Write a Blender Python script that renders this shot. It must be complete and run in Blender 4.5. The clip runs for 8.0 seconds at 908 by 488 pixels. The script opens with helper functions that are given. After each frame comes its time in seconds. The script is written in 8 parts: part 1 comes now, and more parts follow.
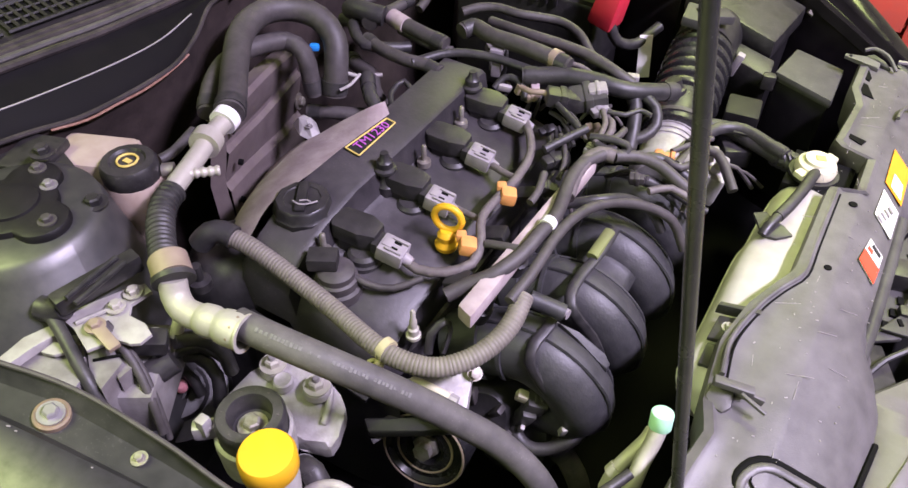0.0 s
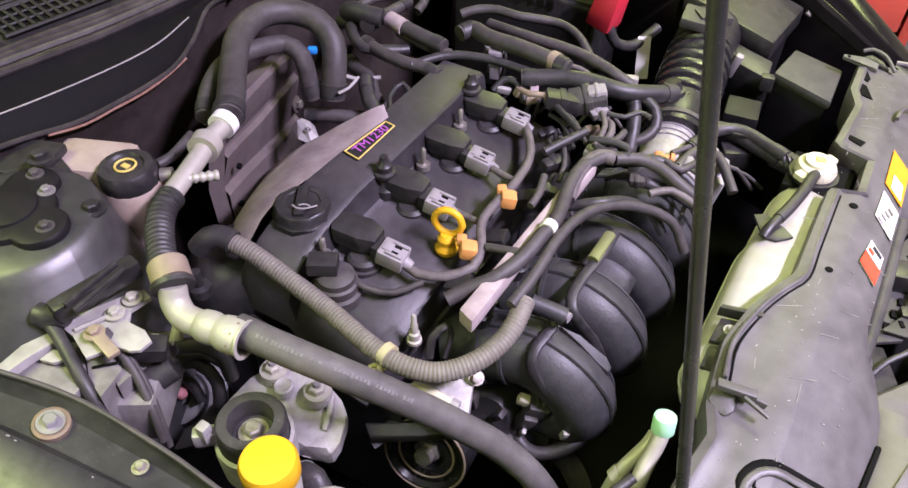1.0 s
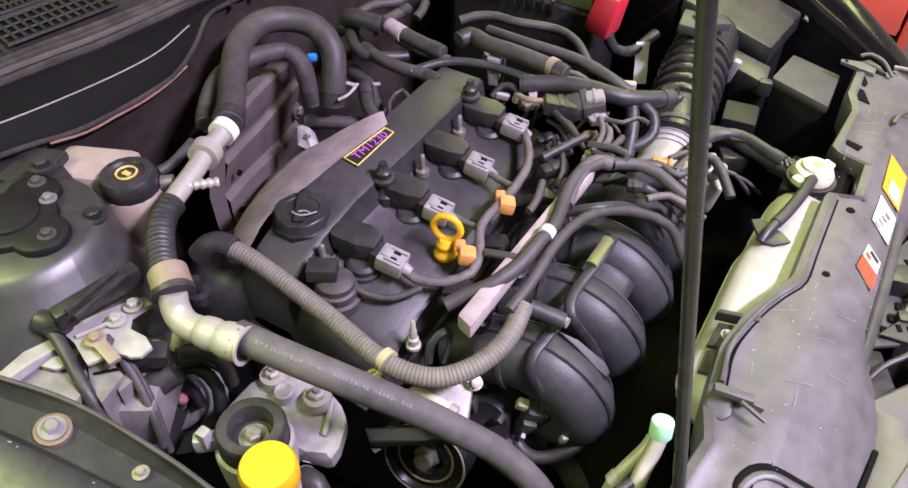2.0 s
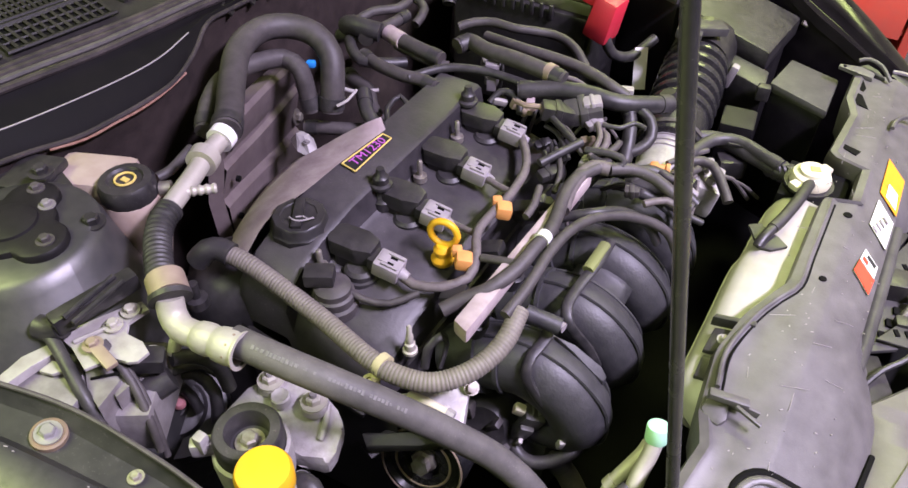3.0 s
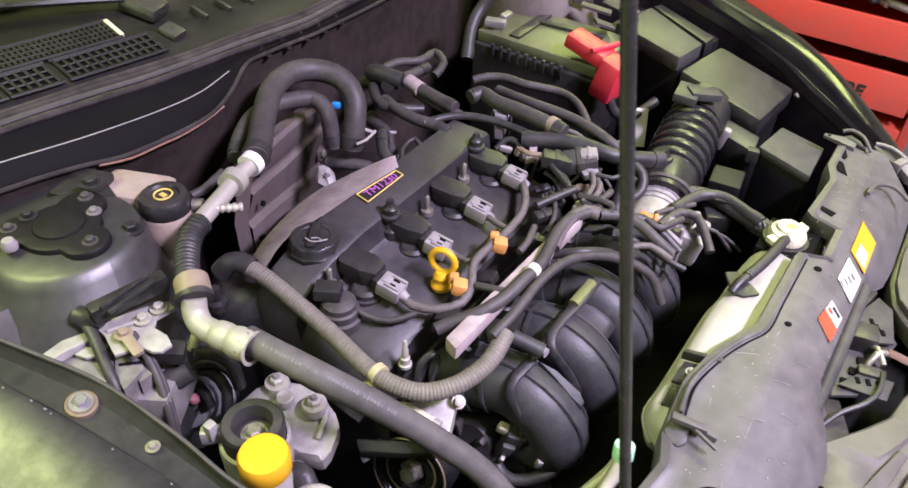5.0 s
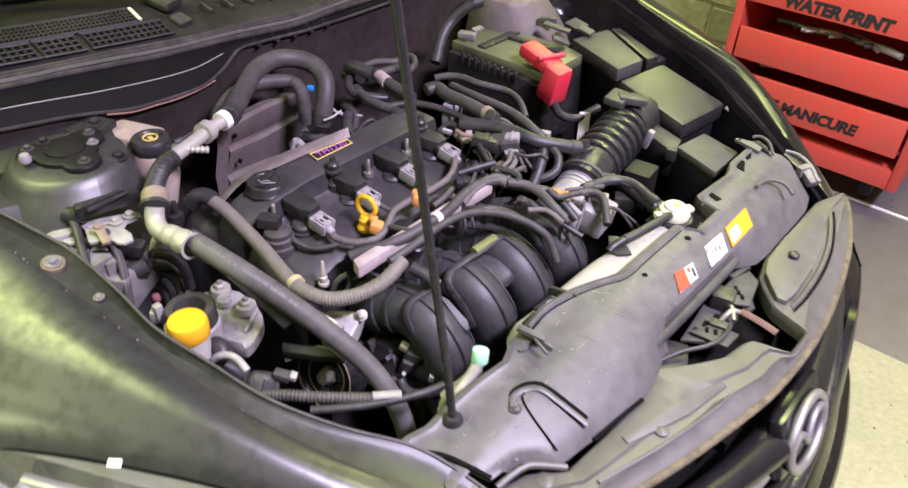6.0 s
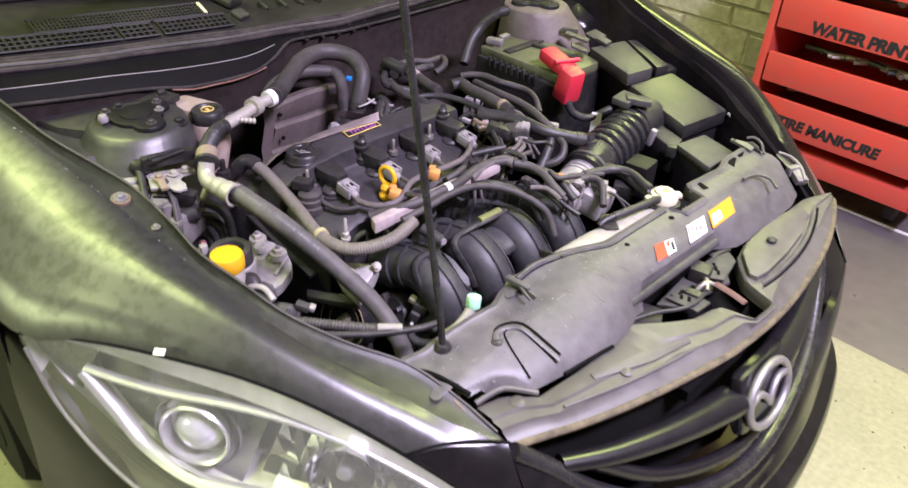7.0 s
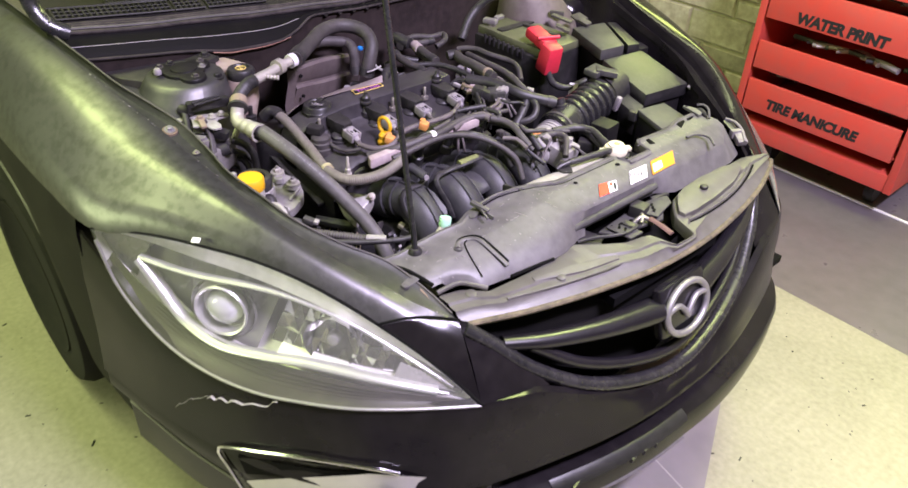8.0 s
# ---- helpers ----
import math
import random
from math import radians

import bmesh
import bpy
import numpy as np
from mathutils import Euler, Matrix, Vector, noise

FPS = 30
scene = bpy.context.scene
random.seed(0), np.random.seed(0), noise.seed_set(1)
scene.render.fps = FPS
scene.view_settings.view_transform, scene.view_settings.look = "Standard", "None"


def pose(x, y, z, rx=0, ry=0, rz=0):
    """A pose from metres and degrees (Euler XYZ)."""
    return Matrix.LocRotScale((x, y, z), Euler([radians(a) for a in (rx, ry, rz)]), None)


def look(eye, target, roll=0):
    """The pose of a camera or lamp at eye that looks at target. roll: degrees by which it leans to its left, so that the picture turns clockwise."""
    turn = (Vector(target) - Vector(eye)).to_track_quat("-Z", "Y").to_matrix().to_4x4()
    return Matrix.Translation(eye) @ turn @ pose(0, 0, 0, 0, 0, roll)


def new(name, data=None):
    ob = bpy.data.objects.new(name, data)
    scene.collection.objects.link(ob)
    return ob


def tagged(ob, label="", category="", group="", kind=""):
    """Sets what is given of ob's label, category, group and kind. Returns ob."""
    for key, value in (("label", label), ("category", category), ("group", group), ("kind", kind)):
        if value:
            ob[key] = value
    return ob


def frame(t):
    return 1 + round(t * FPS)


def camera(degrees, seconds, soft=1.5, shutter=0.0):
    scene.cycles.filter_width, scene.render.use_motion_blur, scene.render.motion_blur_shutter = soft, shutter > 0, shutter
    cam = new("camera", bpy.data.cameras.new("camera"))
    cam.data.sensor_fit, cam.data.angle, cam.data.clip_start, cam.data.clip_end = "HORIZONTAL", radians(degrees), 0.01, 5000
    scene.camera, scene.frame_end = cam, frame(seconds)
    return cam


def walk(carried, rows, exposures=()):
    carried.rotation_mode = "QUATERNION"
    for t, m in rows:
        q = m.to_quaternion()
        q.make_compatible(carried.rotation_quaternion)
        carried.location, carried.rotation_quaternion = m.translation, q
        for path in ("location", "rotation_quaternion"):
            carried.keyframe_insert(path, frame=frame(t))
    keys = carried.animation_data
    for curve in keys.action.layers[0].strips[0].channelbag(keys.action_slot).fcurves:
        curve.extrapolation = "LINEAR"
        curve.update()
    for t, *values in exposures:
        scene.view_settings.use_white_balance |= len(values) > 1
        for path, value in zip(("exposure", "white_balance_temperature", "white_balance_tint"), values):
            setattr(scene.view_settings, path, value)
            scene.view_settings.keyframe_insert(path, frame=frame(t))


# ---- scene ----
cam = camera(61.0, 8.0, soft=1.5, shutter=0.5)
PATH = [
    (0, (-0.027, -0.031, 1.445), (-0.741, 1.204, 0.042), 1.3),
    (0.5, (-0.03, -0.029, 1.446), (-0.738, 1.209, 0.043), 1.3),
    (1, (-0.034, -0.029, 1.445), (-0.739, 1.211, 0.044), 1.3),
    (1.5, (-0.033, -0.03, 1.448), (-0.74, 1.214, 0.05), 1.2),
    (3, (-0.02, -0.026, 1.453), (-0.75, 1.218, 0.068), 0.5),
    (3.5, (-0.016, -0.029, 1.456), (-0.752, 1.224, 0.082), 0.7),
    (4, (-0.007, -0.036, 1.463), (-0.754, 1.232, 0.109), 1.1),
    (5.3, (0.114, -0.102, 1.502), (-0.767, 1.183, 0.249), 2.6),
    (5.5, (0.181, -0.111, 1.508), (-0.746, 1.162, 0.275), 2.4),
    (6, (0.378, -0.157, 1.52), (-0.638, 1.088, 0.33), 2.5),
    (6.5, (0.466, -0.208, 1.527), (-0.622, 1.01, 0.372), 2.7),
    (7, (0.562, -0.25, 1.532), (-0.582, 0.937, 0.399), 2.7),
    (7.5, (0.749, -0.319, 1.572), (-0.44, 0.826, 0.442), 2.5),
    (8, (0.865, -0.383, 1.599), (-0.341, 0.73, 0.456), 2.5),
]
walk(cam, [(t, look(eye, target, roll)) for t, eye, target, roll in PATH])

# ---- light ----
scene.view_settings.exposure = 0.0
world = bpy.data.worlds.new("garage_air")
scene.world = world
world.use_nodes = True
world.node_tree.nodes["Background"].inputs[0].default_value = (0.9, 0.86, 0.9, 1)
world.node_tree.nodes["Background"].inputs[1].default_value = 0.01


def area_lamp(name, at, aim, size, watts, colour, spread=180):
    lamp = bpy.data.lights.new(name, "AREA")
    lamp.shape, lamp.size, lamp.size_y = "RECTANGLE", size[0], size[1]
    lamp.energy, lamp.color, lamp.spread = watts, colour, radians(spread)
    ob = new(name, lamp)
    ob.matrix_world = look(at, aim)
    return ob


# Area lamps without fixtures, none in view; this lilac one is the main light.
area_lamp("key_lamp_front", (1.5, 0.6, 3.1), (0.2, 0.7, 0.4), (1.0, 0.2), 205, (1.0, 0.87, 1.26))
# Unseen fill, added to brighten the stone wall and its reflections.
area_lamp("fill_lamp_wall", (-0.7, 2.6, 3.1), (-0.7, 3.2, 1.6), (1.6, 0.3), 36, (0.92, 1.0, 0.55))
# Unseen lamp, placed so its streak runs along the near wing.
area_lamp("glint_lamp_rear", (-1.5, -0.5, 3.2), (-1.15, -0.3, 0.8), (0.5, 1.9), 78, (0.84, 1.0, 0.36))
# Unseen narrow fill that turns the front floor lime.
area_lamp("fill_lamp_lime", (1.75, 2.3, 3.15), (1.6, 1.7, 0.0), (0.8, 0.25), 26, (0.88, 1.0, 0.22), 60)
# Unseen fill, added for the lime sheen on the far tray.
area_lamp("tray_fill_lime", (-0.75, 3.15, 2.25), (0.1, 1.1, 0.7), (1.5, 0.3), 15, (0.86, 1.0, 0.28), 120)
# Unseen lime fill for the far side of the bay and floor.
area_lamp("fill_lamp_side", (0.15, 2.15, 3.15), (0.8, 1.2, 0.0), (0.8, 0.25), 50, (0.88, 1.0, 0.36))
# Unseen lamp, added for the glow low on the near wing and left floor.
area_lamp("glint_lamp_green", (-1.25, -1.3, 3.15), (-1.1, -1.0, 0.4), (0.45, 1.7), 40, (0.85, 1.0, 0.45))
# Unseen soft panel, no window: it gives the wing its broad lime reflection.
area_lamp("soft_fill_green", (-1.7, -3.9, 1.75), (-1.2, 0.0, 1.3), (2.4, 1.3), 160, (0.86, 1.0, 0.5))


# ---- materials ----
TOPLIT_DUST = (0.19, 0.165, 0.168)


def material(name, base, rough=0.5, metal=0.0, second=None, grain=60.0, large=7.0, amount=0.35, bump=0.15, bump_scale=220.0,
             coat=0.0, rough_spread=0.12, spec=0.5, patch=(0.42, 0.7), dust=0.0, grit=0.00):
    """A surface with a base colour, a second colour in stains at two scales, uneven gloss and a fine relief.
    dust: how far upward faces pale, for settled dust and for light on tops; grit: how strong the pale specks are."""
    m = bpy.data.materials.new(name)
    m.use_nodes = True
    nt = m.node_tree
    n, l = nt.nodes, nt.links
    b = n["Principled BSDF"]
    if second is None:
        second = tuple(min(1.0, c * 1.5 + 0.012) for c in base)
    tc = n.new("ShaderNodeTexCoord")
    fine, big = n.new("ShaderNodeTexNoise"), n.new("ShaderNodeTexNoise")
    fine.inputs["Scale"].default_value, fine.inputs["Detail"].default_value = grain, 6
    big.inputs["Scale"].default_value, big.inputs["Detail"].default_value, big.inputs["Roughness"].default_value = large, 5, 0.65
    for t in (fine, big):
        l.new(tc.outputs["Object"], t.inputs["Vector"])
    mul = n.new("ShaderNodeMath")
    mul.operation = "MULTIPLY_ADD"
    l.new(fine.outputs["Fac"], mul.inputs[0])
    mul.inputs[1].default_value = 0.5
    half = n.new("ShaderNodeMath")
    half.operation = "MULTIPLY"
    l.new(big.outputs["Fac"], half.inputs[0])
    half.inputs[1].default_value = 0.6
    l.new(half.outputs[0], mul.inputs[2])
    ramp = n.new("ShaderNodeMapRange")
    ramp.inputs["From Min"].default_value, ramp.inputs["From Max"].default_value = patch
    ramp.inputs["To Max"].default_value = amount
    l.new(mul.outputs[0], ramp.inputs["Value"])
    mix = n.new("ShaderNodeMix")
    mix.data_type = "RGBA"
    mix.inputs["A"].default_value, mix.inputs["B"].default_value = (*base, 1), (*second, 1)
    l.new(ramp.outputs["Result"], mix.inputs["Factor"])
    colour = mix.outputs["Result"]

    def overlay(fac, tone):
        lay = n.new("ShaderNodeMix")
        lay.data_type = "RGBA"
        lay.inputs["B"].default_value = (*tone, 1)
        l.new(colour, lay.inputs["A"])
        l.new(fac, lay.inputs["Factor"])
        return lay.outputs["Result"]

    # Upward faces pale: real dust plus the light on tops, put into colour.
    if dust:
        axis, level, settled = n.new("ShaderNodeSeparateXYZ"), n.new("ShaderNodeMapRange"), n.new("ShaderNodeMath")
        l.new(tc.outputs["Normal"], axis.inputs[0])
        l.new(axis.outputs["Z"], level.inputs["Value"])
        level.inputs["From Min"].default_value, level.inputs["From Max"].default_value, level.inputs["To Max"].default_value = 0.35, 1.0, dust * 2
        settled.operation = "MULTIPLY"
        l.new(level.outputs["Result"], settled.inputs[0])
        l.new(big.outputs["Fac"], settled.inputs[1])
        colour = overlay(settled.outputs[0], TOPLIT_DUST)
    if grit:
        speck, cut = n.new("ShaderNodeTexNoise"), n.new("ShaderNodeMapRange")
        speck.inputs["Scale"].default_value, speck.inputs["Detail"].default_value = 420, 2
        l.new(tc.outputs["Object"], speck.inputs["Vector"])
        l.new(speck.outputs["Fac"], cut.inputs["Value"])
        cut.inputs["From Min"].default_value, cut.inputs["From Max"].default_value, cut.inputs["To Max"].default_value = 0.62, 0.72, grit
        patchy, shown = n.new("ShaderNodeMapRange"), n.new("ShaderNodeMath")
        l.new(big.outputs["Fac"], patchy.inputs["Value"])
        patchy.inputs["From Min"].default_value, patchy.inputs["From Max"].default_value = 0.45, 0.62
        shown.operation = "MULTIPLY"
        l.new(cut.outputs["Result"], shown.inputs[0])
        l.new(patchy.outputs["Result"], shown.inputs[1])
        colour = overlay(shown.outputs[0], (0.26, 0.235, 0.225))
    l.new(colour, b.inputs["Base Color"])
    rr = n.new("ShaderNodeMapRange")
    rr.inputs["To Min"].default_value, rr.inputs["To Max"].default_value = max(0.03, rough - rough_spread), min(1, rough + rough_spread)
    l.new(mul.outputs[0], rr.inputs["Value"])
    l.new(rr.outputs["Result"], b.inputs["Roughness"])
    b.inputs["Metallic"].default_value = metal
    b.inputs["Specular IOR Level"].default_value = spec
    b.inputs["Coat Weight"].default_value = coat
    b.inputs["Coat Roughness"].default_value = 0.16
    if bump:
        hn = n.new("ShaderNodeTexNoise")
        hn.inputs["Scale"].default_value, hn.inputs["Detail"].default_value = bump_scale, 3
        l.new(tc.outputs["Object"], hn.inputs["Vector"])
        bp = n.new("ShaderNodeBump")
        bp.inputs["Strength"].default_value, bp.inputs["Distance"].default_value = bump, 0.002
        l.new(hn.outputs["Fac"], bp.inputs["Height"])
        l.new(bp.outputs["Normal"], b.inputs["Normal"])
    return m


M = {
    # Body paint again, dulled and darkened for the side that reflects dark surroundings.
    "shaded_side": material("shaded_dusty_side", (0.016, 0.015, 0.0155), 0.6, 0.0, (0.03, 0.028, 0.027), 40, 9, 0.7, 0.03, 300, spec=0.03),
    "tyre": material("worn_tyre_rubber", (0.014, 0.0135, 0.014), 0.8, 0.0, (0.03, 0.028, 0.027), 90, 12, 0.6, 0.2, spec=0.08),
    # Brighter metallic copy of the body paint: the near wing's reflections put into colour.
    "paint": material("lit_black_paint", (0.100, 0.097, 0.098), 0.38, 0.75, (0.036, 0.036, 0.032), 60, 20, 0.5, 0.02, 400, coat=0.15, rough_spread=0.14, patch=(0.52, 0.66)),
    # Darker copy of the same paint, for the bumper and the shaded far side.
    "bumper": material("shaded_black_paint", (0.007, 0.006, 0.0068), 0.17, 0.0, (0.014, 0.012, 0.013), 40, 9, 0.7, 0.01, 400, coat=0.0, spec=0.20, rough_spread=0.08),
    "grille": material("polished_black_plastic", (0.009, 0.008, 0.0095), 0.24, 0.0, (0.020, 0.018, 0.021), 60, 9, 0.5, 0.02, rough_spread=0.08),
    "reflector": material("silver_lamp_housing", (0.82, 0.81, 0.78), 0.3, 0.6, (0.5, 0.48, 0.46), 40, 9, 0.6, 0.02),
    "bulb": material("pale_lamp_glass", (0.62, 0.62, 0.64), 0.08, 0.3, (0.5, 0.5, 0.5), 40, 9, 0.3, 0.0),
    "cowltop": material("dusty_cowl_plastic", (0.007, 0.0066, 0.0063), 0.46, 0.0, (0.022, 0.020, 0.018), 50, 7, 0.7, 0.1, spec=0.2, dust=0.04, grit=0.17),
    "seal": material("dusty_seal_rubber", (0.016, 0.013, 0.013), 0.75, 0.0, (0.055, 0.044, 0.043), 60, 16, 0.9, 0.2, spec=0.3, grit=0.17),
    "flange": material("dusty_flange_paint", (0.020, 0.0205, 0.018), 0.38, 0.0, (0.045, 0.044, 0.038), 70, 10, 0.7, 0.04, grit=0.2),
    "jamb": material("dull_black_paint", (0.014, 0.014, 0.013), 0.3, 0.0, (0.035, 0.033, 0.029), 60, 8, 0.5, 0.05),
    "ledge": material("dull_ledge_paint", (0.042, 0.040, 0.039), 0.5, 0.5, (0.075, 0.068, 0.063), 50, 8, 0.7, 0.05, grit=0.1),
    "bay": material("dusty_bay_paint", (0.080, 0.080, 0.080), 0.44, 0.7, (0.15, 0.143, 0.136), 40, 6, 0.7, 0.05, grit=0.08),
    "black": material("black_plastic", (0.012, 0.0115, 0.012), 0.40, 0.0, (0.045, 0.041, 0.041), 80, 10, 0.5, 0.1, dust=0.06, grit=0.17),
    "cowl": material("black_cowl_plastic", (0.003, 0.0027, 0.0027), 0.6, 0.0, (0.008, 0.0068, 0.0066), 60, 9, 0.5, 0.05, spec=0.08),
    # Extra dark black: stands in for unlit box sides; also used on strut mounts.
    "boxside": material("shaded_black_plastic", (0.006, 0.0055, 0.006), 0.5, 0.0, (0.016, 0.0145, 0.015), 70, 9, 0.5, 0.08, spec=0.25, dust=0.03, grit=0.06),
    "gloss": material("glossy_black_plastic", (0.012, 0.012, 0.013), 0.25, 0.0, (0.04, 0.038, 0.038), 60, 9, 0.5, 0.03, dust=0.03, grit=0.06),
    "cover": material("grey_black_plastic", (0.066, 0.061, 0.062), 0.45, 0.0, (0.125, 0.116, 0.118), 45, 9, 0.8, 0.12, 500, dust=0.04, grit=0.08),
    "shelf": material("grey_dusty_plastic", (0.072, 0.066, 0.060), 0.42, 0.0, (0.12, 0.112, 0.105), 40, 6, 0.7, 0.1, dust=0.04, grit=0.11),
    "valve": material("valve_cover_plastic", (0.020, 0.018, 0.020), 0.48, 0.0, (0.06, 0.054, 0.056), 70, 9, 0.5, 0.12, dust=0.07, grit=0.19),
    "dusty": material("dusty_cover_plastic", (0.29, 0.23, 0.228), 0.75, 0.0, (0.43, 0.36, 0.352), 40, 16, 0.9, 0.2, patch=(0.45, 0.65)),
    "firewall": material("brown_firewall_felt", (0.022, 0.0165, 0.0155), 0.75, 0.0, (0.046, 0.034, 0.031), 50, 7, 0.8, 0.25, 160, spec=0.2),
    "faded_rust": material("red_brown_rust", (0.16, 0.07, 0.045), 0.75, 0.0, (0.28, 0.17, 0.13), 160, 30, 0.9, 0.3),
    "loom": material("taped_loom", (0.085, 0.072, 0.070), 0.6, 0.0, (0.16, 0.138, 0.132), 150, 40, 0.8, 0.3, grit=0.1),
    "shield": material("dusty_heat_shield", (0.10, 0.078, 0.076), 0.6, 0.1, (0.15, 0.122, 0.118), 60, 8, 0.8, 0.12, grit=0.11),
    "rubber": material("black_rubber", (0.016, 0.0155, 0.016), 0.48, 0.0, (0.06, 0.055, 0.054), 90, 12, 0.55, 0.15, dust=0.05, grit=0.19),
    "hose": material("grey_black_hose", (0.034, 0.030, 0.029), 0.58, 0.0, (0.10, 0.088, 0.085), 90, 12, 0.5, 0.12, dust=0.06, grit=0.22),
    "print_hose": material("dusty_grey_hose", (0.060, 0.056, 0.055), 0.6, 0.0, (0.13, 0.12, 0.115), 60, 16, 0.7, 0.1, dust=0.08, grit=0.3),
    "faded_print": material("faded_print", (0.16, 0.155, 0.15), 0.6, 0.0, (0.08, 0.075, 0.07), 300, 90, 0.9, 0.0),
    "conduit": material("dusty_conduit", (0.13, 0.115, 0.095), 0.6, 0.0, (0.21, 0.19, 0.16), 90, 14, 0.7, 0.1),
    "runner": material("manifold_plastic", (0.024, 0.024, 0.026), 0.50, 0.0, (0.06, 0.058, 0.060), 80, 9, 0.6, 0.18, 300, dust=0.03, grit=0.06),
    "alu": material("cast_aluminium", (0.47, 0.45, 0.44), 0.58, 0.35, (0.22, 0.20, 0.18), 60, 12, 0.7, 0.35, 160, grit=0.11),
    "pale": material("pale_galvanised_steel", (0.43, 0.41, 0.395), 0.6, 0.25, (0.25, 0.225, 0.215), 50, 20, 0.8, 0.2, 160),
    "zinc": material("dusty_galvanised_steel", (0.27, 0.255, 0.25), 0.55, 0.3, (0.14, 0.125, 0.12), 50, 22, 0.9, 0.15, 160),
    "pipe": material("oxidised_pipe", (0.43, 0.41, 0.355), 0.5, 0.25, (0.32, 0.295, 0.24), 70, 14, 0.7, 0.12),
    "steel": material("zinc_steel", (0.46, 0.44, 0.40), 0.48, 0.8, (0.22, 0.18, 0.14), 120, 40, 0.8, 0.2),
    "old_rust": material("brown_rust", (0.09, 0.042, 0.028), 0.8, 0.0, (0.16, 0.10, 0.08), 120, 22, 0.8, 0.3),
    "rust_film": material("faded_rust_film", (0.20, 0.135, 0.08), 0.6, 0.0, (0.10, 0.085, 0.065), 90, 30, 0.8, 0.1),
    "yellow": material("yellow_plastic", (0.72, 0.40, 0.012), 0.5, 0.0, (0.62, 0.30, 0.02), 60, 12, 0.35, 0.03),
    "orange": material("orange_plastic", (0.66, 0.30, 0.09), 0.45, 0.0, (0.45, 0.2, 0.08), 80, 20, 0.5, 0.05),
    "red": material("red_plastic", (0.62, 0.03, 0.055), 0.4, 0.0, (0.45, 0.03, 0.05), 60, 12, 0.5, 0.05),
    "cabinet": material("red_enamel", (0.58, 0.065, 0.045), 0.38, 0.0, (0.42, 0.09, 0.07), 30, 5, 0.5, 0.03),
    "tank": material("milky_plastic", (0.40, 0.385, 0.345), 0.5, 0.0, (0.30, 0.28, 0.22), 40, 6, 0.7, 0.05),
    "brown_tank": material("stained_milky_plastic", (0.42, 0.345, 0.30), 0.5, 0.0, (0.26, 0.185, 0.14), 30, 6, 0.8, 0.05),
    "cream": material("cream_plastic", (0.60, 0.565, 0.41), 0.45, 0.0, (0.6, 0.55, 0.4), 60, 14, 0.4, 0.05),
    "straw": material("straw_plastic", (0.46, 0.42, 0.24), 0.5, 0.0, (0.36, 0.31, 0.17), 60, 14, 0.5, 0.05),
    "mint": material("mint_plastic", (0.42, 0.75, 0.52), 0.65, 0.0, (0.3, 0.6, 0.42), 60, 14, 0.4, 0.04),
    "blue": material("blue_plastic", (0.02, 0.22, 0.60), 0.45, 0.0, None, 60, 12, 0.3, 0.03),
    "grey": material("grey_connector", (0.22, 0.20, 0.21), 0.55, 0.0, (0.34, 0.31, 0.31), 90, 16, 0.6, 0.06),
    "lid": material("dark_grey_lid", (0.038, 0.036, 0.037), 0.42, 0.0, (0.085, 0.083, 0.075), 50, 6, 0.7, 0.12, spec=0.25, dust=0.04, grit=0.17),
    "brownband": material("brown_clamp", (0.26, 0.20, 0.15), 0.5, 0.2, (0.36, 0.29, 0.22), 80, 16, 0.6, 0.1),
    # Deep black: fills shaded gaps, holes and depths, and colours truly black parts.
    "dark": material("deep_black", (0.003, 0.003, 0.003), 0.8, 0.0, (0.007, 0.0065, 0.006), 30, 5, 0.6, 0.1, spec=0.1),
    "chrome": material("chrome", (0.78, 0.78, 0.78), 0.12, 1.0, (0.6, 0.6, 0.6), 60, 12, 0.4, 0.0, rough_spread=0.06),
    "badge": material("dull_chrome", (0.36, 0.345, 0.35), 0.45, 0.7, (0.22, 0.21, 0.21), 90, 18, 0.6, 0.03),
    "bezel": material("bright_silver_trim", (0.70, 0.69, 0.69), 0.3, 0.75, (0.55, 0.54, 0.54), 50, 12, 0.4, 0.0),
    "lamp_foot": material("brown_lamp_plastic", (0.020, 0.017, 0.014), 0.4, 0.0, (0.045, 0.038, 0.030), 60, 14, 0.7, 0.0),
    "smoke": material("smoky_lamp_plastic", (0.23, 0.225, 0.22), 0.25, 0.2, (0.25, 0.24, 0.23), 40, 9, 0.6, 0.0),
    "white": material("white_paper", (0.80, 0.78, 0.78), 0.5, 0.0, (0.66, 0.63, 0.62), 90, 20, 0.5, 0.0),
    "stamp": material("orange_red_print", (0.72, 0.05, 0.018), 0.5, 0.0, None, 90, 20, 0.3, 0.0),
    "amber": material("amber_print", (0.74, 0.26, 0.008), 0.5, 0.0, None, 90, 20, 0.2, 0.0),
    "ink": material("black_ink", (0.012, 0.012, 0.012), 0.6, 0.0, None, 90, 20, 0.3, 0.0),
    "purple": material("purple_ink", (0.42, 0.10, 0.42), 0.6, 0.0, None, 90, 20, 0.2, 0.0),
    "gold": material("yellow_line", (0.58, 0.44, 0.12), 0.6, 0.0, None, 90, 20, 0.3, 0.0),
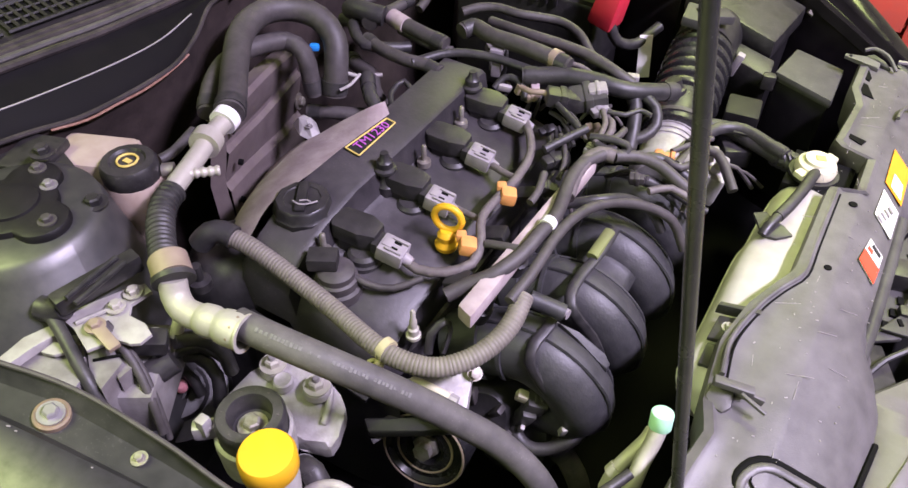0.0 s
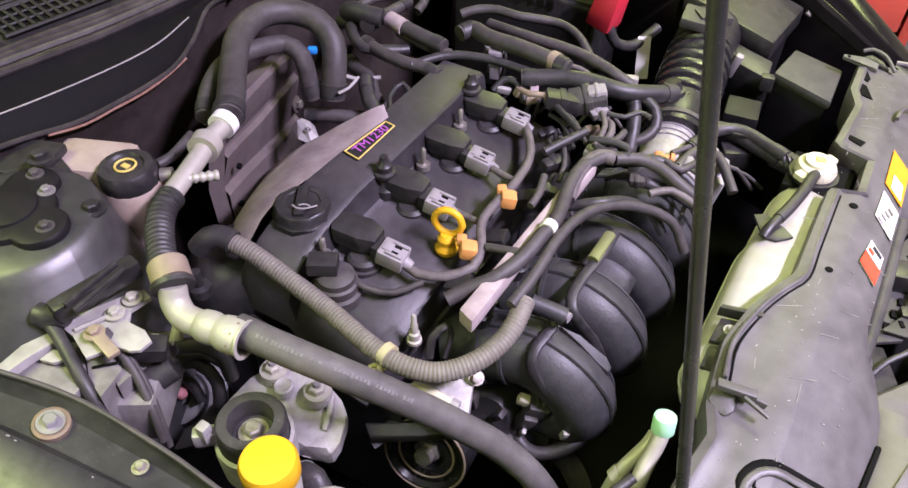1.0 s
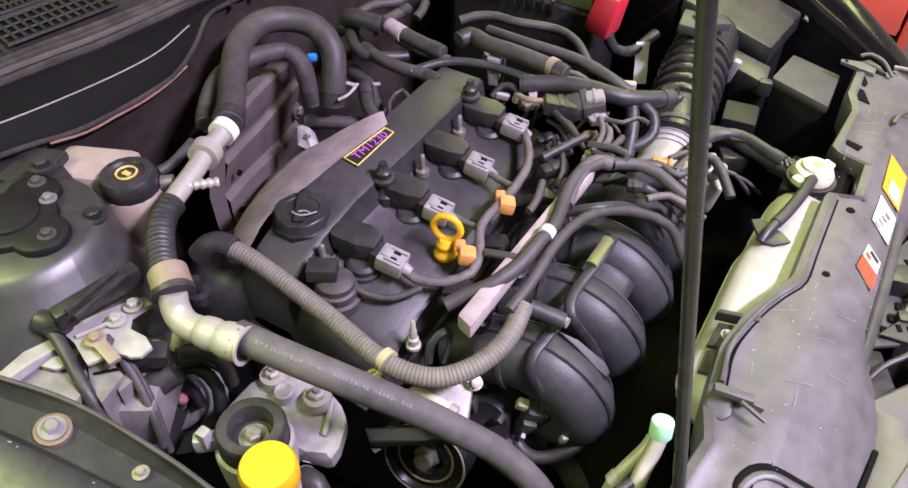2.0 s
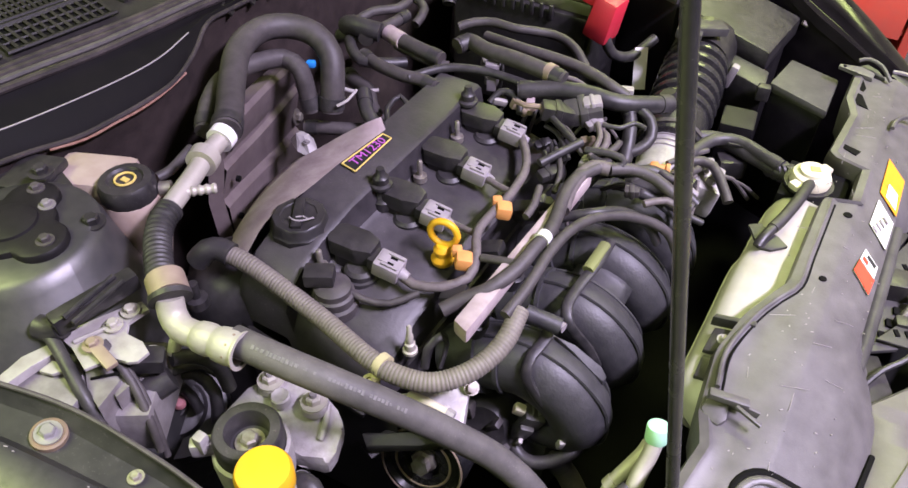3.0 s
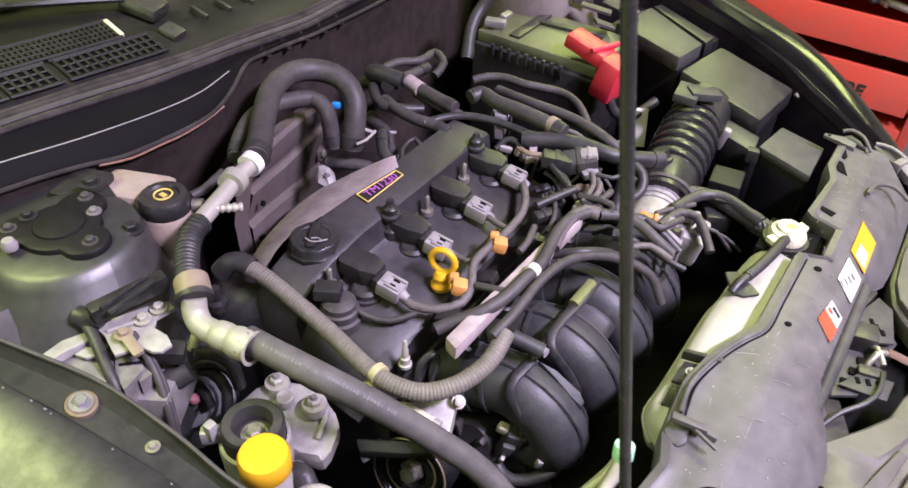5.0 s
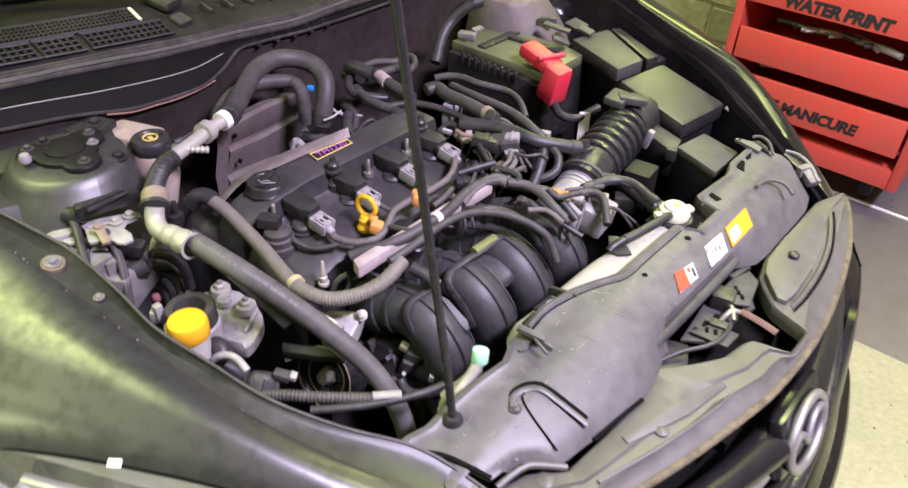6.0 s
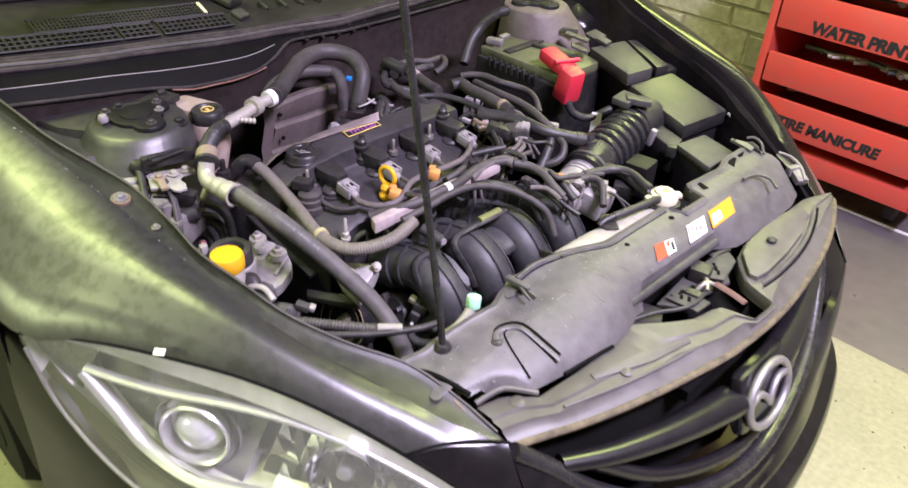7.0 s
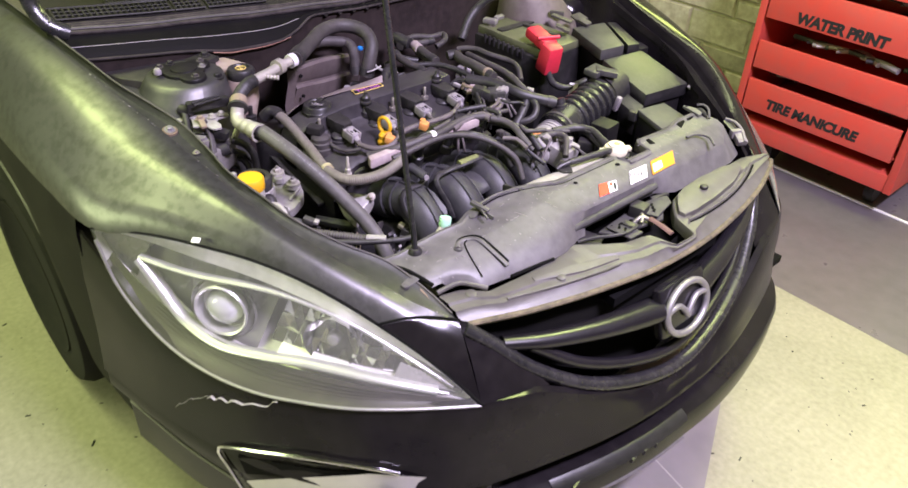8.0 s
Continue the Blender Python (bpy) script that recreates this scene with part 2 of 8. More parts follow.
    "floor": material("worn_floor_coat", (0.30, 0.275, 0.215), 0.5, 0.0, (0.165, 0.16, 0.115), 60, 2.4, 0.7, 0.12, 120, patch=(0.42, 0.72)),
    "tile": material("lilac_floor", (0.19, 0.165, 0.185), 0.45, 0.0, (0.13, 0.115, 0.125), 12, 2.0, 0.6, 0.05, 90),
    "lane": material("grey_floor", (0.135, 0.12, 0.128), 0.3, 0.0, (0.10, 0.09, 0.095), 16, 2.0, 0.8, 0.1, 90),
    "wall": material("stone_tile", (0.34, 0.32, 0.20), 0.7, 0.0, (0.20, 0.18, 0.11), 14, 3.5, 0.9, 0.5, 40),
    "plaster": material("dark_unseen_wall", (0.13, 0.13, 0.10), 0.8, 0.0, (0.09, 0.09, 0.07), 12, 1.5, 0.6, 0.2, 60),
}


def vary(name, base, low, high, **k):
    """A material whose tone differs from piece to piece."""
    m = material(name, base, **k)
    n, l = m.node_tree.nodes, m.node_tree.links
    b = n["Principled BSDF"]
    was = b.inputs["Base Color"].links[0].from_socket
    info, tone, hsv = n.new("ShaderNodeObjectInfo"), n.new("ShaderNodeMapRange"), n.new("ShaderNodeHueSaturation")
    tone.inputs["To Min"].default_value, tone.inputs["To Max"].default_value = low, high
    l.new(info.outputs["Random"], tone.inputs["Value"])
    l.new(tone.outputs["Result"], hsv.inputs["Value"])
    l.new(was, hsv.inputs["Color"])
    l.new(hsv.outputs["Color"], b.inputs["Base Color"])
    return m


M["stone"] = vary("rough_stone", (0.37, 0.335, 0.25), 0.75, 1.2, rough=0.75, second=(0.20, 0.175, 0.125), grain=30, large=6, amount=0.9, bump=0.6, bump_scale=50)


def glass(name, tint, rough, dull=0.0):
    """A thin clear pane: see-through, with gloss that grows towards its edge."""
    m = bpy.data.materials.new(name)
    m.use_nodes = True
    n, l = m.node_tree.nodes, m.node_tree.links
    n.remove(n["Principled BSDF"])
    see, gloss, mix, fres = n.new("ShaderNodeBsdfTransparent"), n.new("ShaderNodeBsdfGlossy"), n.new("ShaderNodeMixShader"), n.new("ShaderNodeFresnel")
    see.inputs["Color"].default_value = (*tint, 1)
    gloss.inputs["Roughness"].default_value = rough
    fres.inputs["IOR"].default_value = 1.45
    l.new(fres.outputs[0], mix.inputs[0])
    l.new(see.outputs[0], mix.inputs[1])
    l.new(gloss.outputs[0], mix.inputs[2])
    haze, blend = n.new("ShaderNodeBsdfDiffuse"), n.new("ShaderNodeMixShader")
    haze.inputs["Color"].default_value = (0.8, 0.8, 0.76, 1)
    blend.inputs[0].default_value = dull
    l.new(mix.outputs[0], blend.inputs[1])
    l.new(haze.outputs[0], blend.inputs[2])
    l.new(blend.outputs[0], n["Material Output"].inputs["Surface"])
    return m


M["lens"] = glass("headlight_lens", (0.93, 0.92, 0.90), 0.14, 0.062)
M["screen"] = glass("windscreen_glass", (0.45, 0.50, 0.44), 0.06, 0.03)


# ---- shapes ----
def thing(name, at, label, category, group="", kind=""):
    ob = new(name)
    ob.location = at
    ob.empty_display_size = 0.05
    return tagged(ob, label, category, group, kind)


def part(name, bm, mat, parent=None, label="", smooth=True):
    """Links a bmesh, given in world places, as one mesh under a thing or a part."""
    me = bpy.data.meshes.new(name)
    bmesh.ops.recalc_face_normals(bm, faces=bm.faces)
    bm.to_mesh(me)
    bm.free()
    me.materials.append(M[mat] if isinstance(mat, str) else mat)
    if smooth:
        for p in me.polygons:
            p.use_smooth = True
        me.set_sharp_from_angle(angle=radians(38))
    ob = new(name, me)
    if parent is not None:
        ob.parent = parent
        if parent.type == "EMPTY":
            ob.matrix_parent_inverse = Matrix.Translation(-Vector(parent.location))
    if label:
        ob["label"] = label
    return ob


def solo(name, bm, mat, label, category, group="", kind="", smooth=True):
    return tagged(part(name, bm, mat, None, "", smooth), label, category, group, kind)


def thick(ob, t, offset=-1.0):
    mod = ob.modifiers.new("thickness", "SOLIDIFY")
    mod.thickness, mod.offset = t, offset
    return ob


def box(bm, at, size, turn=(0, 0, 0), bevel=0.0, taper=0.0):
    """A box with bevelled edges; taper draws in its top."""
    m = pose(*at, *turn)
    made = bmesh.ops.create_cube(bm, size=1.0)["verts"]
    for v in made:
        k = 1 - taper if v.co.z > 0 else 1
        v.co = Vector((v.co.x * size[0] * k, v.co.y * size[1] * k, v.co.z * size[2]))
    if bevel:
        edges = list({e for v in made for e in v.link_edges})
        out = bmesh.ops.bevel(bm, geom=edges, offset=bevel, segments=2, affect="EDGES", profile=0.6)
        made = list({v for f in out["faces"] for v in f.verts} | {v for v in made if v.is_valid})
    for v in made:
        v.co = m @ v.co
    return bm


def slab(bm, corners, drop, bevel=0.0):
    """A prism under a quad or polygon given by its top corners."""
    top = [bm.verts.new(c) for c in corners]
    low = [bm.verts.new((c[0], c[1], c[2] - drop)) for c in corners]
    faces = [bm.faces.new(top), bm.faces.new(low[::-1])]
    for i in range(len(top)):
        j = (i + 1) % len(top)
        faces.append(bm.faces.new((top[j], top[i], low[i], low[j])))
    if bevel:
        bmesh.ops.bevel(bm, geom=list({e for f in faces for e in f.edges}), offset=bevel, segments=2, affect="EDGES", profile=0.6)
    return bm


def lathe(bm, at, profile, axis=(0, 0, 1), n=28):
    """Turns a profile of (radius, height) round an axis through at."""
    q = Vector((0, 0, 1)).rotation_difference(Vector(axis).normalized())
    rings = []
    for r, h in profile:
        if r < 1e-5:
            rings.append([bm.verts.new(Vector(at) + q @ Vector((0, 0, h)))])
        else:
            rings.append([bm.verts.new(Vector(at) + q @ Vector((r * math.cos(2 * math.pi * i / n), r * math.sin(2 * math.pi * i / n), h))) for i in range(n)])
    for a, b in zip(rings[:-1], rings[1:]):
        for i in range(n):
            j = (i + 1) % n
            if len(a) == 1 and len(b) == 1:
                continue
            if len(a) == 1:
                bm.faces.new((a[0], b[i], b[j]))
            elif len(b) == 1:
                bm.faces.new((a[i], a[j], b[0]))
            else:
                bm.faces.new((a[i], a[j], b[j], b[i]))
    return bm


def rounded(points, step=0.012):
    """A smooth line (Catmull-Rom) through a few points, in even steps."""
    p = [Vector(q) for q in points]
    p = [p[0] * 2 - p[1]] + p + [p[-1] * 2 - p[-2]]
    out = []
    for a, b, c, d in zip(p, p[1:], p[2:], p[3:]):
        n = max(2, int((c - b).length / step))
        for i in range(n):
            t = i / n
            out.append(0.5 * (2 * b + (c - a) * t + (2 * a - 5 * b + 4 * c - d) * t * t + (3 * b - a - 3 * c + d) * t ** 3))
    out.append(p[-2])
    return out


def tube(bm, points, r, n=14, ribs=0.0, pitch=0.008, step=0.012, caps=True, flat=1.0, taper=1.0):
    """A hose along a smooth line. ribs: depth of its corrugation. flat: squeezes it along its second axis."""
    line = rounded(points, min(step, pitch / 4) if ribs else step)
    up = Vector((0, 0, 1)) if abs((line[1] - line[0]).normalized().z) < 0.9 else Vector((1, 0, 0))
    side = None
    rings, way = [], 0.0
    for i, c in enumerate(line):
        d = (line[min(i + 1, len(line) - 1)] - line[max(i - 1, 0)]).normalized()
        side = d.cross(up).normalized() if side is None else (side - d * side.dot(d)).normalized()
        over = side.cross(d)
        if i:
            way += (c - line[i - 1]).length
        k = r * (1 + (taper - 1) * i / (len(line) - 1)) - (ribs if ribs and (way % pitch) > pitch * 0.55 else 0)
        rings.append([bm.verts.new(c + side * math.cos(2 * math.pi * j / n) * k + over * math.sin(2 * math.pi * j / n) * k * flat) for j in range(n)])
    for a, b in zip(rings, rings[1:]):
        for j in range(n):
            bm.faces.new((a[j], a[(j + 1) % n], b[(j + 1) % n], b[j]))
    if caps:
        bm.faces.new(rings[0][::-1])
        bm.faces.new(rings[-1])
    return bm


def hose(name, points, r, mat, label, category="hose", **k):
    """A hose, pipe or wire; a thick hose gets a cuff at each end."""
    if category != "hose" or r < 0.009:
        return solo(name, tube(bmesh.new(), points, r, **k), mat, label, category)
    ob = thing(name, points[len(points) // 2], label, category)
    line = rounded(points, 0.004)
    wall = part("hose_wall", tube(bmesh.new(), points, r, **k), mat, ob)
    for a, b in ((1, 5), (-6, -2)):
        part("end_cuff", tube(bmesh.new(), [line[a], line[b]], r * 1.1, n=16), "rubber", ob)
    return ob


def sheet(bm, rows, close=False):
    """A lofted surface through rows of points."""
    vs = [[bm.verts.new(p) for p in row] for row in rows]
    for a, b in zip(vs, vs[1:]):
        for i in range(len(a) - 1):
            bm.faces.new((a[i], a[i + 1], b[i + 1], b[i]))
    return bm


def along(points, n):
    """n even places on a smooth line through points."""
    line = rounded(points, 0.004)
    return [line[round(i * (len(line) - 1) / (n - 1))] for i in range(n)]


def bolt(name, at, r, parent, mat="steel", axis=(0, 0, 1), washer=True, label=""):
    bm = bmesh.new()
    if washer:
        lathe(bm, at, [(0, 0), (r * 1.7, 0), (r * 1.7, r * 0.3), (0, r * 0.3)], axis, 18)
    lathe(bm, at, [(r * 1.02, r * 0.28), (r * 1.02, r * 1.1), (r * 0.8, r * 1.3), (0, r * 1.3)], axis, 6)
    return part(name, bm, mat, parent, label)


CENTRE = 0.762


def flip(points):
    """The same points on the car's other side."""
    return [(x, 2 * CENTRE - y, z) for x, y, z in points]


# ---- setting ----
solo("floor", box(bmesh.new(), (0.5, 0.0, -0.1), (11, 3.76 * 2, 0.2)), "floor", "worn pale coated concrete garage floor", "floor", kind="structure", smooth=False).location.y = -1.88
# Darker grey strip of floor, split off at a straight edge.
solo("floor_lane", box(bmesh.new(), (0.5, 2.56, -0.1), (11, 1.36, 0.2)), "lane", "grey strip of floor along the wall", "floor", kind="structure", smooth=False)
wall = solo("wall_north", box(bmesh.new(), (0.5, 3.34, 1.6), (11, 0.2, 3.4)), "wall", "wall clad in rough olive stone tiles", "wall", kind="structure", smooth=False)
# Unseen walls that close the room, dark so the wing reflects little.
solo("wall_south", box(bmesh.new(), (0.5, -4.1, 1.6), (11, 0.2, 3.4)), "plaster", "plain dark unseen wall that closes the room", "wall", kind="structure", smooth=False)
solo("wall_west", box(bmesh.new(), (-5.1, -1.2, 1.6), (0.2, 9.2, 3.4)), "plaster", "plain dark unseen wall that closes the room", "wall", kind="structure", smooth=False)
solo("wall_east", box(bmesh.new(), (6.1, -1.2, 1.6), (0.2, 9.2, 3.4)), "plaster", "plain dark unseen wall that closes the room", "wall", kind="structure", smooth=False)
solo("ceiling", box(bmesh.new(), (0.5, -1.2, 3.4), (11.4, 9.4, 0.2)), "white", "plain white ceiling", "ceiling", kind="structure", smooth=False)
# Thin lilac grey patch laid on the floor round the nose.
PLAIN = solo("floor_plain", slab(bmesh.new(), [(0.125, 1.5, 0.004), (0.45, 0.82, 0.004), (1.2, -0.9, 0.004), (0.9, -1.0, 0.004), (0.1, 0.55, 0.004), (-0.35, 0.9, 0.004), (-0.2, 1.5, 0.004)], 0.004), "tile", "lilac grey floor patch with joints under the nose", "floor", kind="structure", smooth=False)
for ends in (((0.15, 0.955, 0.0045), (0.52, 0.875, 0.0045)), ((0.235, 0.905, 0.0045), (0.02, 0.62, 0.0045))):
    part("joint", tube(bmesh.new(), list(ends), 0.0028, n=6, flat=0.2), "grey", PLAIN)
random.seed(31)
grit = bmesh.new()
for k in range(150):
    x, y = (random.uniform(-1.5, -0.3), random.uniform(-0.7, -0.05)) if k < 80 else (random.uniform(0.15, 1.1), random.uniform(1.0, 1.8))
    r = random.uniform(0.001, 0.005) * random.random() + 0.0006
    box(grit, (x, y, 0.0006), (r * random.uniform(1, 4), r, 0.0012), (0, 0, random.uniform(0, 180)))
solo("floor_grit", grit, "jamb", "dark grit and rubber crumbs strewn over the floor", "dirt", kind="stuff", smooth=False)
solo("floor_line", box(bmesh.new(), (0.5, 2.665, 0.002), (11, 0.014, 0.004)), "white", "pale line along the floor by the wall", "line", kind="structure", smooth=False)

# ---- car body ----
car = thing("car", (-0.6, CENTRE, 0.0), "dusty black saloon car seen at its open front", "car")
EDGE = [(-1.25, -0.02, 1.04), (-0.9, 0.0, 1.03), (-0.66, 0.03, 1.0), (-0.45, 0.075, 0.945), (-0.3, 0.105, 0.905), (-0.2, 0.125, 0.88), (-0.1, 0.16, 0.845), (0.0, 0.21, 0.81), (0.08, 0.25, 0.78), (0.147, 0.297, 0.757)]
LAMP_TOP = [(-0.40, -0.095, 0.814), (-0.3, -0.037, 0.832), (-0.211, 0.016, 0.834), (-0.106, 0.077, 0.828), (-0.016, 0.13, 0.802), (0.072, 0.182, 0.758), (0.161, 0.234, 0.701), (0.236, 0.278, 0.636)]
LAMP_LOW = [(-0.40, -0.095, 0.814), (-0.373, -0.09, 0.731), (-0.306, -0.077, 0.671), (-0.225, -0.057, 0.63), (-0.091, -0.014, 0.618), (0.014, 0.04, 0.628), (0.1, 0.1, 0.638), (0.163, 0.172, 0.639), (0.236, 0.278, 0.636)]
AXLE = (-1.06, 0.33)


def arch_z(x, r=0.355):
    return AXLE[1] + math.sqrt(max(0.0, r * r - (x - AXLE[0]) ** 2)) if abs(x - AXLE[0]) < r else 0.22


def stuff(ob):
    ob["kind"] = "stuff"
    return ob


FLANGE = [(-1.25, 0.03), (-0.6, 0.032), (-0.47, 0.052), (-0.36, 0.042), (-0.28, 0.028), (-0.24, 0.036), (-0.16, 0.036), (-0.1, 0.044), (-0.04, 0.06), (0.01, 0.068), (0.072, 0.052), (0.12, 0.028), (0.15, 0.006)]
FAR_FLANGE = FLANGE[:-5] + [(0.0, 0.028), (0.15, 0.02)]


def step_to(table, v):
    """Straight steps through a short table of (place, value)."""
    for (p, q), (r, s) in zip(table, table[1:]):
        if v <= r:
            return q + (s - q) * max(0.0, (v - p) / (r - p))
    return table[-1][1]


def wing(turn):
    """A front wing: flange, edge, shoulder down to the lamp, and the side with its wheel arch."""
    n = 56
    e = along(EDGE, n)
    outer = along([(-1.25, -0.134, 0.865), (-0.8, -0.128, 0.85), (-0.55, -0.115, 0.828)] + LAMP_TOP, n)
    rows = [[] for _ in range(18)]
    for i, (a, b) in enumerate(zip(e, outer)):
        k = i / (n - 1)
        w = step_to(FAR_FLANGE if turn else FLANGE, a.x)
        dip = step_to([(-0.8, 0.012), (-0.3, 0.012), (-0.12, 0.003), (0.2, 0.0)], a.x)
        for j, (dy, dz) in enumerate(((w, -0.03), (w - 0.003, -0.012), (w * 0.84, -0.014 - 0.5 * dip), (0.72 * w, -0.014 - dip), (0.22 * w, -0.013 - dip), (0.004, -0.010 - 0.4 * dip), (0.0, -0.002))):
            rows[j].append(a + Vector((0, dy, dz)))
        for j, f in enumerate((0.03, 0.14, 0.24, 0.31, 0.36, 0.41, 0.46, 0.52, 0.62, 0.75, 0.88), 7):
            bulge = 0.036 * (1 - k) + 0.012
            ridge = min(f / 0.41, (1 - f) / 0.59) - 0.22 * max(0.0, 1 - abs(f - 0.41) / 0.2) ** 2
            swell = 0.018 * max(0.0, 1 - abs(f - 0.88) / 0.25) * max(0.0, 1 - abs(a.x + 0.50) / 0.42)
            rows[j].append(a.lerp(b, f) + Vector((0, -0.5, 0.85)) * swell + Vector((0.1, -0.3, 0.9)) * bulge * 1.25 * (0.55 * ridge + 0.42 * math.sin(math.pi * f)))
    rows.append(outer)
    rows = [flip(r) for r in rows] if turn else rows
    skin = sheet(bmesh.new(), rows[6:])
    nose = skin.copy()
    for bm, ahead in ((skin, True), (nose, False)):
        if not turn:
            bmesh.ops.bisect_plane(bm, geom=bm.verts[:] + bm.edges[:] + bm.faces[:], plane_co=(0.076, 0.184, 0.76), plane_no=(0.114, -0.074, 0.0), clear_outer=ahead, clear_inner=not ahead)
    # The far wing takes the darker copy of the paint for its shade.
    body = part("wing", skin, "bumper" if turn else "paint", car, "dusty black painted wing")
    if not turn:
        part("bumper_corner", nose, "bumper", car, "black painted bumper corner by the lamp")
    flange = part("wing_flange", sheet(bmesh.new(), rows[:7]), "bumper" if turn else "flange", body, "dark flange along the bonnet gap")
    if not turn:
        # Paler tube: paints the light the rim catches, with some dust.
        part("flange_rim", tube(bmesh.new(), rows[1][::3], 0.0022, n=8), "hose", flange)
    side = []
    for f, out in ((0.0, 0.0), (0.06, 0.006), (0.2, 0.006), (0.5, -0.006), (0.9, -0.022), (1.0, -0.034)):
        row = []
        for i in range(30):
            x = -1.25 + 0.80 * i / 29
            top = min(outer, key=lambda p: abs(p.x - x))
            row.append((x, top.y - out, top.z + (arch_z(x) - top.z) * f))
        side.append(row)
    side = [flip(r) for r in side] if turn else side
    part("wing_side", sheet(bmesh.new(), side), "shaded_side", body)
    part("arch_lip", tube(bmesh.new(), [p for p in side[-2] if abs(p[0] - AXLE[0]) < 0.35], 0.006, n=8), "cover", body, "grey lip of the wheel arch")
    return body, flange


near_wing, near_flange = wing(False)
wing(True)
bolt("flange_bolt", (-0.460, 0.099, 0.9262), 0.0062, near_wing, "badge", axis=(0.22, 0.05, 0.97))
part("rust_ring", lathe(bmesh.new(), (-0.460, 0.099, 0.9248), [(0.0085, 0.001), (0.0120, 0.0022), (0.0140, 0.0014), (0.0145, -0.008)], axis=(0.22, 0.05, 0.97), n=26), "rust_film", near_wing, "rusty ring round the bolt")
bolt("flange_bolt", (-0.387, 0.113, 0.904), 0.004, near_wing, "steel")
hinge = part("bonnet_hinge", tube(bmesh.new(), [(-0.872, 0.012, 1.10), (-0.866, 0.016, 1.07), (-0.852, 0.024, 1.045), (-0.838, 0.042, 1.025), (-0.832, 0.066, 1.012)], 0.017, n=12, flat=0.5), "gloss", near_wing, "black curved bonnet hinge arm")
bolt("hinge_bolt", (-0.846, 0.036, 1.036), 0.007, hinge, "hose", axis=(0.5, -0.3, 0.8))
part("tip_clip", lathe(bmesh.new(), (0.044, 0.266, 0.7815), [(0.008, -0.003), (0.0075, 0.0015), (0.004, 0.0025), (0, 0.0025)], n=16), "cover", near_flange)
part("rust_stain", slab(bmesh.new(), [(0.054, 0.290, 0.7752), (0.062, 0.295, 0.7718), (0.076, 0.295, 0.7658), (0.082, 0.288, 0.7645), (0.070, 0.285, 0.7702), (0.062, 0.284, 0.7735)], 0.0008), "rust_film", near_flange, "orange rust stain at the flange tip")
part("paper_chip", box(bmesh.new(), (-0.199, 0.012, 0.8525), (0.016, 0.009, 0.002), (30, -10, 30)), "white", near_wing, "scrap of white paper", False)
random.seed(3)
chips = bmesh.new()
for k in range(34):
    i = random.random()
    p = along(EDGE[2:], 120)[int(i * 119)]
    s = random.uniform(0.0005, 0.0014)
    box(chips, p + Vector((0, -0.001 - random.random() * 0.004, 0.0)), (s * random.uniform(1, 4), s, 0.0012), (random.uniform(0, 30), 20, 30))
stuff(part("edge_chip", chips, "zinc", near_wing, "bare chipped paint along the edge", False))

# open bonnet, resting on the prop rod above the bay
rows = []
for i in range(13):
    k = i / 12
    x, z = -0.80 + 0.85 * k, 1.165 + 0.70 * k
    half_width = 0.61 - 0.03 * k - 0.16 * k ** 5
    rows.append([(x - 0.05 * (1 - u * u) * 0.6, CENTRE + u * half_width, z + 0.05 * (1 - u * u)) for u in [-1 + j / 8 for j in range(17)]])
bonnet = thick(part("bonnet", sheet(bmesh.new(), rows), "paint", car, "open bonnet held up by the prop rod"), 0.012)
part("bonnet_liner", sheet(bmesh.new(), [[(p[0] + 0.016, p[1] * 0.94 + CENTRE * 0.06, p[2] - 0.022) for p in r] for r in rows[1:12]]), "dark", bonnet, "black felt liner under the bonnet")

# nose outline in plan, from the grille's middle to the wheel arch
NOSE = [(0.33, 0.762), (0.325, 0.65), (0.30, 0.5), (0.236, 0.278), (0.17, 0.18), (0.10, 0.1), (0.0, 0.03), (-0.08, -0.01), (-0.25, -0.065), (-0.42, -0.1), (-0.46, -0.108)]
RIM = [(0.762, 0.498), (0.63, 0.515), (0.505, 0.562), (0.39, 0.622), (0.278, 0.637), (0.172, 0.637), (0.1, 0.636), (0.04, 0.626), (-0.014, 0.616), (-0.057, 0.628), (-0.077, 0.67), (-0.09, 0.73), (-0.108, 0.80)]


def nose_row(z_of, out_of, n=60, extra=0.0):
    """A line round the near half of the nose at a height, cut off at the wheel arch."""
    line = along([(x, y, 0) for x, y in NOSE], 160)
    keep = []
    for i, p in enumerate(line):
        d = (line[min(i + 1, 159)] - line[max(i - 1, 0)]).normalized()
        out = Vector((-d.y, d.x, 0))
        out = out if out.dot(Vector((1, -0.6, 0))) > 0 else -out
        rim = between_y(p.y)
        z = z_of(rim)
        if z < 0.66 and p.x < AXLE[0] + math.sqrt(max(0.0, 0.355 ** 2 - (z - AXLE[1]) ** 2)):
            break
        push = out_of if not callable(out_of) else out_of(p.y)
        push += extra * (1 - p.y / CENTRE)
        keep.append(Vector((p.x + out.x * push, p.y + out.y * push, z)))
    return [keep[round(i * (len(keep) - 1) / (n - 1))] for i in range(n)]


def between_y(y):
    pts = RIM[::-1]
    for (a, p), (b, q) in zip(pts, pts[1:]):
        if y <= b:
            return p + (q - p) * max(0.0, (y - a) / (b - a))
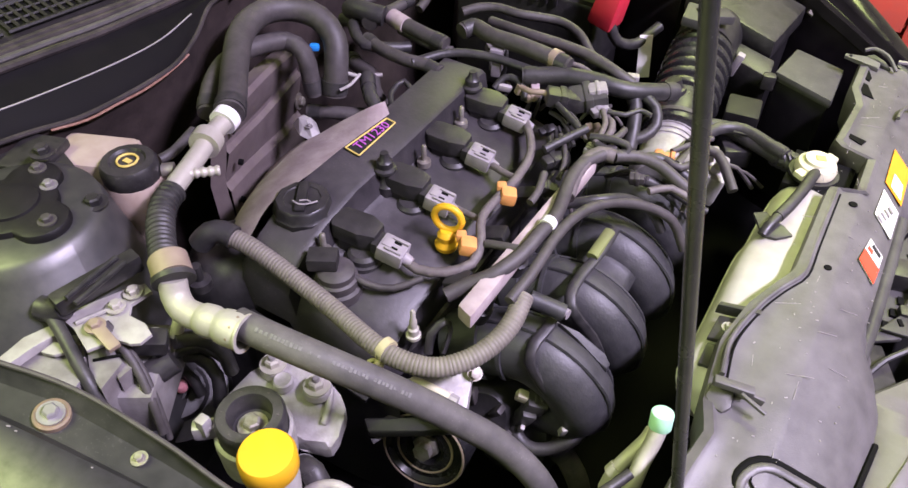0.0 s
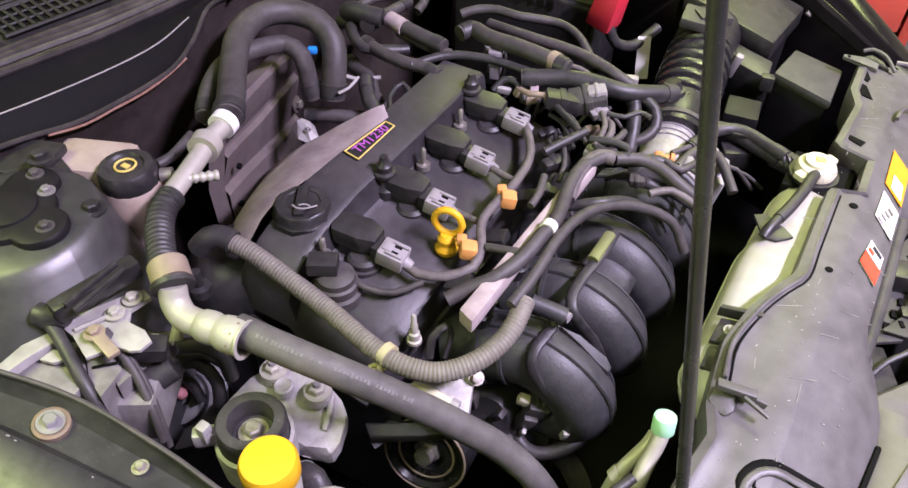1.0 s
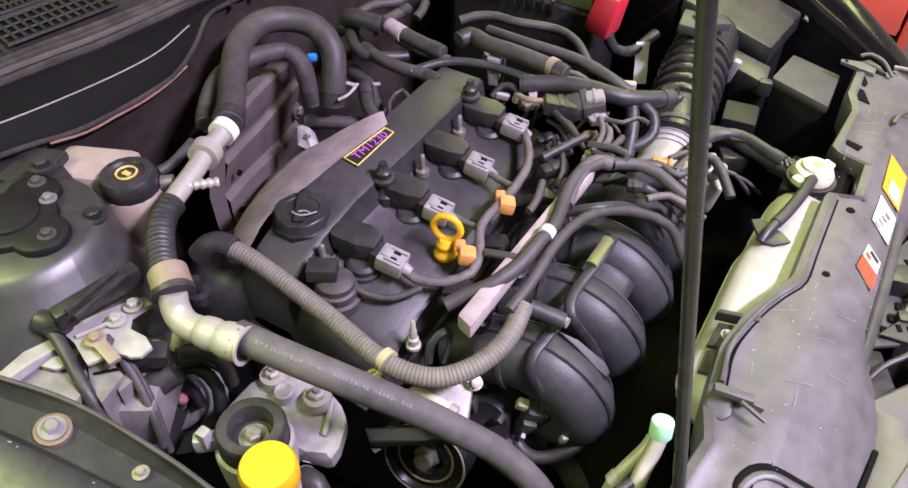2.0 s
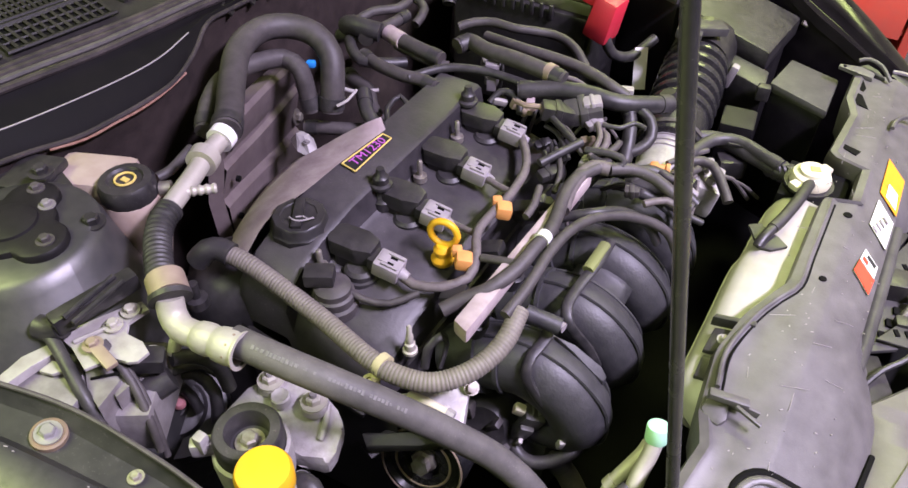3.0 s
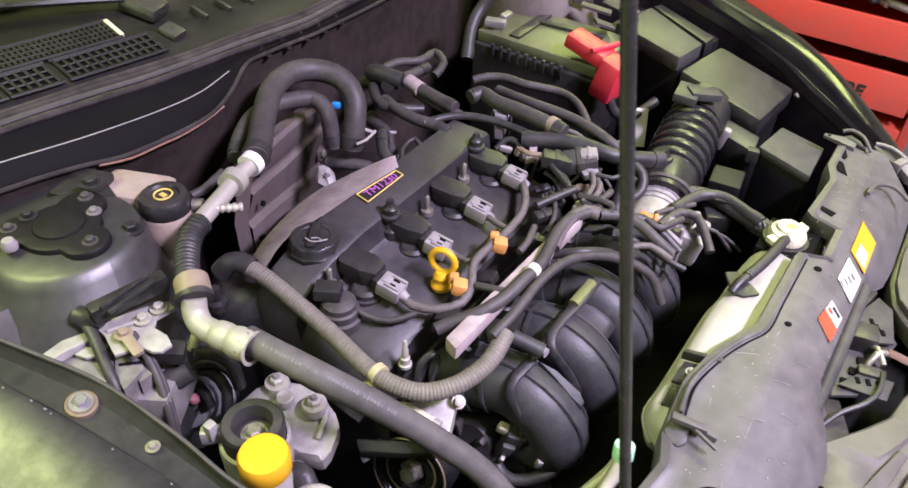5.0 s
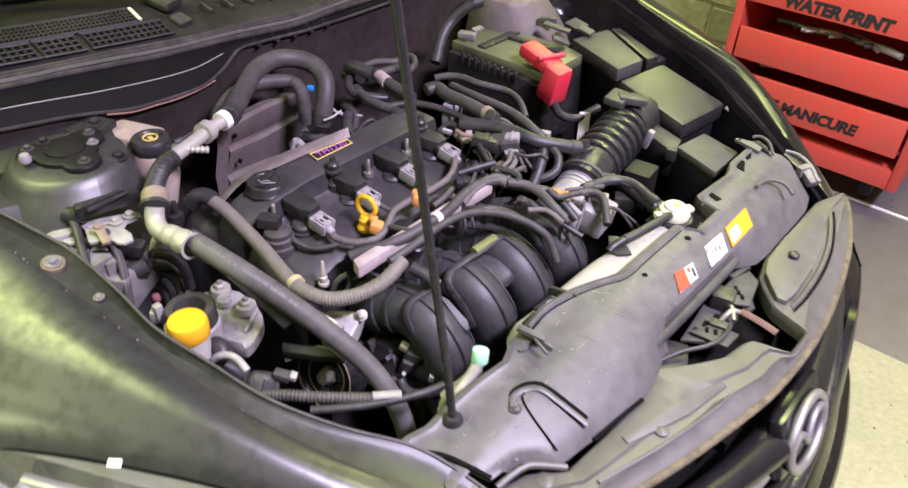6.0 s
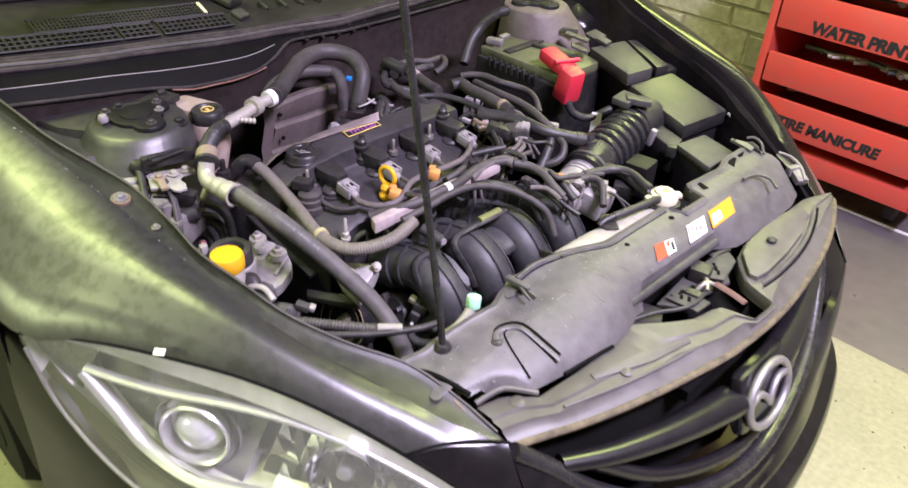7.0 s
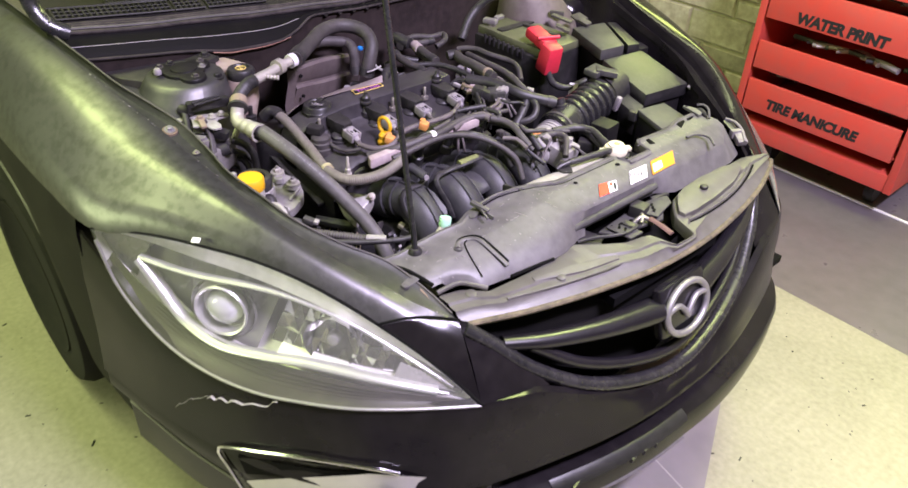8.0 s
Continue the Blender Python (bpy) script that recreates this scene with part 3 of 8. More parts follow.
    return pts[-1][1]



def LIP(reach):
    """The lip stands out at the nose and draws in towards the wheels."""
    return lambda y: reach * step_to([(-0.1, -0.25), (0.05, 0.1), (0.30, 0.9), (0.42, 1.0)], y)


def SLIT(y):
    return -0.02 if y > 0.36 else 0.019 if y < 0.30 else 0.019 - 0.039 * (y - 0.30) / 0.06


ROWS_OUT = ((lambda r: r + 0.004, -0.018), (lambda r: r, -0.004), (lambda r: r - 0.01, 0.0), (lambda r: r + (0.455 - r) * 0.35, 0.010), (lambda r: r + (0.455 - r) * 0.7, 0.014), (lambda r: 0.462, 0.022), (lambda r: 0.452, 0.024), (lambda r: 0.446, 0.016), (lambda r: 0.442, SLIT), (lambda r: 0.405, SLIT), (lambda r: 0.400, LIP(0.020)), (lambda r: 0.392, LIP(0.040)), (lambda r: 0.38, LIP(0.046)), (lambda r: 0.335, LIP(0.046)), (lambda r: 0.325, LIP(0.038)), (lambda r: 0.22, -0.01))
half = [nose_row(z, o) for z, o in ROWS_OUT]
far_half = [nose_row(z, o, extra=0.008 if k < 10 else 0.036) for k, (z, o) in enumerate(ROWS_OUT)]
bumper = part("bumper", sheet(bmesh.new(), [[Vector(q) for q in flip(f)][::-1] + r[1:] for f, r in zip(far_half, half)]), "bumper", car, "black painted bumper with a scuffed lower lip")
part("lower_lip", tube(bmesh.new(), [p for p in nose_row(lambda r: 0.330, LIP(0.046), 14)], 0.004, n=6), "cover", bumper)
LEDGE = [nose_row(lambda r: z, o, 60) for z, o in ((0.4015, LIP(0.026)), (0.3945, LIP(0.041)), (0.382, LIP(0.0475)))]
LEDGE_END = sum(p.y > 0.40 for p in LEDGE[0])
part("lip_ledge", sheet(bmesh.new(), [[p for p in r if p in r[:LEDGE_END]] if r[0].y > r[-1].y else r[-LEDGE_END:] for r in LEDGE]), "jamb", bumper, "scuffed grey ledge of the lip")
scuff = bmesh.new()
for p in nose_row(lambda r: 0.378, LIP(0.045), 40)[:26]:
    if random.random() < 0.45:
        box(scuff, p, (0.004, random.uniform(0.008, 0.03), random.uniform(0.008, 0.022)), (0, 8, 20 + random.uniform(-10, 10)))
stuff(part("scuff", scuff, "jamb", bumper, "dark scuffs on the lower lip", False))
random.seed(17)
for ends, w in (([(-0.243, -0.080, 0.448), (-0.221, -0.073, 0.496), (-0.182, -0.059, 0.537), (-0.135, -0.043, 0.568)], 0.0020), ([(-0.135, -0.043, 0.568), (-0.108, -0.034, 0.580), (-0.078, -0.025, 0.590)], 0.0030), ([(-0.080, -0.026, 0.592), (-0.054, -0.015, 0.600), (-0.017, 0.005, 0.612), (0.011, 0.019, 0.634)], 0.0026)):
    line = [q + Vector((0, 0, random.uniform(-0.004, 0.004))) for q in rounded(ends, 0.010)]
    part("scratch", tube(bmesh.new(), line, w, n=5, flat=0.4, taper=0.5), "grey", bumper, "pale flaking scratch in the paint")
CORNER = [[(0.147, 0.297, 0.757), (0.19, 0.290, 0.703), (0.236, 0.278, 0.636)], [(0.155, 0.318, 0.742), (0.205, 0.345, 0.69), (0.252, 0.355, 0.632)], [(0.165, 0.335, 0.728), (0.215, 0.385, 0.668), (0.262, 0.42, 0.615)]]
for mirrored in (False, True):
    part("corner_panel", sheet(bmesh.new(), [flip(r) for r in CORNER] if mirrored else CORNER), "bumper", bumper)
part("panel_gap", tube(bmesh.new(), [(0.076, 0.184, 0.7595), (0.10, 0.225, 0.767), (0.125, 0.262, 0.766), (0.150, 0.298, 0.757)], 0.0022, n=6), "dark", bumper)
fog = part("fog_panel", sheet(bmesh.new(), [[(-0.129, -0.049, 0.454), (-0.030, -0.008, 0.482), (0.059, 0.047, 0.501), (0.139, 0.114, 0.503), (0.199, 0.188, 0.490)], [(-0.107, -0.040, 0.412), (-0.026, -0.003, 0.436), (0.063, 0.052, 0.454), (0.136, 0.114, 0.462), (0.189, 0.177, 0.457)], [(-0.085, -0.022, 0.316), (0.002, 0.020, 0.352), (0.060, 0.060, 0.361), (0.128, 0.117, 0.374), (0.184, 0.182, 0.375)]]), "gloss", bumper, "dark fog lamp surround")
part("fog_trim", tube(bmesh.new(), [(-0.070, -0.027, 0.336), (-0.097, -0.041, 0.403), (-0.115, -0.049, 0.457), (-0.034, -0.015, 0.496), (0.064, 0.045, 0.519), (0.143, 0.111, 0.518), (0.176, 0.148, 0.505)], 0.0035, n=8), "chrome", fog, "bright trim round the fog lamp panel")
part("fog_blade", sheet(bmesh.new(), [[(-0.067, -0.028, 0.391), (0.023, 0.017, 0.450), (0.098, 0.068, 0.488), (0.143, 0.111, 0.503), (0.181, 0.157, 0.497), (0.205, 0.196, 0.485)], [(-0.047, -0.018, 0.369), (0.022, 0.014, 0.412), (0.099, 0.065, 0.446), (0.144, 0.108, 0.456), (0.183, 0.155, 0.459), (0.205, 0.197, 0.452)], [(-0.028, -0.004, 0.315), (0.033, 0.026, 0.353), (0.092, 0.065, 0.381), (0.140, 0.109, 0.393), (0.180, 0.158, 0.401), (0.204, 0.199, 0.408)]]), "bezel", fog, "silver blade across the fog lamp panel")
part("fog_mesh", sheet(bmesh.new(), [[(-0.073, -0.033, 0.463), (0.005, 0.007, 0.482), (0.079, 0.057, 0.493), (0.134, 0.104, 0.503)], [(-0.064, -0.027, 0.413), (0.011, 0.012, 0.448), (0.076, 0.058, 0.475), (0.129, 0.102, 0.494)]]), "dark", fog, "black mesh of the fog lamp panel")

# grille
RING = [(0.150, 0.303, 0.742), (0.180, 0.345, 0.705), (0.225, 0.405, 0.645), (0.272, 0.505, 0.580), (0.305, 0.632, 0.535), (0.316, 0.762, 0.512)]
grille = part("grille", sheet(bmesh.new(), [[(x - 0.03, y, z) for x, y, z in r] for r in (
    [(0.15, 0.32, 0.73), (0.215, 0.52, 0.73), (0.25, 0.762, 0.73), (0.215, 1.004, 0.73), (0.15, 1.204, 0.73)],
    [(0.19, 0.37, 0.66), (0.235, 0.53, 0.63), (0.255, 0.762, 0.60), (0.235, 0.994, 0.63), (0.19, 1.154, 0.66)],
    [(0.22, 0.42, 0.62), (0.27, 0.56, 0.55), (0.29, 0.762, 0.50), (0.27, 0.964, 0.55), (0.22, 1.104, 0.62)])]), "dark", car, "dark radiator grille with glossy bars")


def full(points):
    return [tuple(p) for p in points] + flip(points[::-1])[1:]


part("outer_frame", tube(bmesh.new(), full([(x + 0.006, y, z - 0.002) for x, y, z in RING]), 0.0145, n=14, flat=0.8), "gloss", grille)
part("inner_frame", tube(bmesh.new(), full([(x - 0.012, y + 0.012 * (1 - i / 5), z + 0.034) for i, (x, y, z) in enumerate(RING[2:], 2)]), 0.0115, n=14), "grille", grille)
for turn in (False, True):
    line = [(0.190, 0.365, 0.695), (0.225, 0.45, 0.682), (0.258, 0.57, 0.668), (0.280, 0.70, 0.655)]
    line = line[::-1]
    part("upper_bar", tube(bmesh.new(), flip(line) if turn else line, 0.030, n=20, flat=0.8, taper=0.5), "grille", grille)
part("badge_boss", box(bmesh.new(), (0.288, CENTRE, 0.648), (0.03, 0.15, 0.115), (0, -16, 0), 0.02), "grille", grille)
U, V, C0 = Vector((0, 1, 0)), Vector((-0.28, 0, 0.96)), Vector((0.309, CENTRE, 0.648))
oval = [C0 + U * 0.066 * math.cos(a) + V * 0.0525 * math.sin(a) for a in [2 * math.pi * k / 16 for k in range(17)]]
badge = part("badge", tube(bmesh.new(), oval, 0.0072, n=10, step=0.006), "badge", grille, "oval dull chrome badge")
part("badge_wing", tube(bmesh.new(), [C0 + U * u + V * v for u, v in ((-0.062, 0.012), (-0.03, 0.014), (-0.008, -0.004), (0.0, -0.018), (0.008, -0.004), (0.03, 0.014), (0.062, 0.012))], 0.0062, n=10, step=0.005), "badge", badge)
part("badge_plate", lathe(bmesh.new(), C0 - Vector((0.008, 0, 0)), [(0.055, 0), (0.05, 0.002), (0, 0.002)], axis=(0.96, 0, 0.28), n=28), "dark", badge)


# headlights
def headlight(turn):
    n = 40
    t, u = along(LAMP_TOP, n), along(LAMP_LOW, n)
    put = flip if turn else (lambda r: [tuple(p) for p in r])
    out = Vector((0.55, -0.75, 0.1))
    rows, back = [], []
    for k in range(11):
        f = k / 10
        rows.append([a.lerp(b, f) + out * (0.002 + 0.022 * math.sin(math.pi * f) * math.sin(math.pi * i / (n - 1))) for i, (a, b) in enumerate(zip(t, u))])
        back.append([a.lerp(b, f) - out * (0.004 + 0.095 * (math.sin(math.pi * f) ** 0.6) * (math.sin(math.pi * i / (n - 1)) ** 0.6)) for i, (a, b) in enumerate(zip(t, u))])
    lamp = part("headlight", sheet(bmesh.new(), [put(r) for r in back]), "reflector", car, "headlight with a clear lens and silver reflectors")
    lens = part("lens", sheet(bmesh.new(), [put(r) for r in rows]), "lens", lamp, "clear hazy plastic lens")
    lens.visible_shadow = False
    part("lens_rim", tube(bmesh.new(), put([p - out * 0.002 for p in t[::4]] + [t[-1]]), 0.0035, n=6), "dark", lamp)
    part("lens_lip", tube(bmesh.new(), put([p + out * 0.001 for p in u[1::4]] + [u[-1]]), 0.0030, n=8), "badge", lamp, "bright lower lip")

    def deep(i, f, d):
        return t[i].lerp(u[i], f) - out * d

    top_arm = [deep(6, 0.40, 0.010), deep(9, 0.35, 0.014), deep(12, 0.31, 0.018), deep(17, 0.24, 0.02), deep(21, 0.20, 0.02), deep(26, 0.18, 0.02), deep(32, 0.24, 0.02), deep(36, 0.34, 0.018)]
    part("bezel_top", tube(bmesh.new(), put(top_arm), 0.0075, n=10, flat=0.6), "bezel", lamp, "bright silver bezel")
    low_arm = [deep(6, 0.43, 0.010), deep(9, 0.62, 0.016), deep(12, 0.75, 0.02), deep(16, 0.80, 0.02), deep(20, 0.74, 0.02), deep(24, 0.69, 0.02), deep(30, 0.66, 0.02), deep(35, 0.64, 0.02)]
    part("bezel_low", tube(bmesh.new(), put(low_arm), 0.0125, n=12, flat=0.6), "bezel", lamp, "bright silver bezel")
    part("dark_fill", sheet(bmesh.new(), [put([deep(i, f, 0.062) for i in range(3, 20)]) for f in (0.16, 0.3, 0.42, 0.55, 0.68, 0.8, 0.9)]), "smoke", lamp, "smoky grey inner panel")
    part("lower_fill", sheet(bmesh.new(), [put([deep(i, f, d) for i in range(3, 40)]) for f, d in ((0.76, 0.016), (0.88, 0.013), (0.95, 0.011), (1.0, 0.002))]), "lamp_foot", lamp, "dark brown strip along the lamp's foot")
    for f in (0.80, 0.84, 0.88, 0.92, 0.96):
        part("strip_rib", tube(bmesh.new(), put([deep(i, f, 0.0125) for i in range(9, 38, 4)]), 0.0012, n=6), "lamp_foot", lamp)
    part("upper_fill", sheet(bmesh.new(), [put([deep(i, f, d) for i in range(1, 38)]) for f, d in ((0.0, 0.003), (0.08, 0.008), (0.16, 0.013))]), "reflector", lamp, "silver strip under the lamp's upper edge")
    part("rear_fill", sheet(bmesh.new(), [put([deep(i, f, 0.012 + 0.004 * i) for i in range(1, 7)]) for f in (0.1, 0.35, 0.6, 0.85)]), "smoke", lamp)
    ax = (out.x, -out.y if turn else out.y, out.z)
    c = Vector(put([deep(15, 0.56, 0.035)])[0])
    pr = part("projector", lathe(bmesh.new(), c, [(0.047, 0.002), (0.051, 0.008), (0.049, 0.012), (0.045, 0.009), (0.043, -0.012), (0.0, -0.03)], axis=ax, n=36), "bezel", lamp, "round projector lamp with a chrome ring")
    part("outer_ring", lathe(bmesh.new(), c, [(0.058, -0.012), (0.063, -0.004), (0.061, 0.0), (0.056, -0.010)], axis=ax, n=36), "smoke", pr, "dull outer ring")
    part("projector_lens", lathe(bmesh.new(), c, [(0.036, -0.012), (0.032, 0.0), (0.020, 0.010), (0, 0.014)], axis=ax, n=32), "bulb", pr)
    c = Vector(put([deep(25, 0.44, 0.034)])[0])
    tl = part("turn_reflector", lathe(bmesh.new(), c, [(0.050, 0.016), (0.046, 0.002), (0.036, -0.014), (0.016, -0.024), (0, -0.024)], axis=ax, n=12), "chrome", lamp, "faceted silver reflector", False)
    part("bulb", lathe(bmesh.new(), c, [(0.010, -0.02), (0.013, -0.004), (0.010, 0.008), (0, 0.012)], axis=ax, n=16), "smoke", tl)
    random.seed(8)
    facets = bmesh.new()
    for i in range(20, 37):
        for f0, f1 in ((0.26, 0.40), (0.40, 0.53), (0.53, 0.66)):
            tip = [random.uniform(-0.005, 0.005) for _ in range(4)]
            at = [facets.verts.new(put([deep(a, f, 0.044 + q)])[0]) for (a, f), q in zip(((i, f0), (i + 1, f0), (i + 1, f1), (i, f1)), tip)]
            facets.faces.new(at[::-1] if turn else at)
    part("side_reflector", facets, "chrome", lamp, "faceted silver side reflector", False)
    part("low_reflector", sheet(bmesh.new(), [put([deep(i, f, d) for i in range(21, 37)]) for f, d in ((0.64, 0.040), (0.68, 0.024), (0.73, 0.020))]), "reflector", lamp, "silver step under the reflectors")
    part("tip_marker", sheet(bmesh.new(), [put([deep(i, f, 0.018) for i in range(31, 38)]) for f in (0.34, 0.46, 0.58)]), "smoke", lamp, "smoky panel at the lamp's tip")
    return lamp


headlight(False)
headlight(True)


# wheels
for y in (-0.01, 2 * CENTRE + 0.01):
    s = 1 if y < 0.5 else -1
    wheel = part("wheel", lathe(bmesh.new(), (AXLE[0], y - s * 0.105, 0.32), [(0.0, 0.03), (0.10, 0.025), (0.20, 0.012), (0.215, 0.0), (0.215, 0.2), (0.0, 0.2)], axis=(0, s, 0), n=40), "tyre", car, "dark wheel with a black tyre")
    part("tyre", lathe(bmesh.new(), (AXLE[0], y - s * 0.105, 0.32), [(0.212, 0.01), (0.23, 0.0), (0.30, 0.004), (0.318, 0.03), (0.32, 0.10), (0.318, 0.17), (0.30, 0.196), (0.212, 0.2)], axis=(0, s, 0), n=48), "tyre", wheel, "black rubber tyre")


# cowl and firewall
def seal_x(y):
    return -0.794 - 0.13 * (y - CENTRE) ** 2


def seal_z(y):
    return 0.965 + 0.06 * max(0.0, CENTRE - y)


# how far the cowl panel stands out below the seal, along the car's width
SWEEP = [(0.0, 0.75), (0.30, 0.85), (0.38, 1.0), (0.46, 0.96), (0.53, 0.84), (0.575, 0.55), (0.61, 0.25), (0.68, 0.18), (1.0, 0.25), (1.5, 0.4)]
YS = [0.03 + 1.464 * i / 60 for i in range(61)]


def span(pairs, y0=-1.0, y1=9.0):
    """Rows along the cowl: a way ahead of the seal and a height over it."""
    ys = [y for y in YS if y0 <= y <= y1]
    return [[(seal_x(y) + dx, y, seal_z(y) + dz) for y in ys] for dx, dz in pairs]


def lip(y, f, out=0.0):
    """A place on the cowl panel: f goes from the seal down to the lip."""
    k = step_to(SWEEP, y)
    return (seal_x(y) + 0.004 + 0.056 * k * f + out, y, seal_z(y) - 0.006 - 0.056 * k * f + 0.4 * out)


cowl = part("cowl_panel", sheet(bmesh.new(), [[lip(y, f, o) for y in YS] for f, o in ((1.03, -0.004), (1.0, 0.0), (0.94, 0.002), (0.72, 0.002), (0.50, 0.004), (0.46, 0.004), (0.25, 0.0), (0.0, 0.0))]), "cowl", car, "black cowl panel with a highlight drawn along its crease")
# Pale thread painted as the highlight on the panel's crease.
part("crease", tube(bmesh.new(), [lip(y, 0.48, 0.0045) for y in (0.04, 0.15, 0.25, 0.35, 0.45, 0.52, 0.58)], 0.0009, n=6), "grey", cowl)
part("lip_roll", tube(bmesh.new(), [lip(y, 0.98, 0.001) for y in YS[::2]], 0.0032, n=8), "seal", cowl, "dusty rolled edge of the panel")
part("red_lip", tube(bmesh.new(), [lip(y, 1.04, 0.001) for y in (0.34, 0.38, 0.42, 0.46, 0.50, 0.54)], 0.0016, n=6), "faded_rust", cowl, "rust red edge of the panel")
top = part("cowl_top", sheet(bmesh.new(), span(((-0.020, 0.008), (-0.03, 0.014), (-0.068, 0.028), (-0.078, 0.026), (-0.118, 0.036), (-0.20, 0.056), (-0.26, 0.071)))), "cowltop", car, "dusty black cowl top with vents")
for dx, dz, r, mat in ((0.004, -0.003, 0.0050, "seal"), (-0.003, 0.003, 0.0042, "hose"), (-0.010, 0.006, 0.0040, "seal"), (-0.0165, 0.009, 0.0040, "seal")):
    part("cowl_seal", tube(bmesh.new(), [(seal_x(y) + dx, y, seal_z(y) + dz + 0.0013 * math.sin(y * 23 + 90 * dx)) for y in YS[::3]], r, n=8), mat, car, "dusty rubber seal")


def vent(y0, y1, dx, width, n, cells, z):
    """A vent: a dark slot with a frame and crossing bars; z is its height over the seal."""
    base = part("vent", sheet(bmesh.new(), [[(seal_x(y) + d, y, seal_z(y) + zz) for y in [y0 + (y1 - y0) * i / 12 for i in range(13)]] for d, zz in ((dx, z + 0.0015), (dx - width, z + 0.0015 + width * 0.36))]), "dark", top)
    bars = bmesh.new()
    for i in range(n + 1):
        y = y0 + (y1 - y0) * i / n
        box(bars, (seal_x(y) + dx - width / 2, y, seal_z(y) + z + 0.004 + width * 0.18), (width, 0.0042, 0.003), (0, 20, 0))
    for k in range(cells + 1):
        tube(bars, [(seal_x(y) + dx - width * k / cells, y, seal_z(y) + z + 0.004 + width * 0.36 * k / cells) for y in [y0 + (y1 - y0) * i / 6 for i in range(7)]], 0.0018, n=5)
    stuff(part("vent_grid", bars, "cowltop", base))
    ys = [y0 - 0.004 + (y1 - y0 + 0.008) * i / 6 for i in range(7)]
    for d, zz in ((dx + 0.003, z + 0.004), (dx - width - 0.003, z + 0.005 + width * 0.36)):
        part("vent_frame", tube(bmesh.new(), [(seal_x(y) + d, y, seal_z(y) + zz) for y in ys], 0.0026, n=6), "cowltop", base)
    return base


vent(0.06, 0.30, -0.030, 0.034, 20, 3, 0.0145)
vent(0.31, 0.37, -0.030, 0.034, 5, 3, 0.0145)
vent(0.385, 0.52, -0.030, 0.034, 12, 3, 0.0145)
vent(0.18, 0.49, -0.082, 0.032, 42, 4, 0.027)


def over_seal(y, dx, dz):
    return (seal_x(y) + dx, y, seal_z(y) + dz)


part("vent_end", box(bmesh.new(), over_seal(0.495, -0.097, 0.037), (0.036, 0.006, 0.006), (0, 20, 0)), "cream", top, "bright end of the vent")
part("pivot_cap", box(bmesh.new(), over_seal(0.555, -0.055, 0.028), (0.03, 0.028, 0.012), (0, 20, 15), 0.005), "black", top)
part("wiper_cap", box(bmesh.new(), over_seal(0.56, -0.115, 0.050), (0.06, 0.045, 0.022), (0, 15, 20), 0.009), "black", top, "black wiper pivot cap")
for k in range(9):
    part("cowl_fin", box(bmesh.new(), over_seal(0.62 + 0.045 * k, -0.075, 0.032), (0.03, 0.006, 0.012), (0, 20, 10), 0.002), "black", top)
for k in range(5):
    part("foam_tooth", box(bmesh.new(), over_seal(0.66 + 0.042 * k, 0.012, -0.016), (0.020, 0.013, 0.004), (0, 50, 30), 0.001), "cowltop", cowl)
screen = part("windscreen", sheet(bmesh.new(), span(((-0.20, 0.061), (-0.45, 0.196), (-0.75, 0.356)))), "screen", car, "dark windscreen with dust")
part("screen_edge", tube(bmesh.new(), [over_seal(y, -0.197, 0.064) for y in YS[::4]], 0.006, n=6), "rubber", screen)
# Black sheet behind the glass that stands in for the unlit cabin.
part("dash_shade", sheet(bmesh.new(), span(((-0.24, 0.046), (-0.8, 0.136)))), "dark", screen)
arm = part("wiper_arm", tube(bmesh.new(), [over_seal(0.56, -0.125, 0.061), over_seal(0.4, -0.165, 0.078), over_seal(0.2, -0.20, 0.095), over_seal(0.0, -0.24, 0.11)], 0.012, n=10, flat=0.6), "black", car, "black wiper arm")
part("wiper_blade", tube(bmesh.new(), [over_seal(0.5, -0.21, 0.082), over_seal(0.3, -0.24, 0.101), over_seal(0.06, -0.28, 0.126)], 0.008, n=8), "rubber", arm)
fw = []
for y in YS:
    a = Vector(lip(y, 1.02, -0.003))
    fw.append([a, a + Vector((-0.008, 0, -0.02)), (min(a.x - 0.012, seal_x(y) + 0.035), y, 0.87), (seal_x(y) + 0.010, y, 0.76), (seal_x(y), y, 0.4)])
part("firewall", sheet(bmesh.new(), fw), "firewall", car, "dusty brown firewall")
part("tower_ledge", slab(bmesh.new(), [(-0.84, 0.10, 0.921), (-0.825, 0.193, 0.922), (-0.806, 0.241, 0.922), (-0.787, 0.297, 0.922), (-0.757, 0.339, 0.922), (-0.70, 0.32, 0.922), (-0.68, 0.24, 0.922), (-0.70, 0.165, 0.922), (-0.76, 0.125, 0.921)], 0.03, 0.006), "ledge", car, "dusty painted ledge behind the strut tower")
# Black sheet that stands in for the shade deep in the bay.
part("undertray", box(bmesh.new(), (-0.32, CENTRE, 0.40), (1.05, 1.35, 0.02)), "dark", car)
# Plain deep black box behind the front of the cover.
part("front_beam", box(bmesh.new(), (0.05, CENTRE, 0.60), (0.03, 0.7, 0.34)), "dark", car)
for turn in (False, True):
    def side(r):
        return flip(r) if turn else r
    e = along(EDGE, 40)
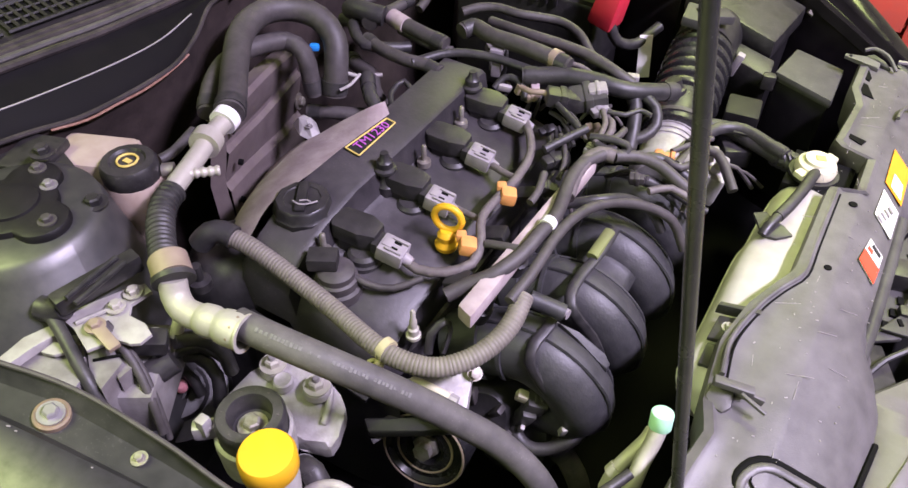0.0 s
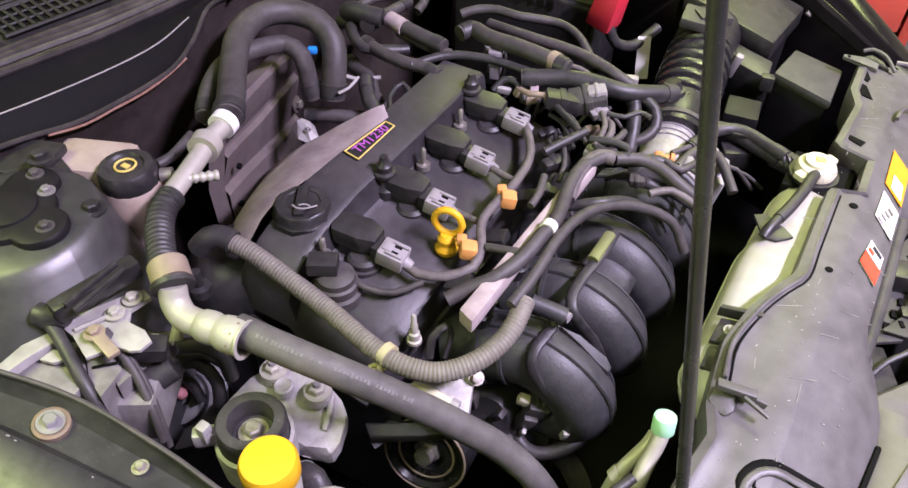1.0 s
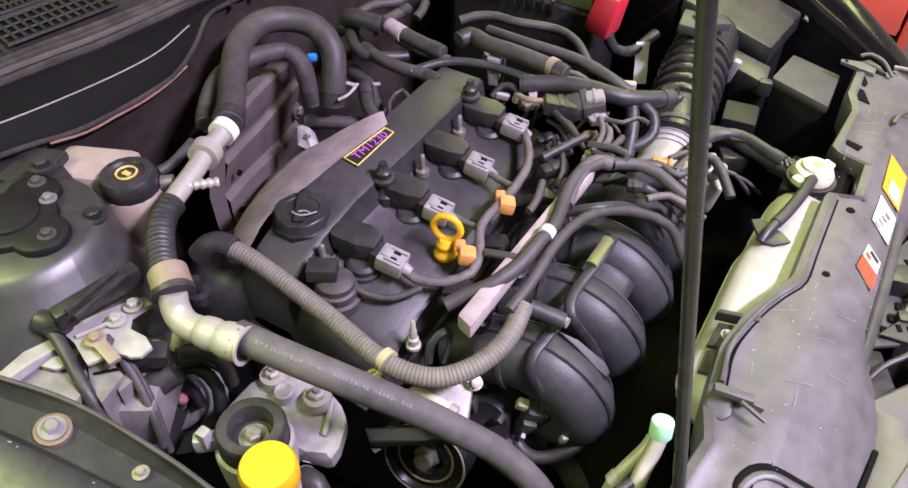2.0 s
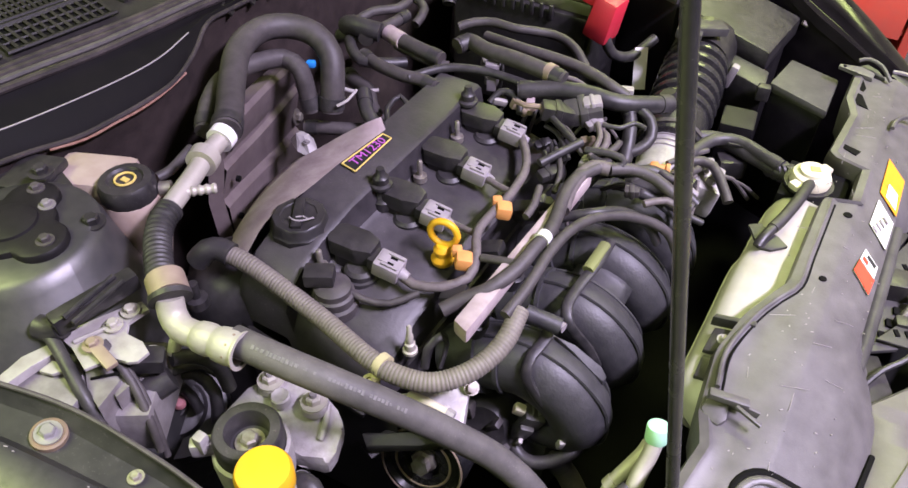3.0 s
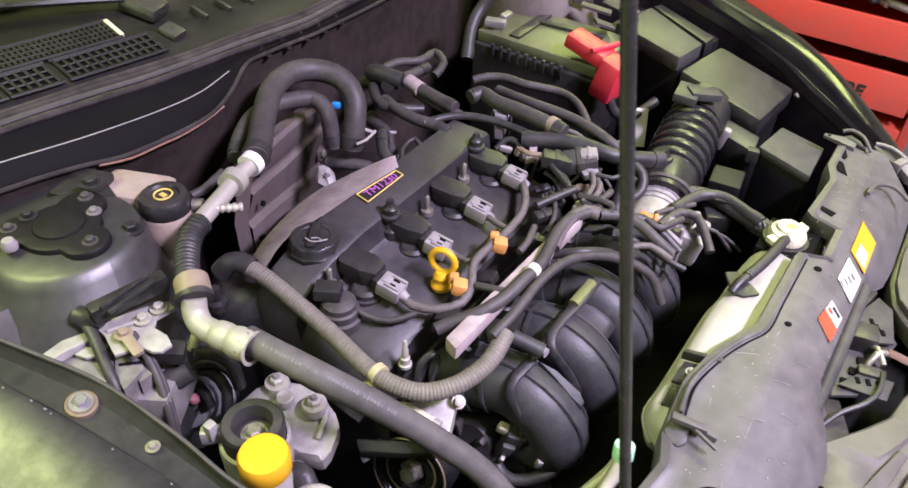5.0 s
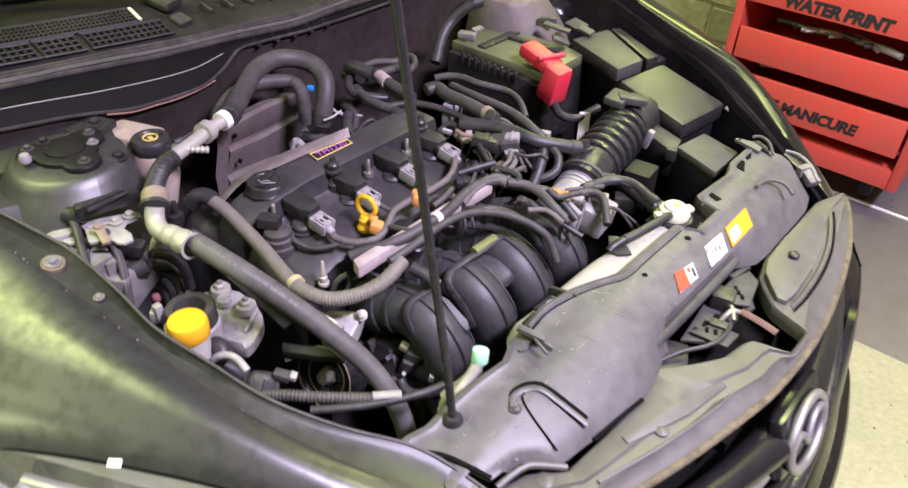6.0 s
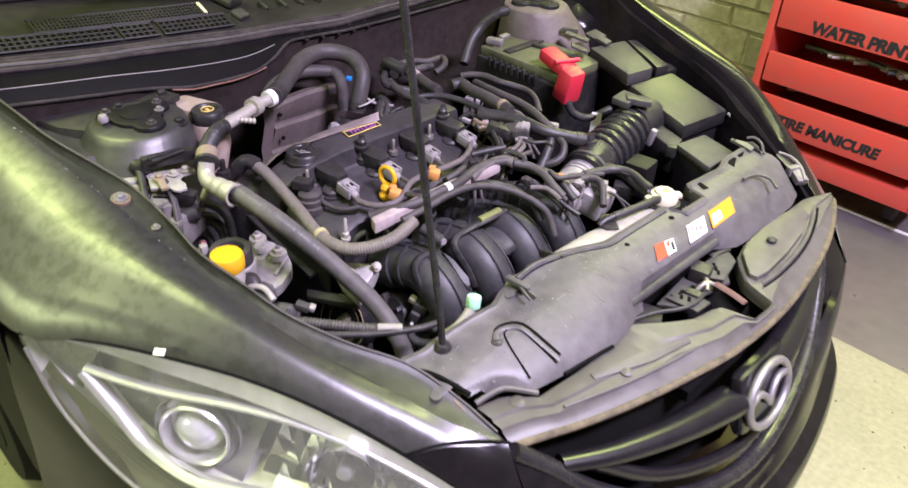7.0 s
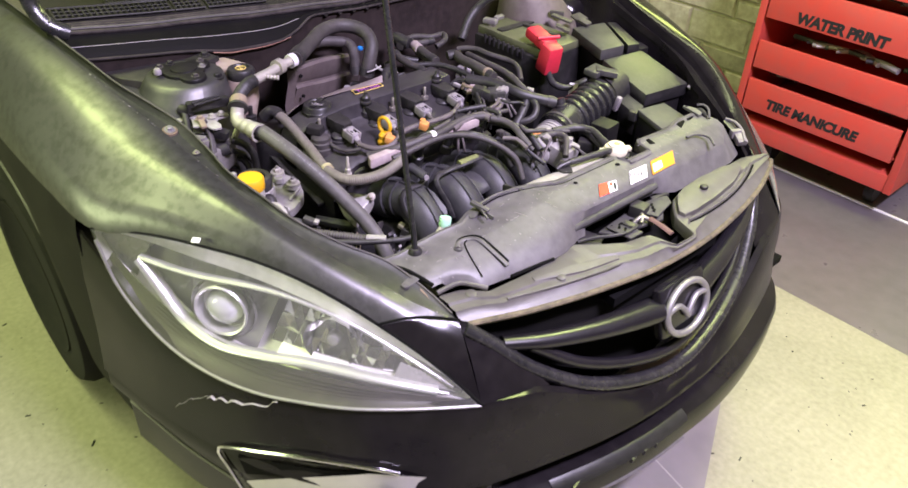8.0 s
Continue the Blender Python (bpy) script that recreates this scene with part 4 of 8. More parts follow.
    deep = [(-1.25, 0.16), (-0.645, 0.15), (-0.605, 0.05), (-0.56, 0.016), (-0.5, 0.012), (-0.3, 0.006), (0.15, 0.006)]
    level = [(-1.25, 0.90), (-0.645, 0.905), (-0.605, 0.88), (-0.56, 0.86), (-0.5, 0.85), (-0.3, 0.82), (0.15, 0.70)]
    w = [step_to(FAR_FLANGE if turn else FLANGE, p.x) for p in e]
    rows = [[(p.x, p.y + a - 0.001, p.z - 0.026) for p, a in zip(e, w)], [(p.x, p.y + a + 0.2 * step_to(deep, p.x), min(p.z - 0.05, step_to(level, p.x) + 0.012)) for p, a in zip(e, w)], [(p.x, p.y + a + 0.6 * step_to(deep, p.x), min(p.z - 0.06, step_to(level, p.x))) for p, a in zip(e, w)], [(p.x, p.y + a + step_to(deep, p.x), min(p.z - 0.09, step_to(level, p.x) - 0.02)) for p, a in zip(e, w)], [(p.x, p.y + a + step_to(deep, p.x) + 0.01, 0.40) for p, a in zip(e, w)]]
    # Far panel in the shaded body paint, near panel in the lighter bay paint.
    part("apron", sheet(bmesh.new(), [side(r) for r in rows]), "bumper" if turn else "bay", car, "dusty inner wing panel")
    c = side([(-0.674, 0.231, 0.935)])[0]
    s = -1 if turn else 1
    rings = []
    for r, h, dx, dy in ((0.15, -0.32, 0.02, -0.03), (0.135, -0.16, 0.018, -0.028), (0.120, -0.095, 0.014, -0.022), (0.106, -0.058, 0.009, -0.015), (0.094, -0.032, 0.004, -0.007), (0.086, -0.014, 0.001, -0.002), (0.081, -0.004, 0, 0), (0.074, 0.0, 0, 0), (0.045, 0.003, 0, 0), (0.002, 0.003, 0, 0)):
        rings.append([(c[0] + dx + r * math.cos(2 * math.pi * i / 48), c[1] + s * dy + s * r * math.sin(2 * math.pi * i / 48), c[2] + h) for i in range(49)])
    tower = part("strut_tower", sheet(bmesh.new(), rings), "shield" if turn else "bay", car, "dusty strut tower")
    LOBES = (2, 113, 226)
    rings = []
    for k, h in ((1.0, 0.0), (1.0, 0.006), (0.97, 0.009), (0.90, 0.0105), (0.5, 0.011), (0.02, 0.011)):
        ring = []
        for i in range(73):
            a = 360 * (i % 72) / 72
            d = min(abs((a - q + 180) % 360 - 180) for q in LOBES)
            r = 0.044 + 0.024 * max(0.0, math.cos(radians(min(90, d * 2.6)))) ** 0.6
            ring.append((c[0] + k * r * math.cos(radians(a)), c[1] + s * k * r * math.sin(radians(a)), c[2] + h))
        rings.append(ring)
    pl = part("strut_mount", sheet(bmesh.new(), rings), "boxside", tower, "flat black three-lobed strut mount with nuts")
    part("dome", lathe(bmesh.new(), (c[0], c[1], c[2] + 0.0105), [(0.028, 0), (0.027, 0.003), (0.020, 0.005), (0, 0.006)], n=28), "boxside", pl)
    for a in LOBES:
        bolt("mount_nut", (c[0] + 0.052 * math.cos(radians(a)), c[1] + s * 0.052 * math.sin(radians(a)), c[2] + 0.0105), 0.0052, pl, "hose")
    if not turn:
        lathe(bm := bmesh.new(), (-0.681, 0.177, 0.944), [(0.008, 0), (0.009, 0.006), (0.006, 0.012), (0, 0.013)], n=14)
        part("round_plug", bm, "grey", tower)
        bolt("tower_bolt", (-0.705, 0.296, 0.950), 0.0075, tower, "black")
        bolt("tower_bolt", (-0.619, 0.281, 0.932), 0.0080, tower, "black")
        bolt("tower_bolt", (-0.713, 0.219, 0.946), 0.0060, tower, "black")
        bolt("tower_bolt", (-0.664, 0.268, 0.945), 0.0050, tower, "zinc")
        part("tower_bracket", box(bmesh.new(), (-0.745, 0.305, 0.925), (0.05, 0.06, 0.012), (0, 0, 20), 0.004), "black", tower)
        part("tower_collar", tube(bmesh.new(), [(c[0] + 0.096 * math.cos(a), c[1] + 0.096 * math.sin(a), c[2] - 0.050) for a in [-2.6 + 0.26 * k for k in range(11)]], 0.004, n=8), "shield", tower)
# ---- radiator cover and front shelf ----
REAR = [(0.25, -0.046), (0.28, -0.043), (0.305, -0.032), (0.33, -0.034), (0.39, -0.030), (0.44, -0.022), (0.47, -0.034), (0.55, -0.042), (0.61, -0.03), (0.65, -0.015), (0.685, 0.0), (0.858, 0.002), (0.864, 0.034), (0.945, 0.034), (0.955, -0.012), (1.07, -0.004), (1.11, -0.018), (1.215, -0.018)]
FRONT = [(0.25, -0.034), (0.263, -0.02), (0.286, 0.01), (0.302, 0.066), (0.352, 0.073), (0.385, 0.096), (0.42, 0.102), (0.60, 0.10), (0.64, 0.092), (0.94, 0.096), (1.0, 0.102), (1.16, 0.10), (1.215, 0.06)]
STRIP = [(0.30, 0.142), (0.333, 0.153), (0.43, 0.190), (0.529, 0.218), (0.62, 0.238), (0.70, 0.252), (0.80, 0.258), (0.88, 0.256), (0.96, 0.248), (1.06, 0.232), (1.15, 0.211), (1.238, 0.181), (1.285, 0.160)]


def cover_z(x):
    return 0.8205 - max(0.0, x - 0.045) * 0.42


SAG = [(0.25, 0.042), (0.275, 0.038), (0.30, 0.032), (0.36, 0.024), (0.42, 0.016), (0.5, 0.008), (0.6, 0.0), (1.3, 0.0)]
SEAM = [(0.385, 0.113), (0.395, 0.115), (0.444, 0.122), (0.542, 0.134), (0.582, 0.133), (0.63, 0.120)]
rad = thing("radiator_cover", (0.04, CENTRE, 0.8), "scuffed grey plastic cover over the radiator", "cover")
rows = []
for i in range(93):
    y = 0.25 + 0.965 * i / 92
    a, b = step_to(REAR, y), step_to(FRONT, y)
    end = 0.012 if i in (0, 92) else 0.0
    end += step_to(SAG, y)
    low = 0.756 if y > 0.4 else cover_z(b) - (0.006 if y < 0.33 else 0.018) - end
    foot = step_to([(0.36, 0.004), (0.38, 0.022), (0.66, 0.022), (0.68, 0.004), (0.90, 0.004), (0.94, 0.028), (1.16, 0.026), (1.21, 0.05)], y)
    row = []
    for x, z in ((a + 0.004, 0.76 if y > 0.33 else 0.812), (a, 0.806 if y > 0.33 else 0.816), (a + 0.003, 0.822), (a + 0.012, 0.8245), (a + 0.018, 0.8205), (0.5 * (a + 0.045), 0.8205), (0.043, 0.8205), (0.049, 0.818), (0.6 * b + 0.02, cover_z(0.6 * b + 0.02)), (b - 0.004, cover_z(b)), (b, cover_z(b) - 0.004), (b + foot, low + end)):
        row.append((x, y, z - end))
    if 0.385 < y < 0.628:
        # the near half rolls down on to the shelf
        seam, top = step_to(SEAM, y), cover_z(0.08) - step_to(SAG, y)
        row[8:] = [(0.08 + (seam - 0.08) * f, y, top + (0.7605 - top) * g) for f, g in ((0.0, 0.0), (0.45, 0.30), (0.8, 0.66), (1.0, 1.0))]
    rows.append(row)
panel = part("panel", sheet(bmesh.new(), rows), "cover", rad)
# raised loop near the lamp and stiffening edges
LOOP = [(0.032, 0.397), (0.024, 0.404), (0.022, 0.415), (0.029, 0.431), (0.042, 0.440), (0.058, 0.444), (0.075, 0.447), (0.092, 0.450), (0.106, 0.452)]
INNER = [(0.104, 0.391), (0.085, 0.394), (0.062, 0.398), (0.044, 0.403), (0.034, 0.411), (0.035, 0.423), (0.050, 0.432), (0.070, 0.435), (0.090, 0.438), (0.106, 0.441)]


def on_cover(line, up):
    return [(x, y, cover_z(x) - step_to(SAG, y) + up) for x, y in line]


# Dark band that paints the shade beside the raised loop.
part("loop_groove", tube(bmesh.new(), on_cover(LOOP, 0.0), 0.0042, n=8, flat=0.45), "dark", panel)
part("loop_rib", tube(bmesh.new(), on_cover([(x + 0.005, y - 0.006) for x, y in LOOP], 0.0005), 0.0048, n=10, flat=0.7), "cover", panel)
part("loop_line", tube(bmesh.new(), on_cover(INNER, 0.0008), 0.0014, n=6), "dark", panel)
part("foot_gap", tube(bmesh.new(), [(0.1235, 0.445, 0.763), (0.130, 0.50, 0.764), (0.135, 0.545, 0.763)], 0.0034, n=6), "dark", panel)
part("edge_seal", tube(bmesh.new(), [(-0.05, 0.245, 0.795), (-0.034, 0.252, 0.7925), (-0.02, 0.261, 0.791), (0.01, 0.284, 0.7895), (0.04, 0.294, 0.787), (0.072, 0.304, 0.780)], 0.0035, n=8), "dark", panel, "black foam strip along the wing")
part("drip_mark", lathe(bmesh.new(), (0.038, 0.391, 0.8005), [(0.0085, -0.002), (0.0085, 0.0008), (0.0065, 0.0012), (0.006, 0.0), (0, 0.0)], n=18), "lid", panel)
random.seed(12)
specks = bmesh.new()
for k in range(90):
    y = random.uniform(0.30, 1.15)
    x = random.uniform(-0.01, 0.095)
    r = random.uniform(0.0005, 0.0014)
    box(specks, (x, y, cover_z(x) - step_to(SAG, y) + 0.0004), (r * random.uniform(1, 3), r, 0.0006), (0, 0 if x < 0.045 else 22, random.uniform(0, 180)))
for k in range(40):
    y, x = random.uniform(0.33, 1.15), random.uniform(-0.01, 0.09)
    box(specks, (x, y, cover_z(x) - step_to(SAG, y) + 0.0002), (random.uniform(0.006, 0.03), 0.0005, 0.0005), (0, 0 if x < 0.045 else 22, random.choice((20, 80, 95, 100)) + random.uniform(-15, 15)))
stuff(part("paint_speck", specks, "grey", panel, "pale specks on the plastic", False))
EDGE_LINE = [(step_to(REAR, y), y) for y in (0.50, 0.55, 0.61, 0.65, 0.685, 0.74, 0.80, 0.85)]
part("rear_lip", tube(bmesh.new(), [(x + 0.013, y, 0.8225) for x, y in EDGE_LINE], 0.0028, n=8), "cover", panel)
part("lip_groove", tube(bmesh.new(), [(x + 0.0185, y, 0.8203) for x, y in EDGE_LINE], 0.0014, n=6), "dark", panel)
part("side_tab", box(bmesh.new(), (0.0, 0.492, 0.8165), (0.042, 0.004, 0.012), (0, 8, 4), 0.001), "cover", panel)
part("end_rib", tube(bmesh.new(), [(0.056, 1.061, 0.823), (0.058, 1.084, 0.823), (0.070, 1.103, 0.822), (0.089, 1.107, 0.820), (0.110, 1.091, 0.816)], 0.003, n=8), "cover", panel)
part("corner_tab", box(box(bmesh.new(), (-0.010, 0.486, 0.829), (0.040, 0.010, 0.008), (0, 8, 14), 0.002), (0.012, 0.478, 0.826), (0.028, 0.004, 0.004), (0, 8, -16), 0.001), "cover", panel)
part("corner_block", slab(bmesh.new(), [(-0.030, 0.492, 0.820), (-0.008, 0.494, 0.822), (-0.004, 0.472, 0.816), (-0.010, 0.464, 0.812), (-0.024, 0.466, 0.812), (-0.031, 0.474, 0.815)], 0.03, 0.005), "cover", panel)
clip = part("rear_clip", slab(bmesh.new(), [(-0.052, 0.553, 0.806), (-0.050, 0.588, 0.808), (-0.012, 0.592, 0.816), (-0.012, 0.556, 0.814)], 0.006, 0.0015), "black", panel, "black clip at the tank")
part("clip_fold", slab(bmesh.new(), [(-0.056, 0.592, 0.818), (-0.054, 0.599, 0.818), (-0.012, 0.604, 0.824), (-0.012, 0.597, 0.824)], 0.014, 0.0015), "black", clip)
part("clip_skirt", slab(bmesh.new(), [(-0.050, 0.520, 0.800), (-0.050, 0.550, 0.803), (-0.020, 0.553, 0.806), (-0.020, 0.520, 0.803)], 0.03, 0.003), "black", clip)
bolt("clip_screw", (-0.036, 0.574, 0.809), 0.0045, clip, "pale")
part("end_tab", slab(bmesh.new(), [(-0.042, 1.184, 0.830), (-0.042, 1.192, 0.830), (-0.012, 1.196, 0.832), (0.010, 1.190, 0.830), (0.010, 1.176, 0.826), (-0.014, 1.182, 0.829)], 0.006, 0.002), "cover", panel, "hooked tab with a small hole")
part("tab_hole", lathe(bmesh.new(), (-0.034, 1.188, 0.829), [(0.0026, 0), (0.0026, 0.0016), (0, 0.0016)], n=10), "dark", panel)
part("end_rim", tube(bmesh.new(), [(-0.018, 1.208, 0.834), (-0.005, 1.213, 0.838), (0.015, 1.205, 0.836), (0.028, 1.190, 0.830), (0.034, 1.184, 0.826)], 0.003, n=8), "cover", panel)
# Black slab that draws the shade inside the end rim.
part("end_shade", slab(bmesh.new(), [(-0.014, 1.200, 0.830), (-0.004, 1.208, 0.832), (0.014, 1.200, 0.830), (0.026, 1.188, 0.826), (0.012, 1.192, 0.826)], 0.01, 0.001), "black", panel)
for corners in ([(-0.012, 1.182), (-0.004, 1.180), (0.006, 1.152), (0.004, 1.142), (-0.004, 1.146), (-0.008, 1.160)], [(-0.012, 1.122), (-0.006, 1.134), (0.004, 1.130), (0.018, 1.096), (0.004, 1.100), (-0.008, 1.098)], [(0.002, 0.990), (0.003, 0.980), (0.024, 0.970), (0.028, 0.982)]):
    part("slot", slab(bmesh.new(), [(x, y, 0.8222) for x, y in corners], 0.0012), "dark", panel)
stay = part("far_stay", box(bmesh.new(), (0.062, 1.252, 0.792), (0.055, 0.022, 0.006), (0, 14, -22), 0.002), "bay", car, "bare grey metal stay by the wing")
part("stay_plate", box(box(bmesh.new(), (0.098, 1.232, 0.783), (0.034, 0.026, 0.016), (0, 20, -30), 0.004), (0.082, 1.236, 0.790), (0.014, 0.03, 0.02), (0, 0, -20), 0.003), "zinc", stay)
part("stay_hook", tube(bmesh.new(), [(0.035, 1.262, 0.802), (0.06, 1.262, 0.803), (0.09, 1.248, 0.797), (0.115, 1.225, 0.784)], 0.004, n=8), "zinc", stay)
for x, y, r in ((0.0345, 0.709, 0.0045), (0.038, 0.838, 0.0055)):
    part("hole", lathe(bmesh.new(), (x, y, 0.819), [(r, 0.0022), (r * 0.9, 0.003), (0, 0.003)], n=14), "dark", panel)


def sticker(name, corners, mat, label):
    bm = bmesh.new()
    lift = [(x, y, cover_z(x) + 0.0022) for x, y, z in corners]
    slab(bm, lift, 0.0012)
    return tagged(part(name, bm, mat, None, "", False), label, "sticker", "stickers on the radiator cover")


amber = sticker("warning_sticker", [(0.065, 0.998, 0.803), (0.092, 0.973, 0.803), (0.093, 0.893, 0.803), (0.066, 0.917, 0.803)], "amber", "amber warning sticker with a white field")
white = sticker("paper_sticker", [(0.067, 0.901, 0.805), (0.092, 0.876, 0.805), (0.091, 0.820, 0.805), (0.065, 0.845, 0.805)], "white", "white paper sticker with faint print")
stamp = sticker("service_sticker", [(0.069, 0.797, 0.806), (0.088, 0.781, 0.806), (0.086, 0.727, 0.806), (0.063, 0.749, 0.806)], "white", "white sticker with an orange-red lower half")


def patch(name, corners, mat, parent):
    bm = bmesh.new()
    slab(bm, [(x, y, cover_z(x) + 0.0032) for x, y, z in corners], 0.0008)
    return part(name, bm, mat, parent, smooth=False)


patch("white_field", [(0.074, 0.945, 0.803), (0.088, 0.934, 0.803), (0.090, 0.901, 0.803), (0.074, 0.915, 0.803)], "white", amber)
patch("orange_field", [(0.066, 0.773, 0.806), (0.088, 0.756, 0.806), (0.086, 0.727, 0.806), (0.063, 0.749, 0.806)], "stamp", stamp)
patch("print_bar", [(0.074, 0.790, 0.806), (0.086, 0.780, 0.806), (0.085, 0.774, 0.806), (0.073, 0.784, 0.806)], "ink", stamp)
patch("print_bar", [(0.069, 0.783, 0.806), (0.076, 0.778, 0.806), (0.076, 0.771, 0.806), (0.069, 0.776, 0.806)], "stamp", stamp)
for k in range(4):
    patch("print_bar", [(0.069, 0.847, 0.805), (0.077, 0.840, 0.805), (0.077, 0.835, 0.805), (0.069, 0.842, 0.805)], "grey", white).location = (0.006 * k * 0.5, 0.009 * k, -0.0006 * k)

shelf_thing = thing("front_shelf", (0.18, CENTRE, 0.74), "dusty grey plastic shelf behind the grille", "panel")
for name, y0, y1, cut in (("near_tray", 0.308, 0.66, None), ("far_tray", 0.885, 1.265, None), ("bridge", 0.66, 0.885, 0.2)):
    rows = []
    n = 44
    for i in range(n + 1):
        y = y0 + (y1 - y0) * i / n
        f = step_to(STRIP, y)
        a = 0.108 if cut is None else step_to([(0.66, 0.153), (0.70, 0.178), (0.744, 0.186), (0.758, 0.192), (0.764, 0.212), (0.770, 0.241), (0.776, 0.245), (0.828, 0.246), (0.834, 0.240), (0.841, 0.218), (0.852, 0.188), (0.885, 0.158)], y)
        if name == "near_tray":
            a = step_to([(0.305, 0.080), (0.315, 0.078), (0.352, 0.088), (0.388, 0.122), (0.46, 0.127), (0.55, 0.130), (0.59, 0.126), (0.613, 0.118), (0.628, 0.130), (0.66, 0.153)], y)
        if name == "far_tray":
            a = 0.128
        if name == "far_tray" and y < 0.97:
            a = step_to([(0.885, 0.158), (0.91, 0.141), (0.953, 0.130), (0.97, 0.128)], y)
        if y > 1.2:
            a = 0.128 + (y - 1.2) * 0.35
        d = f - a
        rows.append([(a, y, 0.735), (a + 0.002, y, 0.757), (a + 0.006, y, 0.760), (a + 0.45 * d, y, 0.760), (a + 0.5 * d, y, 0.756), (a + 0.74 * d, y, 0.755), (a + 0.78 * d, y, 0.750), (f - 0.006, y, 0.744), (f, y, 0.740), (f, y, 0.725)])
    tray = part(name, sheet(bmesh.new(), rows), "shelf", shelf_thing)
    if name == "far_tray":
        part("push_clip", lathe(bmesh.new(), (0.166, 0.985, 0.7715), [(0.009, 0), (0.009, 0.004), (0.006, 0.006), (0, 0.006)], n=16), "black", tray)
        part("raised_field", slab(bmesh.new(), [(0.148, 0.912, 0.770), (0.137, 0.95, 0.771), (0.134, 1.02, 0.771), (0.135, 1.10, 0.771), (0.147, 1.150, 0.770), (0.168, 1.135, 0.769), (0.188, 1.07, 0.768), (0.200, 0.98, 0.768), (0.204, 0.90, 0.768), (0.201, 0.868, 0.768), (0.186, 0.866, 0.769), (0.168, 0.888, 0.770)], 0.014, 0.0025), "shelf", tray, "raised flat field of the tray")
        part("field_ledge", tube(bmesh.new(), [(0.209, 0.870, 0.757), (0.212, 0.92, 0.757), (0.208, 1.0, 0.757), (0.197, 1.07, 0.757), (0.177, 1.14, 0.757), (0.158, 1.19, 0.757)], 0.0042, n=8), "shelf", tray)
        # Dark thread painted as the shade along the raised field's ledge.
        part("field_groove", tube(bmesh.new(), [(0.2155, 0.868, 0.7555), (0.2185, 0.92, 0.7555), (0.2145, 1.0, 0.7555), (0.2035, 1.07, 0.7560), (0.184, 1.14, 0.7565), (0.165, 1.19, 0.7565)], 0.0022, n=6), "dark", tray)
    if name == "near_tray":
        part("push_clip", lathe(bmesh.new(), (0.178, 0.52, 0.755), [(0.009, 0), (0.009, 0.004), (0.006, 0.006), (0, 0.006)], n=16), "shelf", tray)
        part("push_clip", lathe(bmesh.new(), (0.112, 0.358, 0.757), [(0.009, 0), (0.011, 0.004), (0.007, 0.006), (0, 0.006)], n=16), "shelf", tray)
        part("back_rib", tube(bmesh.new(), [(0.078, 0.309, 0.764), (0.082, 0.330, 0.769), (0.089, 0.352, 0.772), (0.104, 0.37, 0.768), (0.122, 0.388, 0.763)], 0.0045, n=8), "shelf", tray)
        part("long_rib", tube(bmesh.new(), [(0.160, 0.40, 0.757), (0.190, 0.50, 0.757), (0.210, 0.59, 0.757), (0.218, 0.64, 0.757)], 0.0028, n=8), "shelf", tray)
        part("inset_field", slab(bmesh.new(), [(0.146, 0.474, 0.7630), (0.158, 0.470, 0.7618), (0.192, 0.570, 0.7590), (0.207, 0.650, 0.7580), (0.197, 0.654, 0.7600), (0.172, 0.570, 0.7628)], 0.006, 0.0015), "shelf", tray, "raised oblong field of the tray")
part("edge_strip", tube(bmesh.new(), [(x + 0.002, y, 0.736) for y, x in STRIP], 0.0060, n=10, flat=0.9), material("crusted_edge", (0.15, 0.122, 0.07), 0.8, 0.0, (0.06, 0.05, 0.034), 90, 34, 0.85, 0.9, 160, patch=(0.42, 0.66)), shelf_thing, "edge strip crusted with old foam")

# bonnet latch in its opening
latch = thing("bonnet_latch", (0.17, 0.78, 0.70), "black steel bonnet latch with a rusty lever", "latch")
LATCH_PLATE = [(x, y, 0.745) for x, y in ((0.112, 0.704), (0.100, 0.815), (0.112, 0.868), (0.150, 0.870), (0.165, 0.850), (0.155, 0.800), (0.141, 0.725))]
LATCH_SLOTS = ((0.120, 0.735), (0.125, 0.760), (0.130, 0.785))
CATCH = Vector((0.150, 0.800, 0.750))
LEVER = [(0.156, 0.812, 0.757), (0.186, 0.811, 0.755), (0.214, 0.808, 0.752)]
part("crossbar", tube(bmesh.new(), [(0.098, 0.625, 0.772), (0.101, 0.70, 0.776), (0.102, 0.80, 0.778), (0.102, 0.895, 0.778)], 0.0085, n=12), "lid", latch, "round black bar under the cover edge")
part("end_stay", box(bmesh.new(), (0.112, 0.905, 0.742), (0.010, 0.05, 0.03), (0, 0, -12), 0.003), "black", latch)
part("latch_plate", slab(bmesh.new(), LATCH_PLATE, 0.006, 0.002), "lid", latch)
part("upper_plate", slab(bmesh.new(), [(0.110, 0.845, 0.757), (0.112, 0.878, 0.758), (0.124, 0.915, 0.758), (0.146, 0.900, 0.757), (0.160, 0.835, 0.755), (0.140, 0.822, 0.756)], 0.004, 0.0012), "lid", latch, "grey upper plate with slots")
